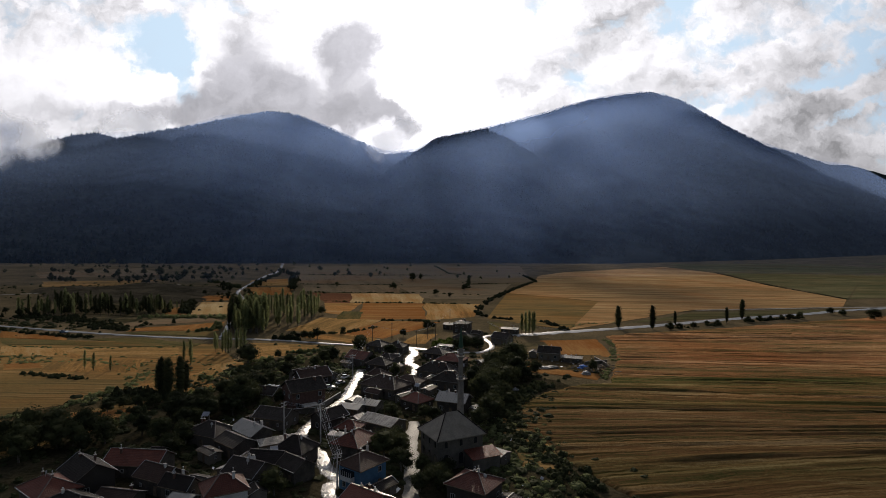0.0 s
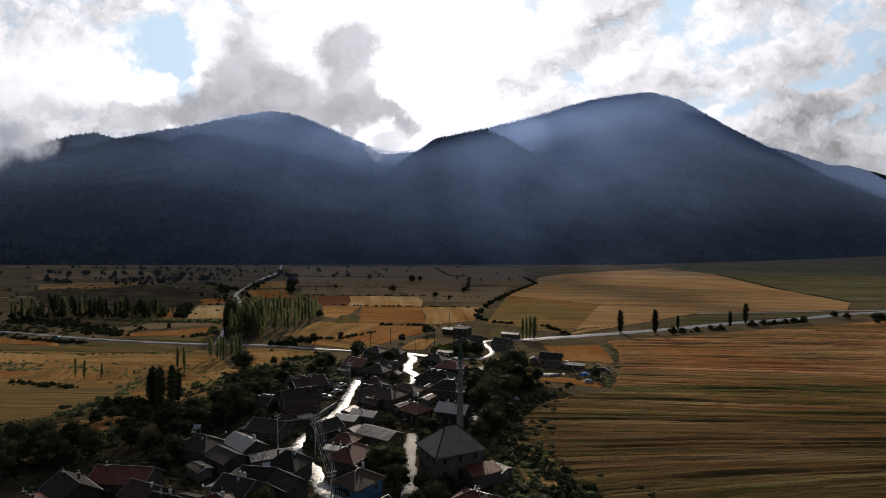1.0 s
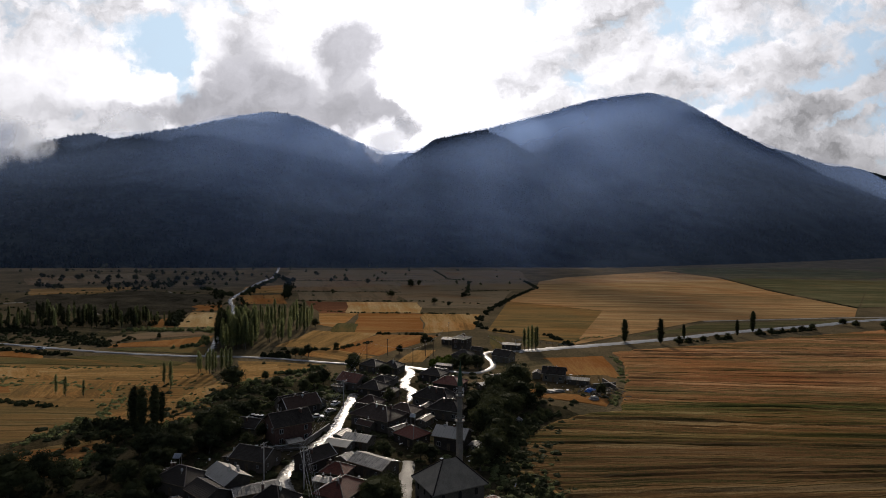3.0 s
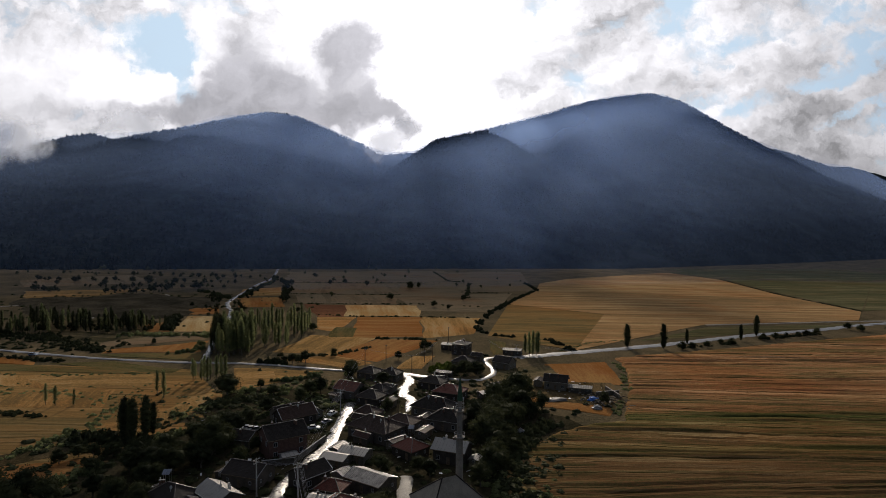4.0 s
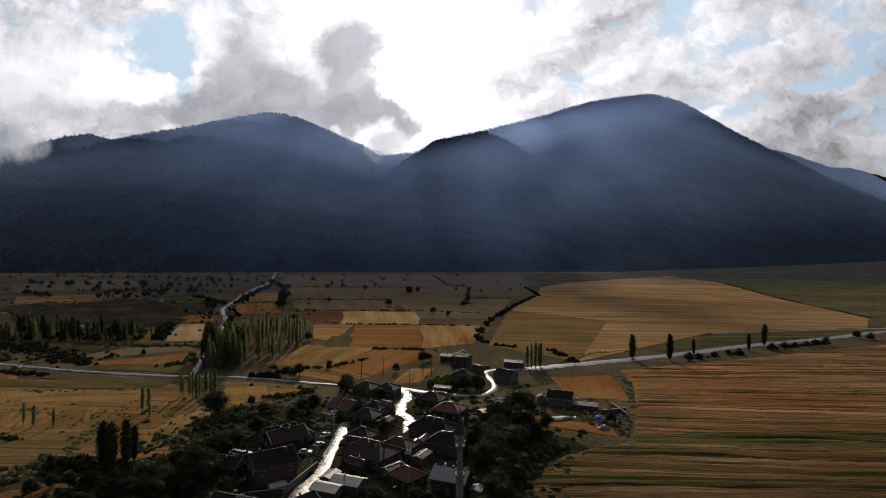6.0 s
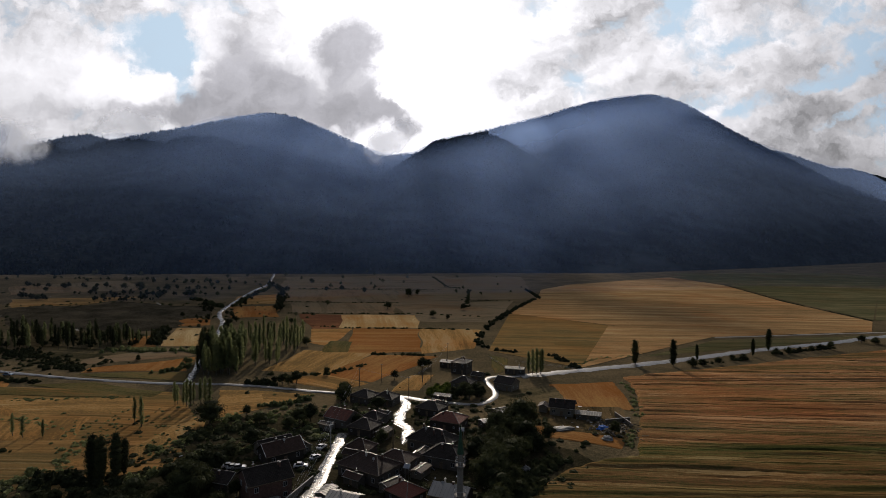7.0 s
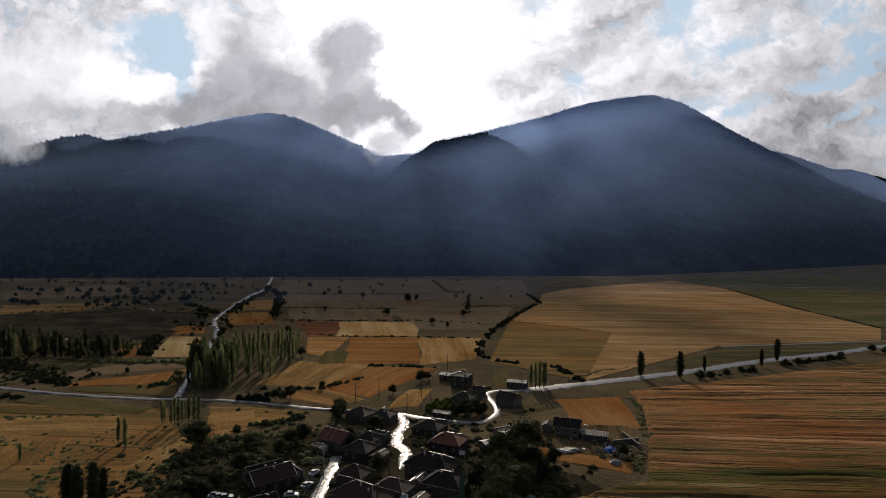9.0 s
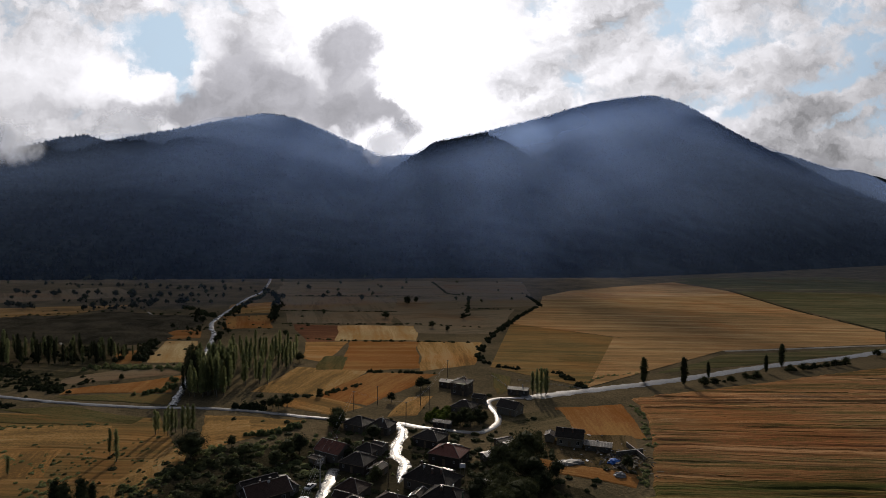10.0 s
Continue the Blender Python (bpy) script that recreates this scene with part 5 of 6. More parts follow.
# ---- trees ----
def leaf_cloud(bm, centre, radii, count, size, gen):
    """Small leaf clumps scattered in the shell of an uneven crown lobe."""
    for _ in range(count):
        d = Vector((gen.gauss(0, 1), gen.gauss(0, 1), gen.gauss(0, 1))).normalized()
        r = gen.uniform(0.55, 1.15)
        c = Vector((centre[0] + d.x * radii[0] * r, centre[1] + d.y * radii[1] * r, centre[2] + d.z * radii[2] * r))
        a, b = d.orthogonal().normalized(), Vector((gen.uniform(-1, 1), gen.uniform(-1, 1), gen.uniform(-1, 1))).normalized()
        s = size * gen.uniform(0.6, 1.4)
        v = [bm.verts.new(c + q) for q in (a * s, b * s, -a * s * 0.8 + d * s * 0.4)]
        bm.faces.new(v)


def core(bm, centre, radii, gen):
    made = bmesh.ops.create_icosphere(bm, subdivisions=1, radius=1.0)
    seed = Vector((gen.uniform(0, 50), gen.uniform(0, 50), 0))
    for v in made["verts"]:
        k = 0.66 + 0.3 * noise.noise(v.co * 1.7 + seed)
        v.co = Vector((centre[0] + v.co.x * radii[0] * k, centre[1] + v.co.y * radii[1] * k, centre[2] + v.co.z * radii[2] * k))


def tree(kind, seed, leaf):
    """A tree one metre tall, to be scaled: trunk with limbs, and a crown of leaf clumps."""
    gen = random.Random(seed)
    t = new({"poplar": "poplar_tree", "fat": "poplar_tree", "round": "broadleaf_tree", "bush": "bush"}[kind])
    trunk, crown = bmesh.new(), bmesh.new()
    if kind in ("poplar", "fat"):
        wide = 0.062 if kind == "poplar" else 0.16
        rod(trunk, (0, 0, -0.03), (0.01, 0, 0.5), 0.014, 0.009)
        rod(trunk, (0.01, 0, 0.5), (0, 0.01, 0.95), 0.009, 0.003)
        low = gen.uniform(0.12, 0.24) if kind == "poplar" else 0.08
        n = 15 if kind == "poplar" else 22
        for i in range(n):
            z = low + (0.93 - low) * (i + 0.5) / n
            u = (z - low) / (1 - low)
            w = wide * (0.55 + 0.75 * math.sin(math.pi * min(1, u * 0.8 + 0.22))) * gen.uniform(0.8, 1.15)
            stray = 0.4 if kind == "poplar" else 0.16
            if kind == "fat":
                w = wide * 0.86 * math.sqrt(max(0.1, 1 - (2 * u - 0.94) ** 2)) * gen.uniform(0.9, 1.1)
            c = (gen.uniform(-stray, stray) * wide, gen.uniform(-stray, stray) * wide, z)
            rod(trunk, (0, 0, z - 0.06), (c[0] * 2, c[1] * 2, z + 0.02), 0.005, 0.002, 4)
            core(crown, c, (w * (0.8 if kind == "poplar" else 1.15), w * (0.8 if kind == "poplar" else 1.15), 0.06 if kind == "poplar" else 0.09), gen)
            leaf_cloud(crown, c, (w, w, 0.075), 80, 0.018, gen)
    else:
        rod(trunk, (0, 0, -0.05), (0.02, 0.01, 0.3), 0.035, 0.022)
        sink = 0.16 if kind == "bush" else 0.0
        lobes = gen.choice((6, 7, 8))
        for i in range(lobes):
            a = 2 * math.pi * i / lobes + gen.uniform(-0.4, 0.4)
            r = gen.uniform(0.14, 0.28) if i else 0.0
            c = (r * math.cos(a), r * math.sin(a), (gen.uniform(0.34, 0.66) if i else 0.74) - sink)
            rod(trunk, (0.02, 0.01, 0.26), c, 0.016, 0.005, 5)
            w = gen.uniform(0.2, 0.3)
            core(crown, c, (w, w, w * 0.82), gen)
            leaf_cloud(crown, c, (w, w, w * 0.85), 270, 0.029, gen)
    part("trunk", trunk, BARK, t)
    part("crown", crown, LEAF[leaf], t)
    return t


TREE_WORDS = {"poplar": "tall slender poplar with a narrow green crown", "fat": "tall dense dark poplar in a close row", "round": "dark green broadleaf tree with a rounded crown", "bush": "dark green bushy shrub, leafy down to the ground"}
masters = {}
tree_gen = random.Random(11)


def plant(kind, x, y, h, leaf=""):
    leaf = leaf or {"poplar": "green", "fat": "dark", "round": "dark", "bush": "dark"}[kind]
    key = (kind, leaf, tree_gen.randrange(4))
    w = h * tree_gen.uniform(0.85, 1.2)
    m = pose(x, y, level(x, y) - 0.05, 0, 0, tree_gen.uniform(0, 360))
    size = Matrix.Diagonal((w, w, h, 1))
    if key not in masters:
        ob = tree(kind, hash(key[2]) + len(kind) * 7, leaf)
        tagged(ob, TREE_WORDS[kind], "tree", {"round": "village and field trees", "bush": "roadside bushes"}.get(kind, "poplars"))
        ob.matrix_basis = m @ size
        masters[key] = (ob, Matrix.Diagonal((1 / w, 1 / w, 1 / h, 1)))
        return ob
    ob, undo = masters[key]
    return copy_thing(ob, m @ size @ undo)


plant('fat', 103, 356, 14.0)
plant('fat', 123, 354, 15.1)
plant('fat', 143, 371, 9.5)
plant('fat', 183, 387, 10.6)
plant('fat', 202, 405, 14.2)
plant('poplar', 41, 327, 11.9)
plant('poplar', 43, 326, 13.5)
plant('poplar', 45, 327, 13.8)
plant('poplar', 47, 327, 12.9)
plant('poplar', 48, 329, 13.0)
plant('poplar', -110, 242, 9.3)
plant('poplar', -105, 237, 11.0)
plant('poplar', -105, 262, 9.7)
plant('poplar', -105, 264, 8.2)
plant('poplar', -102, 263, 9.3)
plant('poplar', -100, 261, 11.3)
plant('poplar', -99, 262, 10.5)
plant('poplar', -99, 265, 8.8)
plant('poplar', -96, 264, 10.6)
plant('poplar', -94, 264, 11.4)
plant('poplar', -93, 266, 10.7)
plant('poplar', -141, 225, 8.0)
plant('poplar', -137, 224, 7.5)
plant('poplar', -131, 225, 6.1)
plant('poplar', -100, 199, 9.0)
plant('fat', -96, 194, 13.4)
plant('fat', -93, 193, 13.4)
plant('fat', -90, 195, 13.8)
plant('fat', -90, 199, 10.3)
plant('round', -84, 244, 9.0)
plant('round', -41, 276, 7.1)
plant('round', -57, 316, 4.3)
plant('round', -24, 310, 5.0)
plant('round', -52, 551, 7.2)
plant('round', -40, 645, 10.3)
plant('round', -32, 665, 7.7)
plant('round', -90, 672, 7.2)
plant('round', -11, 511, 6.2)
plant('round', 1, 498, 4.7)
plant('round', 15, 557, 6.8)
plant('round', -133, 683, 6.1)
plant('round', -119, 697, 6.2)
plant('round', -108, 565, 5.4)
plant('round', -170, 770, 6.9)
plant('round', -83, 383, 6.1)
plant('round', -112, 459, 5.1)
plant('round', 10, 694, 4.9)
plant('round', -12, 332, 6.7)
plant('round', -9, 337, 4.7)
plant('round', -73, 297, 5.2)
plant('round', -70, 296, 5.2)
plant('round', -67, 298, 7.1)
plant('round', -77, 298, 3.6)
plant('bush', 134, 355, 6.4)
plant('bush', 141, 358, 4.7)
plant('bush', 151, 362, 5.4)
plant('bush', 163, 371, 4.9)
plant('bush', 172, 376, 5.0)
plant('bush', 199, 391, 5.9)
plant('bush', 210, 397, 5.6)
plant('bush', 220, 402, 4.7)
plant('bush', 229, 405, 5.1)
plant('bush', 237, 409, 5.8)
plant('bush', 247, 414, 7.0)
plant('bush', 286, 442, 7.1)
plant('bush', 293, 438, 6.3)
plant('bush', 302, 418, 10.4)
plant('round', -340, 651, 7.5)
plant('round', -313, 632, 11.2)
plant('round', -292, 646, 8.0)
plant('round', -249, 601, 8.4)
plant('round', -274, 565, 7.9)
plant('round', -347, 611, 8.1)
plant('round', -313, 568, 6.5)
plant('round', -304, 570, 7.5)
plant('round', -267, 577, 7.6)
plant('round', -395, 638, 7.3)
plant('round', -272, 833, 5.3)
plant('round', -288, 804, 6.5)
plant('round', -345, 724, 5.2)
plant('round', -304, 735, 5.9)
plant('round', -285, 740, 6.0)
plant('round', -265, 696, 6.2)
plant('round', -397, 613, 5.4)
plant('round', -416, 609, 4.3)
plant('round', -359, 548, 6.2)
plant('round', -169, 325, 3.2)
plant('round', -179, 372, 3.7)
plant('round', -158, 335, 3.3)
plant('round', -83, 241, 8.6)
plant('round', -42, 280, 7.3)
plant('round', -26, 263, 6.3)
plant('round', -31, 243, 5.4)
plant('round', -42, 272, 7.0)
plant('round', 8, 285, 7.1)
plant('round', 13, 286, 6.4)
plant('round', 3, 285, 4.9)
plant('round', 16, 287, 5.0)
plant('round', -21, 228, 5.5)
plant('round', 24, 241, 10.2)
plant('round', 27, 244, 13.0)
plant('round', 31, 249, 10.2)
plant('round', 18, 223, 8.9)
plant('round', 14, 212, 8.8)
plant('round', 19, 208, 9.4)
plant('round', 23, 215, 8.9)
plant('round', 12, 194, 9.5)
plant('round', 15, 189, 8.5)
plant('round', 19, 197, 7.3)
plant('round', 27, 223, 6.5)
plant('round', 31, 229, 4.2)
plant('round', 12, 176, 8.6)
plant('round', 15, 203, 10.8)
plant('round', 20, 211, 10.1)
plant('round', 11, 196, 10.4)
plant('round', 14, 182, 7.9)
plant('round', 9, 168, 7.3)
plant('round', 20, 191, 5.5)
plant('round', -17, 174, 6.2)
plant('round', -15, 149, 6.5)
plant('round', -13, 153, 5.9)
plant('round', -11, 137, 6.6)
plant('round', -2, 129, 6.2)
plant('round', -4, 133, 4.5)
plant('round', -0, 125, 6.0)
plant('round', -6, 127, 4.9)
plant('round', -37, 123, 6.5)
plant('round', -65, 184, 11.5)
plant('round', -72, 193, 7.4)
plant('round', -64, 190, 7.3)
plant('round', -69, 178, 6.8)
plant('round', -68, 203, 6.8)
plant('round', -82, 171, 6.6)
plant('round', -75, 169, 6.5)
plant('round', -74, 175, 5.9)
plant('round', -74, 162, 7.0)
plant('round', -83, 157, 6.8)
plant('round', -92, 171, 4.1)
plant('round', -99, 146, 7.0)
plant('round', -101, 150, 10.5)
plant('round', -95, 152, 10)
plant('round', -107, 147, 11)
plant('round', -113, 143, 9.5)
plant('round', -104, 140, 10)
plant('round', -89, 150, 8.5)
plant('round', -103, 144, 7.6)
plant('round', -96, 148, 7.4)
plant('round', -102, 137, 7.9)
plant('round', -108, 155, 5.2)
plant('round', -91, 144, 6.2)
plant('round', -113, 147, 5.6)
plant('round', -103, 175, 5.1)
plant('round', -101, 180, 4.1)
plant('round', -96, 179, 5.2)
plant('round', -92, 181, 4.7)
plant('fat', -86, 164, 6.3)
plant('round', -68, 150, 6.5)
plant('round', -76, 171, 8.2)
plant('round', -73, 175, 6.3)
plant('round', -65, 182, 8.8)
plant('round', -65, 189, 6.9)
plant('round', -65, 202, 6.6)
plant('round', -72, 201, 6.6)
plant('round', -65, 175, 6.3)
plant('round', -74, 253, 4.3)
plant('round', -52, 244, 7.2)
plant('round', -49, 248, 7.4)
plant('round', -54, 237, 6.0)
plant('round', -66, 243, 5.1)
plant('round', 35, 233, 6.9)
plant('round', 27, 228, 10.2)
plant('round', 25, 234, 9.6)
plant('round', 22, 236, 8.0)
plant('round', 19, 240, 9.0)
plant('round', 29, 224, 6.9)
plant('round', 17, 224, 9.1)
plant('round', 60, 243, 5.5)
plant('round', -16, 146, 7.6)
plant('round', -14, 151, 5.9)
plant('round', -12, 147, 6.0)
plant('round', -18, 148, 5.5)
plant('round', -6, 137, 4.8)
plant('round', 0, 136, 4.7)
plant('round', -70, 153, 6.3)
plant('round', -69, 143, 6.5)
plant('round', -82, 175, 8.0)
plant('round', -77, 180, 8.3)
plant('round', -73, 191, 7.9)
plant('round', -72, 165, 6.0)
plant('round', -77, 155, 6.3)
plant('round', -56, 179, 5.3)
plant('round', -54, 187, 5.2)
plant('round', -33, 249, 6.5)
plant('round', 10, 214, 9.1)
plant('round', 10, 281, 6.7)
plant('round', 6, 281, 5.4)
plant('round', 14, 284, 5.5)
plant('round', 17, 217, 9.3)
plant('round', -7, 176, 5.1)
plant('round', -4, 173, 5.7)
plant('round', 14, 197, 9.2)
plant('round', 21, 217, 7.4)
plant('round', -62, 222, 6.7)
plant('round', -65, 211, 6.3)
plant('round', -67, 191, 7.2)
plant('round', -66, 179, 6.0)
plant('round', -71, 172, 7.1)

def far_trees(spots, label):
    """Many small far trees in one mesh: each a short trunk and a lobed crown of leaf flakes."""
    gen = random.Random(len(spots))
    verts, faces = [], []
    for x, y, h in spots:
        z = level(x, y) - 0.1
        k = len(verts)
        for q in range(4):
            a = q * math.pi / 2
            verts.append((x + 0.04 * h * math.cos(a), y + 0.04 * h * math.sin(a), z))
            verts.append((x + 0.02 * h * math.cos(a), y + 0.02 * h * math.sin(a), z + 0.5 * h))
        faces.extend((k + 2 * q, k + (2 * q + 2) % 8, k + (2 * q + 3) % 8, k + 2 * q + 1) for q in range(4))
        for i in range(6):
            a = 2 * math.pi * i / 5 + gen.uniform(-0.5, 0.5)
            r = h * gen.uniform(0.12, 0.3) if i < 5 else 0.0
            c = Vector((x + r * math.cos(a), y + r * math.sin(a), z + h * (gen.uniform(0.3, 0.62) if i < 5 else 0.72)))
            w = h * gen.uniform(0.17, 0.27)
            k = len(verts)
            for zz, rr in ((-0.8, 0.35), (0.0, 0.8), (0.7, 0.45)):
                for q in range(6):
                    b = q * math.pi / 3 + zz
                    j = rr * w * gen.uniform(0.75, 1.1)
                    verts.append((c.x + j * math.cos(b), c.y + j * math.sin(b), c.z + zz * w * 0.85))
            for ring in (0, 6):
                faces.extend((k + ring + q, k + ring + (q + 1) % 6, k + ring + 6 + (q + 1) % 6, k + ring + 6 + q) for q in range(6))
            faces.append(tuple(k + 12 + q for q in range(6)))
            for _ in range(30):
                d = Vector((gen.gauss(0, 1), gen.gauss(0, 1), gen.gauss(0, 1))).normalized()
                p = c + d * w * gen.uniform(0.7, 1.15)
                e, g = d.orthogonal().normalized() * 0.055 * h, Vector((gen.uniform(-1, 1), gen.uniform(-1, 1), gen.uniform(-1, 1))) * 0.05 * h
                k = len(verts)
                verts.extend((tuple(p + e), tuple(p + g), tuple(p - e * 0.8 + d * 0.02 * h)))
                faces.append((k, k + 1, k + 2))
    me = bpy.data.meshes.new("far_trees")
    me.from_pydata(verts, [], faces)
    me.materials.append(LEAF["dark"])
    tagged(new("far_trees", me), label, "trees", kind="stuff")


# the poplar grove by the road: a dense stand and open rows beyond it
for i in range(64):
    u, v = tree_gen.random(), tree_gen.random()
    plant("poplar", -118 + 20 * u - 11 * v + tree_gen.uniform(-1, 1), 309 + 40 * v + 2 * u, tree_gen.uniform(13, 19), "dark" if u < 0.2 else "green")
for row in range(4):
    for k in range(8):
        plant("poplar", -118 + 4.8 * k - 1.6 * row + tree_gen.uniform(-0.8, 0.8), 361 + 12 * row + tree_gen.uniform(-1.5, 1.5), tree_gen.uniform(11, 16))
for i in range(7):
    plant("poplar", -98 + 2.2 * i + tree_gen.uniform(-1, 1), 336 + tree_gen.uniform(-6, 6), tree_gen.uniform(10, 15))
# the dim stand of poplars below the hillock: close together, with undergrowth
for i in range(120):
    u, v = tree_gen.random(), tree_gen.random()
    x, y = -262 + 82 * u + tree_gen.gauss(0, 4), 342 + 22 * u + 52 * v * (1 - 0.6 * u)
    plant("poplar", x, y, tree_gen.uniform(7, 14) * (1 - 0.15 * u), "green" if tree_gen.random() < 0.35 else "dark")
under = []
for i in range(60):
    u = tree_gen.random()
    under.append((-275 + 95 * u + tree_gen.gauss(0, 6), 330 + 26 * u + tree_gen.uniform(0, 50), tree_gen.uniform(2.5, 6)))
# trees along the lane to the mountains and round its bend
for line, n, low_h, high_h in (((( -212, 735), (-187, 690), (-168, 640), (-156, 590), (-146, 545), (-139, 517)), 34, 4, 8), (((-222, 745), (-199, 650), (-186, 575), (-178, 530)), 22, 2.5, 5), (((-172, 500), (-154, 460), (-148, 420)), 12, 3, 6),
                               (((-190, 500), (-202, 520), (-215, 560)), 10, 3, 6), (((-205, 480), (-180, 470), (-168, 450)), 9, 2.5, 5),
                               (((-450, 650), (-400, 655), (-340, 665)), 16, 3, 7), (((-360, 598), (-290, 604), (-240, 612)), 22, 3, 7.5), (((-310, 551), (-266, 570)), 10, 3, 7), (((-392, 564), (-355, 553)), 8, 4, 7),
                               (((-477, 740), (-410, 745), (-330, 752)), 16, 3, 6), (((-319, 730), (-240, 736)), 12, 3, 6), (((-290, 660), (-225, 668)), 9, 4, 7)):
    for i in range(n):
        u = (i + tree_gen.random()) / n * (len(line) - 1)
        (x0, y0), (x1, y1) = line[int(u)], line[int(u) + 1]
        u -= int(u)
        x, y = x0 + (x1 - x0) * u + tree_gen.gauss(0, 2.2), y0 + (y1 - y0) * u + tree_gen.gauss(0, 2.2)
        if not on_road(x, y, 1.5):
            under.append((x, y, tree_gen.uniform(low_h, high_h)))
far_trees(under, "dark trees and undergrowth along the lane and field edges")


def tuft(verts, faces, x, y, z, r, h, gen, n):
    """One bush: a lumpy dome hidden in overlapping leafy flakes."""
    k, sides = len(verts), 7
    for ring, (rr, zz) in enumerate(((0.95, -0.05), (0.8, 0.5), (0.4, 0.82))):
        for i in range(sides):
            a = 2 * math.pi * (i + 0.5 * ring) / sides
            j = gen.uniform(0.75, 1.15)
            verts.append(Vector((x + r * rr * j * math.cos(a), y + r * rr * j * math.sin(a), z + h * zz * j)))
    for ring in (0, 1):
        for i in range(sides):
            j = (i + 1) % sides
            faces.append((k + ring * sides + i, k + ring * sides + j, k + (ring + 1) * sides + j, k + (ring + 1) * sides + i))
    faces.append(tuple(k + 2 * sides + i for i in range(sides)))
    for _ in range(n):
        a, u = gen.uniform(0, 2 * math.pi), gen.random() ** 0.5
        c = Vector((x + r * u * math.cos(a), y + r * u * math.sin(a), z + h * (1 - u * u) * gen.uniform(0.75, 1.1)))
        s = gen.uniform(0.2, 0.42) * min(1.3, 0.6 + h * 0.25)
        d = Vector((gen.uniform(-1, 1), gen.uniform(-1, 1), gen.uniform(-0.3, 1))).normalized()
        e = d.orthogonal().normalized()
        k = len(verts)
        verts += [c + d * s, c + e * s, c - d * s * 0.7 + e * 0.2 * s, c - e * s + d * 0.2 * s]
        faces.append((k, k + 1, k + 2, k + 3))


def leafy(name, verts, faces, leaf, label, category):
    me = bpy.data.meshes.new(name)
    me.from_pydata(verts, [], faces)
    me.materials.append(LEAF[leaf])
    return tagged(new(name, me), label, category, kind="stuff")


HEDGE_WORDS = {"dark": "dark overgrown hedge of bushes along a field edge", "green": "rough green hedge and weeds beside the fields", "bright": "bright green garden shrubs beside the road"}


def hedge(line, width, height, leaf):
    gen = random.Random(int(sum(q[0] + 3 * q[1] for q in line)))
    verts, faces = [], []
    for (x0, y0), (x1, y1) in zip(line, line[1:]):
        length = math.hypot(x1 - x0, y1 - y0)
        for _ in range(int(length * width / 3.2) + 2):
            u = gen.random()
            x, y = x0 + (x1 - x0) * u + gen.gauss(0, width / 3), y0 + (y1 - y0) * u + gen.gauss(0, width / 3)
            k = gen.uniform(0.35, 1.1)
            if noise.noise(Vector((x * 0.06, y * 0.06, 3))) > 0.25 or on_road(x, y, 0.5):
                continue
            tuft(verts, faces, x, y, level(x, y) - 0.1, (0.8 + 0.35 * height) * k, height * k, gen, 26)
    leafy("hedge", verts, faces, leaf, HEDGE_WORDS[leaf], "hedge")


hedge([(137, 359), (175, 378)], 3, 1.4, 'dark')
hedge([(197, 393), (222, 405), (253, 421)], 3.5, 1.5, 'dark')
hedge([(-237, 584), (-191, 533)], 5, 3, 'dark')
hedge([(-95, 451), (-57, 448), (-21, 454)], 2, 1.2, 'dark')
hedge([(-129, 511), (-85, 516), (-23, 526), (27, 518)], 2, 1, 'dark')
hedge([(5, 632), (64, 631)], 2, 1, 'dark')
hedge([(95, 784), (99, 674), (55, 551), (30, 470), (19, 412), (26, 385), (61, 373), (70, 340)], 4, 1.8, 'dark')
hedge([(405, 897), (375, 693), (373, 550)], 3, 0.8, 'dark')
hedge([(-201, 700), (-193, 605), (-185, 540)], 4, 2.5, 'dark')
hedge([(-21, 908), (-0, 760), (26, 736), (18, 577)], 3, 1.4, 'dark')
hedge([(-182, 699), (-7, 729)], 2, 0.9, 'dark')
hedge([(-149, 582), (-47, 594)], 2, 0.9, 'dark')
hedge([(-19, 452), (23, 454)], 2, 1.2, 'dark')
hedge([(-42, 364), (-6, 364)], 3, 1.5, 'dark')
hedge([(-85, 313), (-58, 315), (-41, 339)], 2.5, 1.5, 'dark')
hedge([(85, 327), (84, 297), (73, 259), (61, 230)], 3, 0.7, 'green')
hedge([(-168, 373), (-187, 424)], 5, 4, 'dark')
hedge([(-185, 355), (-135, 361)], 8, 2, 'green')
hedge([(-95, 295), (-75, 294)], 6, 3, 'dark')
hedge([(-137, 310), (-127, 320), (-133, 338)], 4, 2, 'green')
hedge([(-73, 261), (-63, 268), (-54, 277)], 5, 2, 'green')
hedge([(-47, 266), (-41, 278)], 5, 3, 'green')
hedge([(-5, 286), (10, 305)], 8, 2.5, 'bright')
hedge([(-82, 246), (-71, 256), (-57, 254)], 6, 2, 'green')
hedge([(-82, 225), (-78, 236), (-67, 239)], 6, 2, 'dark')
hedge([(-92, 213), (-89, 224), (-82, 231)], 4, 1.4, 'green')
hedge([(-131, 169), (-118, 182), (-115, 199)], 4, 1.5, 'green')
hedge([(-112, 189), (-102, 193), (-91, 191)], 7, 3, 'dark')
hedge([(-157, 216), (-142, 213), (-131, 212)], 2.5, 1.4, 'dark')
hedge([(15, 173), (22, 156), (28, 141), (31, 128)], 8, 1.7, 'dark')
hedge([(18, 176), (21, 194), (33, 220)], 6, 2.4, 'dark')
hedge([(-100, 152), (-95, 164), (-93, 173)], 5, 2, 'green')
hedge([(-86, 195), (-77, 203), (-74, 210)], 6, 2.2, 'green')
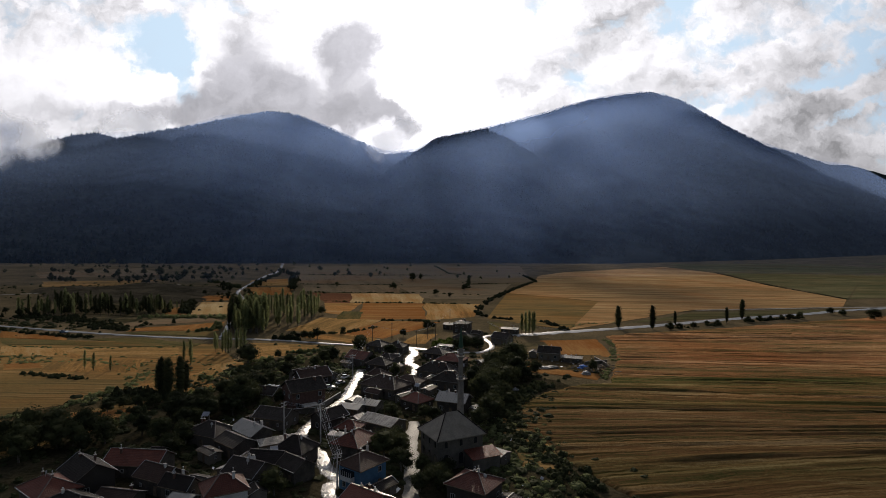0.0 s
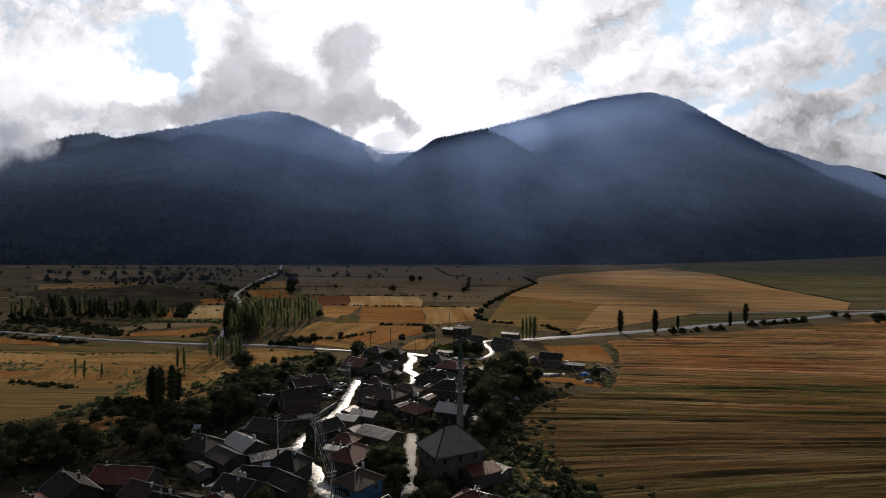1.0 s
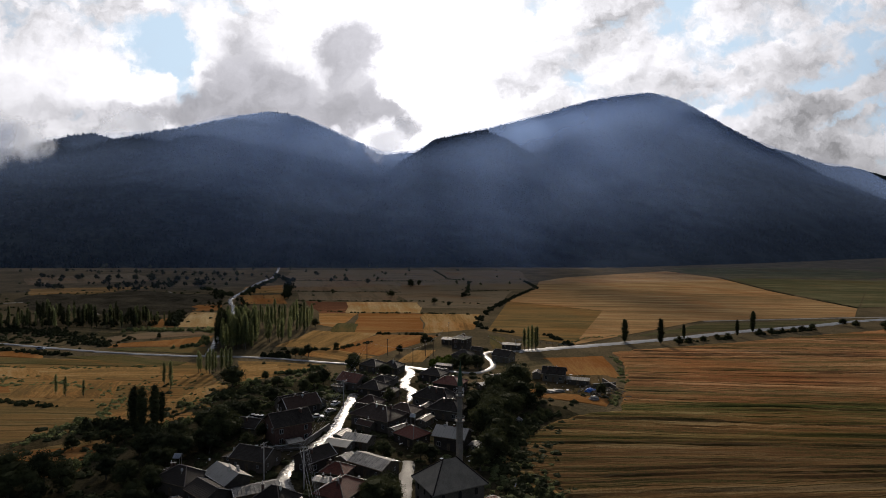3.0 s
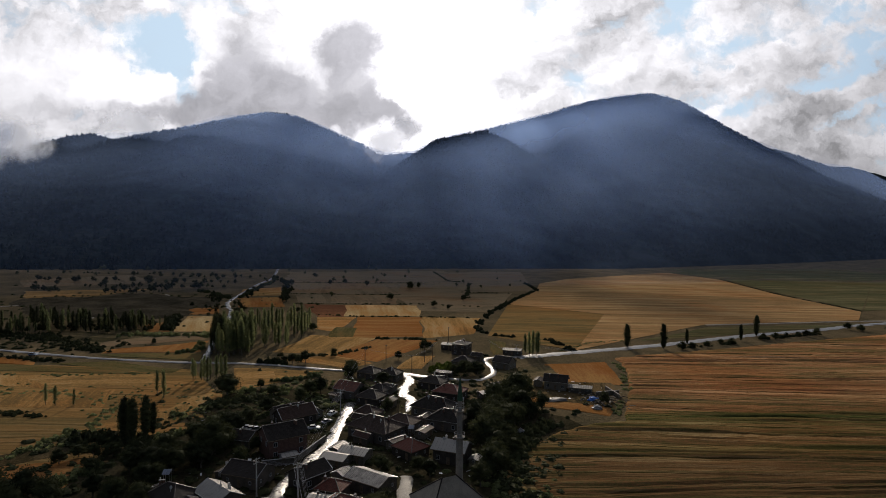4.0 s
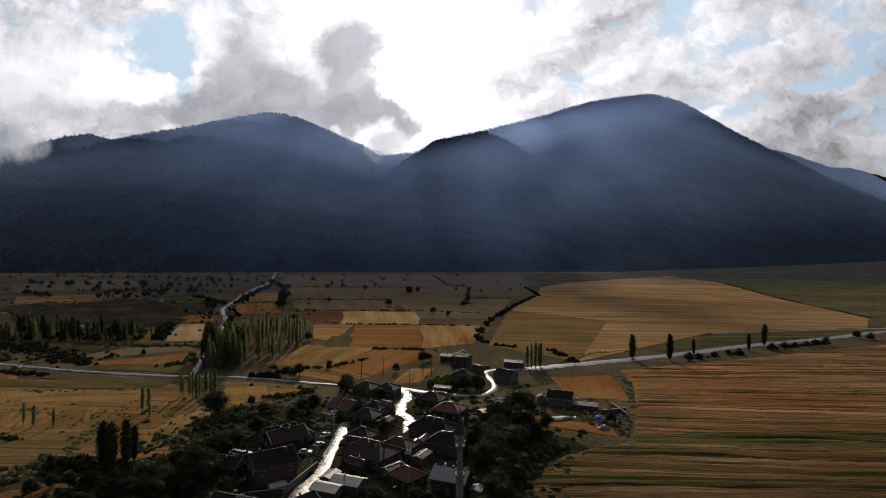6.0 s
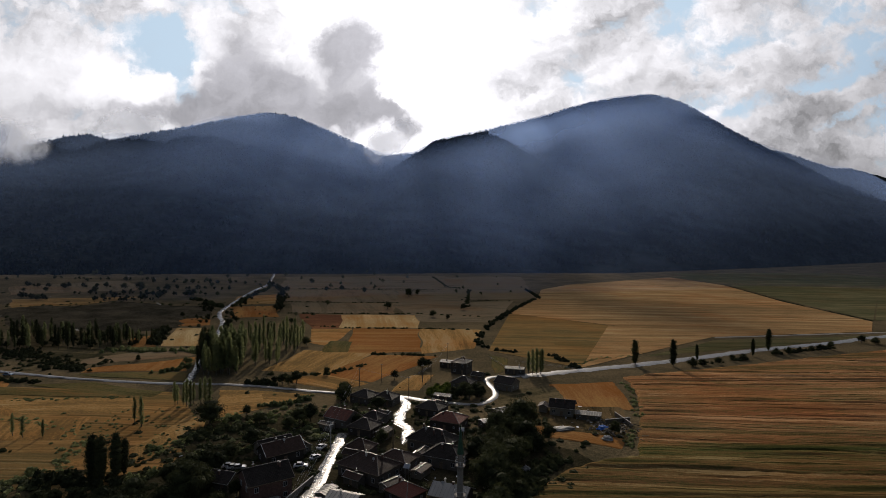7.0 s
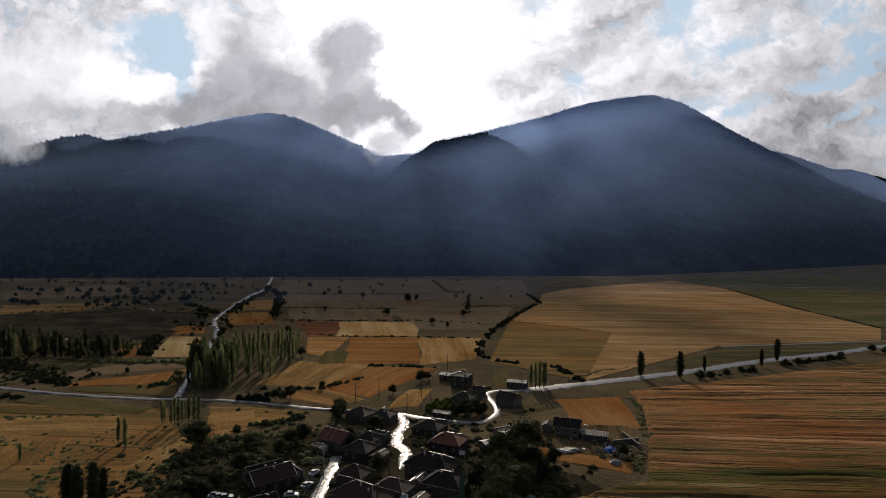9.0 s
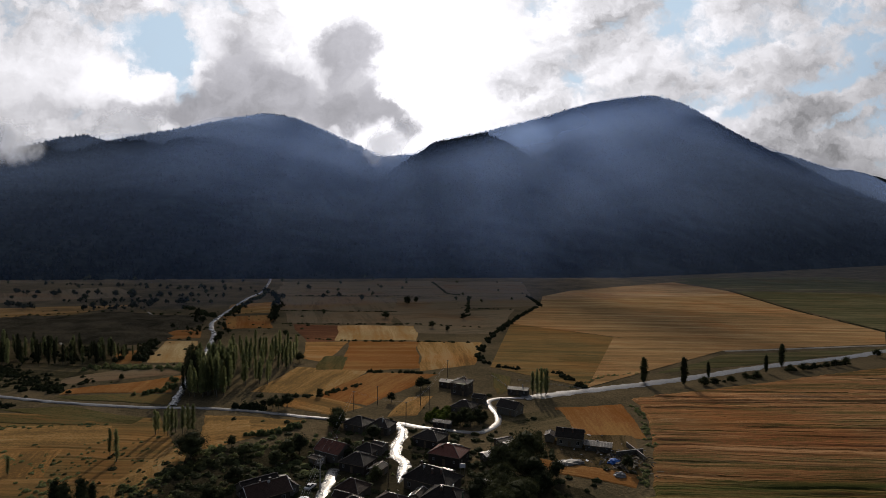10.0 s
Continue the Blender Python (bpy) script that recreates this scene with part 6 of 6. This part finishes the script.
hedge([(-233, 302), (-210, 294), (-193, 290), (-175, 289)], 4, 1.6, 'dark')
hedge([(-256, 349), (-221, 343), (-173, 310)], 12, 1.6, 'dark')

hedge([(-130, 168), (-122, 178), (-112, 190)], 6, 0.9, 'green')
hedge([(-159, 217), (-142, 214)], 3, 1.2, 'dark')
hedge([(-181, 234), (-162, 237), (-149, 242)], 3, 0.6, 'green')
hedge([(-205, 265), (-165, 264), (-125, 272)], 3, 0.5, 'green')
hedge([(-112, 156), (-99, 157), (-94, 177)], 4, 0.9, 'green')
hedge([(-152, 243), (-116, 225)], 3, 0.6, 'green')
hedge([(-117, 227), (-110, 198)], 6, 0.8, 'green')
hedge([(-93, 206), (-88, 219), (-80, 234)], 5, 0.8, 'green')
hedge([(62, 342), (86, 368), (105, 377)], 3, 0.5, 'green')

# rough weeds and shrubs in the gardens round the village and on the bank east of the mosque
for leaf, spots in (("dark", [(-75, 150, 45, 45, 500), (-60, 215, 40, 35, 380), (20, 200, 16, 55, 380), (10, 130, 30, 30, 120), (-90, 185, 30, 24, 130), (-30, 180, 45, 70, 420), (0, 250, 45, 40, 260)]),
                    ("green", [(-85, 235, 30, 25, 120), (18, 150, 12, 40, 220), (-45, 245, 30, 25, 160), (-180, 242, 14, 8, 60), (-118, 235, 12, 22, 60)]), ("dark ", [(-240, 322, 60, 25, 230), (-258, 480, 110, 80, 520)])):
    gen = random.Random(len(leaf))
    verts, faces = [], []
    for cx, cy, rx, ry, n in spots:
        for _ in range(n):
            x, y = cx + gen.gauss(0, rx / 2), cy + gen.gauss(0, ry / 2)
            k = gen.uniform(0.25, 0.6) if x < -75 and leaf == "green" else gen.uniform(0.4, 1.2)
            if on_road(x, y, 0.5):
                continue
            tuft(verts, faces, x, y, level(x, y) - 0.15, 1.1 * k * gen.uniform(0.9, 1.8), 1.1 * k, gen, 14)
    leafy("scrub", verts, faces, leaf.strip(), "low weeds and shrubs in the village gardens", "shrubs")

# scattered trees on the far plain to the west
far_spots = [(tree_gen.uniform(-520, -190), tree_gen.uniform(600, 860), tree_gen.uniform(4, 8)) for _ in range(26)]
far_spots += [(tree_gen.uniform(-180, 90), tree_gen.uniform(640, 980), tree_gen.uniform(3.5, 6.5)) for _ in range(26)]
far_trees(far_spots, "scattered dark trees on the far stubble plain")


# ---- poles, wires, cars and yard things ----
def utility_pole(x, y, h, turn, crossarms):
    """A concrete or timber pole; returns the world places where its wires hang."""
    z = level(x, y)
    p = new("utility_pole")
    p.matrix_basis = pose(x, y, z, 0, 0, turn)
    tagged(p, "grey utility pole with insulators" if crossarms else "thin timber utility pole beside the road", "pole", "utility poles")
    bm = bmesh.new()
    rod(bm, (0, 0, -0.4), (0, 0, h), 0.2, 0.13, 8)
    part("post", bm, CONCRETE if crossarms else WOOD, p)
    ends = []
    for k, (zz, w) in enumerate(((h - 0.35, 1.1), (h - 1.2, 0.9)) if crossarms else ((h - 0.3, 0.5),)):
        bm = bmesh.new()
        box(bm, -w, w, -0.06, 0.06, zz - 0.06, zz + 0.06)
        arm = part("crossarm", bm, CONCRETE if crossarms else WOOD, p)
        for s in (-0.92, -0.4, 0.4, 0.92):
            bm = bmesh.new()
            rod(bm, (s * w, 0, zz + 0.061), (s * w, 0, zz + 0.3), 0.07, 0.05, 6)
            part("insulator", bm, FRAME, arm)
            ends.append(p.matrix_basis @ Vector((s * w, 0, zz + 0.3)))
    return ends


def wire(a, b, sag):
    bm = bmesh.new()
    n = 12
    across = (b - a).cross(Vector((0, 0, 1))).normalized() * 0.016
    rings = []
    for i in range(n + 1):
        q = a.lerp(b, i / n) - Vector((0, 0, 4 * sag * (i / n) * (1 - i / n)))
        rings.append([bm.verts.new(q + d) for d in (across, Vector((0, 0, 0.016)), -across, Vector((0, 0, -0.016)))])
    for q, r in zip(rings, rings[1:]):
        for k in range(4):
            bm.faces.new((q[k], q[(k + 1) % 4], r[(k + 1) % 4], r[k]))
    ob = mesh_object("power_cable", bm, TRIM)
    return tagged(ob, "thin metal power cable between utility poles", "cable", "power cables")


CAR_PAINT = {"white": material("white_car_paint", (0.6, 0.6, 0.6), (0.7, 0.7, 0.7), 1, 0.25, 0, coat=0.5), "silver": material("silver_car_paint", (0.35, 0.36, 0.37), (0.45, 0.46, 0.47), 1, 0.25, 0, metal=0.6, coat=0.5),
             "blue": material("blue_car_paint", (0.1, 0.16, 0.24), (0.14, 0.2, 0.3), 1, 0.25, 0, coat=0.5)}
TYRE = material("black_rubber", (0.015, 0.015, 0.015), (0.03, 0.03, 0.03), 2, 0.8, 0)


def parked_car(x, y, turn, paint):
    c = new("parked_car")
    c.matrix_basis = pose(x, y, level(x, y) + 0.12, 0, 0, turn)
    tagged(c, f"{paint} small car parked beside the road", "car", "parked cars")
    bm = bmesh.new()
    side = [(-2.05, 0.35), (-2.1, 0.75), (-1.95, 0.92), (-1.1, 0.98), (0.75, 0.98), (1.75, 0.86), (2.05, 0.66), (2.08, 0.35)]
    loops = [[bm.verts.new((px, s * 0.84, pz)) for px, pz in side] for s in (-1, 1)]
    bm.faces.new(loops[0])
    bm.faces.new(loops[1][::-1])
    for i in range(len(side)):
        j = (i + 1) % len(side)
        bm.faces.new((loops[0][j], loops[0][i], loops[1][i], loops[1][j]))
    part("body", bm, CAR_PAINT[paint], c)
    bm = bmesh.new()
    low = [bm.verts.new(q) for q in ((-1.5, -0.74, 0.985), (0.85, -0.74, 0.985), (0.85, 0.74, 0.985), (-1.5, 0.74, 0.985))]
    top = [bm.verts.new(q) for q in ((-1.1, -0.62, 1.42), (0.15, -0.62, 1.44), (0.15, 0.62, 1.44), (-1.1, 0.62, 1.42))]
    for i in range(4):
        j = (i + 1) % 4
        bm.faces.new((low[i], low[j], top[j], top[i]))
    bm.faces.new(top)
    part("cabin_glass", bm, GLASS, c)
    bm = bmesh.new()
    box(bm, -1.12, 0.17, -0.64, 0.64, 1.445, 1.49)
    part("car_roof", bm, CAR_PAINT[paint], c)
    for wx in (-1.3, 1.25):
        for wy in (-0.78, 0.78):
            bm = bmesh.new()
            rod(bm, (wx, wy - 0.1, 0.2), (wx, wy + 0.1, 0.2), 0.32, 0.32, 14)
            part("wheel", bm, TYRE, c)


TARP = {"blue": material("blue_tarpaulin", (0.02, 0.1, 0.4), (0.05, 0.2, 0.6), 1, 0.4, 0.3), "white": material("white_plastic_sheet", (0.14, 0.14, 0.14), (0.26, 0.26, 0.26), 1, 0.35, 0.3),
        "grey": material("grey_plastic_sheet", (0.09, 0.088, 0.08), (0.17, 0.16, 0.15), 1, 0.4, 0.3)}


def tarp_heap(x, y, rx, ry, h, colour):
    bm = bmesh.new()
    bmesh.ops.create_icosphere(bm, subdivisions=4, radius=1.0)
    for v in bm.verts:
        k = 1 + 0.3 * noise.fractal(v.co * 1.8 + Vector((x, y, 0)), 1.0, 2.0, 4)
        v.co = Vector((v.co.x * rx * k, v.co.y * ry * k, max(-0.1, v.co.z) * h * k))
    ob = mesh_object("tarp_cover", bm, TARP[colour])
    ob.matrix_basis = pose(x, y, level(x, y) + 0.02, 0, 0, 15)
    return tagged(ob, f"creased {colour} plastic sheet over stored goods in the yard", "tarpaulin")


def garden_wall(a, b, h):
    d = Vector((b[0] - a[0], b[1] - a[1], 0))
    w = new("garden_wall")
    w.matrix_basis = pose(a[0], a[1], level(*a), 0, 0, math.degrees(math.atan2(d.y, d.x)))
    tagged(w, "low grey block garden wall with a coping", "wall")
    bm = bmesh.new()
    box(bm, 0, d.length, -0.12, 0.12, -0.4, h)
    part("wall", bm, WALL["stone"], w)
    bm = bmesh.new()
    box(bm, -0.05, d.length + 0.05, -0.18, 0.18, h + 0.001, h + 0.09)
    part("coping", bm, CONCRETE, w)


pole_a = utility_pole(-33.9, 154.6, 10.5, 25, True)
pole_b = utility_pole(-44.9, 159.0, 9.5, 60, True)
pole_c = utility_pole(-36.1, 220.3, 9.5, 10, True)
pole_d = utility_pole(-38.6, 297.3, 8, 20, False)
pole_e = utility_pole(-15.6, 283.7, 8, 20, False)
pole_f = utility_pole(-6.9, 308.3, 8, 20, False)
pole_g = utility_pole(0.9, 356.5, 9, 20, False)
pole_h = utility_pole(-16.8, 225.4, 8.5, 20, False)
pole_i = utility_pole(-10.8, 306.1, 8, 20, False)
pole_j = utility_pole(-29.6, 306.1, 8, 20, False)
parked_car(-62.5, 204.9, 10, 'white')
parked_car(-59.4, 204.0, 15, 'silver')
parked_car(-39.2, 221.7, 70, 'white')
parked_car(-39.3, 213.0, 60, 'silver')
parked_car(-42.1, 206.6, 5, 'white')
parked_car(-197.7, 298.6, -5, 'blue')
parked_car(-61.0, 204.3, 20, 'white')
tarp_heap(56.9, 247.7, 2.2, 1.5, 1.3, 'blue')
tarp_heap(55.8, 236.9, 2.0, 1.6, 1.3, 'white')
tarp_heap(41.6, 246.2, 5.6, 2.6, 1.0, 'grey')
# stands in for a small white sign at the field edge
tarp_heap(24.2, 208.5, 1.6, 1.4, 1.4, 'white')
garden_wall((-41.3, 179.3), (-36.4, 197.2), 1.6)
garden_wall((-49.3, 176.8), (-41.3, 179.3), 1.6)
garden_wall((59.5, 253.8), (69.7, 256.8), 1.6)
garden_wall((65.9, 263.7), (68.1, 250.8), 1.6)
pole_k = utility_pole(-24.2, 127.0, 8.2, 25, True)
for i in range(8):
    wire(pole_a[i], pole_k[i], 0.5)
for i in range(4):
    wire(pole_k[i], Vector((-20 + 0.6 * i, 84, 9.5)), 0.6)
    wire(pole_a[i], pole_c[i], 1.2)
    wire(pole_b[i], pole_a[i], 0.8)
for a, b in ((pole_d, pole_e), (pole_e, pole_f), (pole_f, pole_g), (pole_c, pole_d)):
    for i in (0, 3):
        wire(a[i], b[i], 0.8)


def water_tank(x, y, base, turn):
    """A white tank and panel on a stand."""
    t = new("water_tank")
    t.matrix_basis = pose(x, y, level(x, y), 0, 0, turn)
    tagged(t, "white water tank with a tilted panel on a metal stand", "tank")
    for sx in (-0.7, 0.7):
        for sy in (-0.5, 0.5):
            bm = bmesh.new()
            rod(bm, (sx, sy, -0.1), (sx, sy, base), 0.05, 0.05, 5)
            part("leg", bm, TRIM, t)
    bm = bmesh.new()
    rod(bm, (-0.9, 0.3, base + 0.55), (0.9, 0.3, base + 0.55), 0.32, 0.32, 14)
    part("tank", bm, TARP["white"], t)
    bm = bmesh.new()
    v = [bm.verts.new(q) for q in ((-0.9, -0.9, base + 0.02), (0.9, -0.9, base + 0.02), (0.9, 0.2, base + 0.9), (-0.9, 0.2, base + 0.9))]
    w = [bm.verts.new(q.co + Vector((0, 0.05, -0.07))) for q in v]
    bm.faces.new(v)
    bm.faces.new(w[::-1])
    for k in range(4):
        bm.faces.new((v[(k + 1) % 4], v[k], w[k], w[(k + 1) % 4]))
    part("panel", bm, TRIM, t)


water_tank(-10.5, 200.5, 3.5, -20)
water_tank(-42.2, 247.2, 3.2, 10)
water_tank(-41.1, 137.0, 4.5, 20)
water_tank(-44.3, 130.6, 4.5, 15)
water_tank(5.6, 233.1, 3.2, 0)
water_tank(-66.6, 159.7, 5, 0)

# boards, sheets and other yard clutter, too small to tell apart
gen = random.Random(21)
verts, faces = [], []
for _ in range(300):
    x, y = gen.gauss(-22, 24), gen.gauss(160, 36)
    if gen.random() < 0.12:
        x, y = gen.gauss(56, 8), gen.gauss(262, 6)
    if on_road(x, y) or (x > 22 and y < 235):
        continue
    m = pose(x, y, level(x, y) + 0.35, gen.uniform(-35, 35), gen.uniform(-35, 35), gen.uniform(0, 180))
    w, d, k = gen.uniform(0.15, 0.8), gen.uniform(0.1, 0.4), len(verts)
    for z in (0.0, 0.07):
        verts += [m @ Vector(q) for q in ((-w, -d, z), (w, -d, z), (w, d, z), (-w, d, z))]
    faces += [tuple(k + i for i in q) for q in ((0, 3, 2, 1), (4, 5, 6, 7), (0, 1, 5, 4), (1, 2, 6, 5), (2, 3, 7, 6), (3, 0, 4, 7))]
me = bpy.data.meshes.new("yard_clutter")
me.from_pydata(verts, [], faces)
me.materials.append(TRIM)
tagged(new("yard_clutter", me), "scattered sheet-metal scraps and boards in the yards", "clutter", kind="stuff")

# planks, poles and scrap heaped in the farm yard
gen = random.Random(44)
verts, faces = [], []
for _ in range(140):
    x, y = gen.gauss(61, 4), gen.gauss(247, 4.5)
    m = pose(x, y, level(x, y) + gen.uniform(0.1, 0.9), gen.uniform(-25, 25), gen.uniform(-25, 25), gen.uniform(0, 180))
    w, d, h, k = gen.uniform(0.3, 1.3), gen.uniform(0.05, 0.35), gen.uniform(0.05, 0.3), len(verts)
    for z in (0.0, h):
        verts += [m @ Vector(q) for q in ((-w, -d, z), (w, -d, z), (w, d, z), (-w, d, z))]
    faces += [tuple(k + i for i in q) for q in ((0, 3, 2, 1), (4, 5, 6, 7), (0, 1, 5, 4), (1, 2, 6, 5), (2, 3, 7, 6), (3, 0, 4, 7))]
me = bpy.data.meshes.new("timber_heap")
me.from_pydata(verts, [], faces)
me.materials.append(BARK)
tagged(new("timber_heap", me), "heaped dark planks and scrap timber in the farm yard", "timber", kind="stuff")


def rail_fence(points):
    """Posts with two rails between them."""
    f = new("rail_fence")
    x0, y0 = points[0]
    f.matrix_basis = pose(x0, y0, level(x0, y0))
    tagged(f, "pale wooden rail fence round a small plot", "fence")
    for (ax, ay), (bx, by) in zip(points, points[1:]):
        n = max(2, int(math.hypot(bx - ax, by - ay) / 3))
        tops = []
        for i in range(n + 1):
            x, y = ax + (bx - ax) * i / n, ay + (by - ay) * i / n
            tops.append(Vector((x - x0, y - y0, level(x, y) - level(x0, y0))))
        for q in tops[:-1]:
            bm = bmesh.new()
            rod(bm, q - Vector((0, 0, 0.2)), q + Vector((0, 0, 1.3)), 0.08, 0.07, 6)
            part("post", bm, WOOD, f)
        for p, q in zip(tops, tops[1:]):
            for z in (0.55, 1.1):
                bm = bmesh.new()
                rod(bm, p + Vector((0, 0.06, z)), q + Vector((0, 0.06, z)), 0.05, 0.05, 4)
                part("rail", bm, CONCRETE, f)


rail_fence([(24, 362), (30, 340), (35, 335)])
rail_fence([(37, 352), (62, 342), (70, 336)])
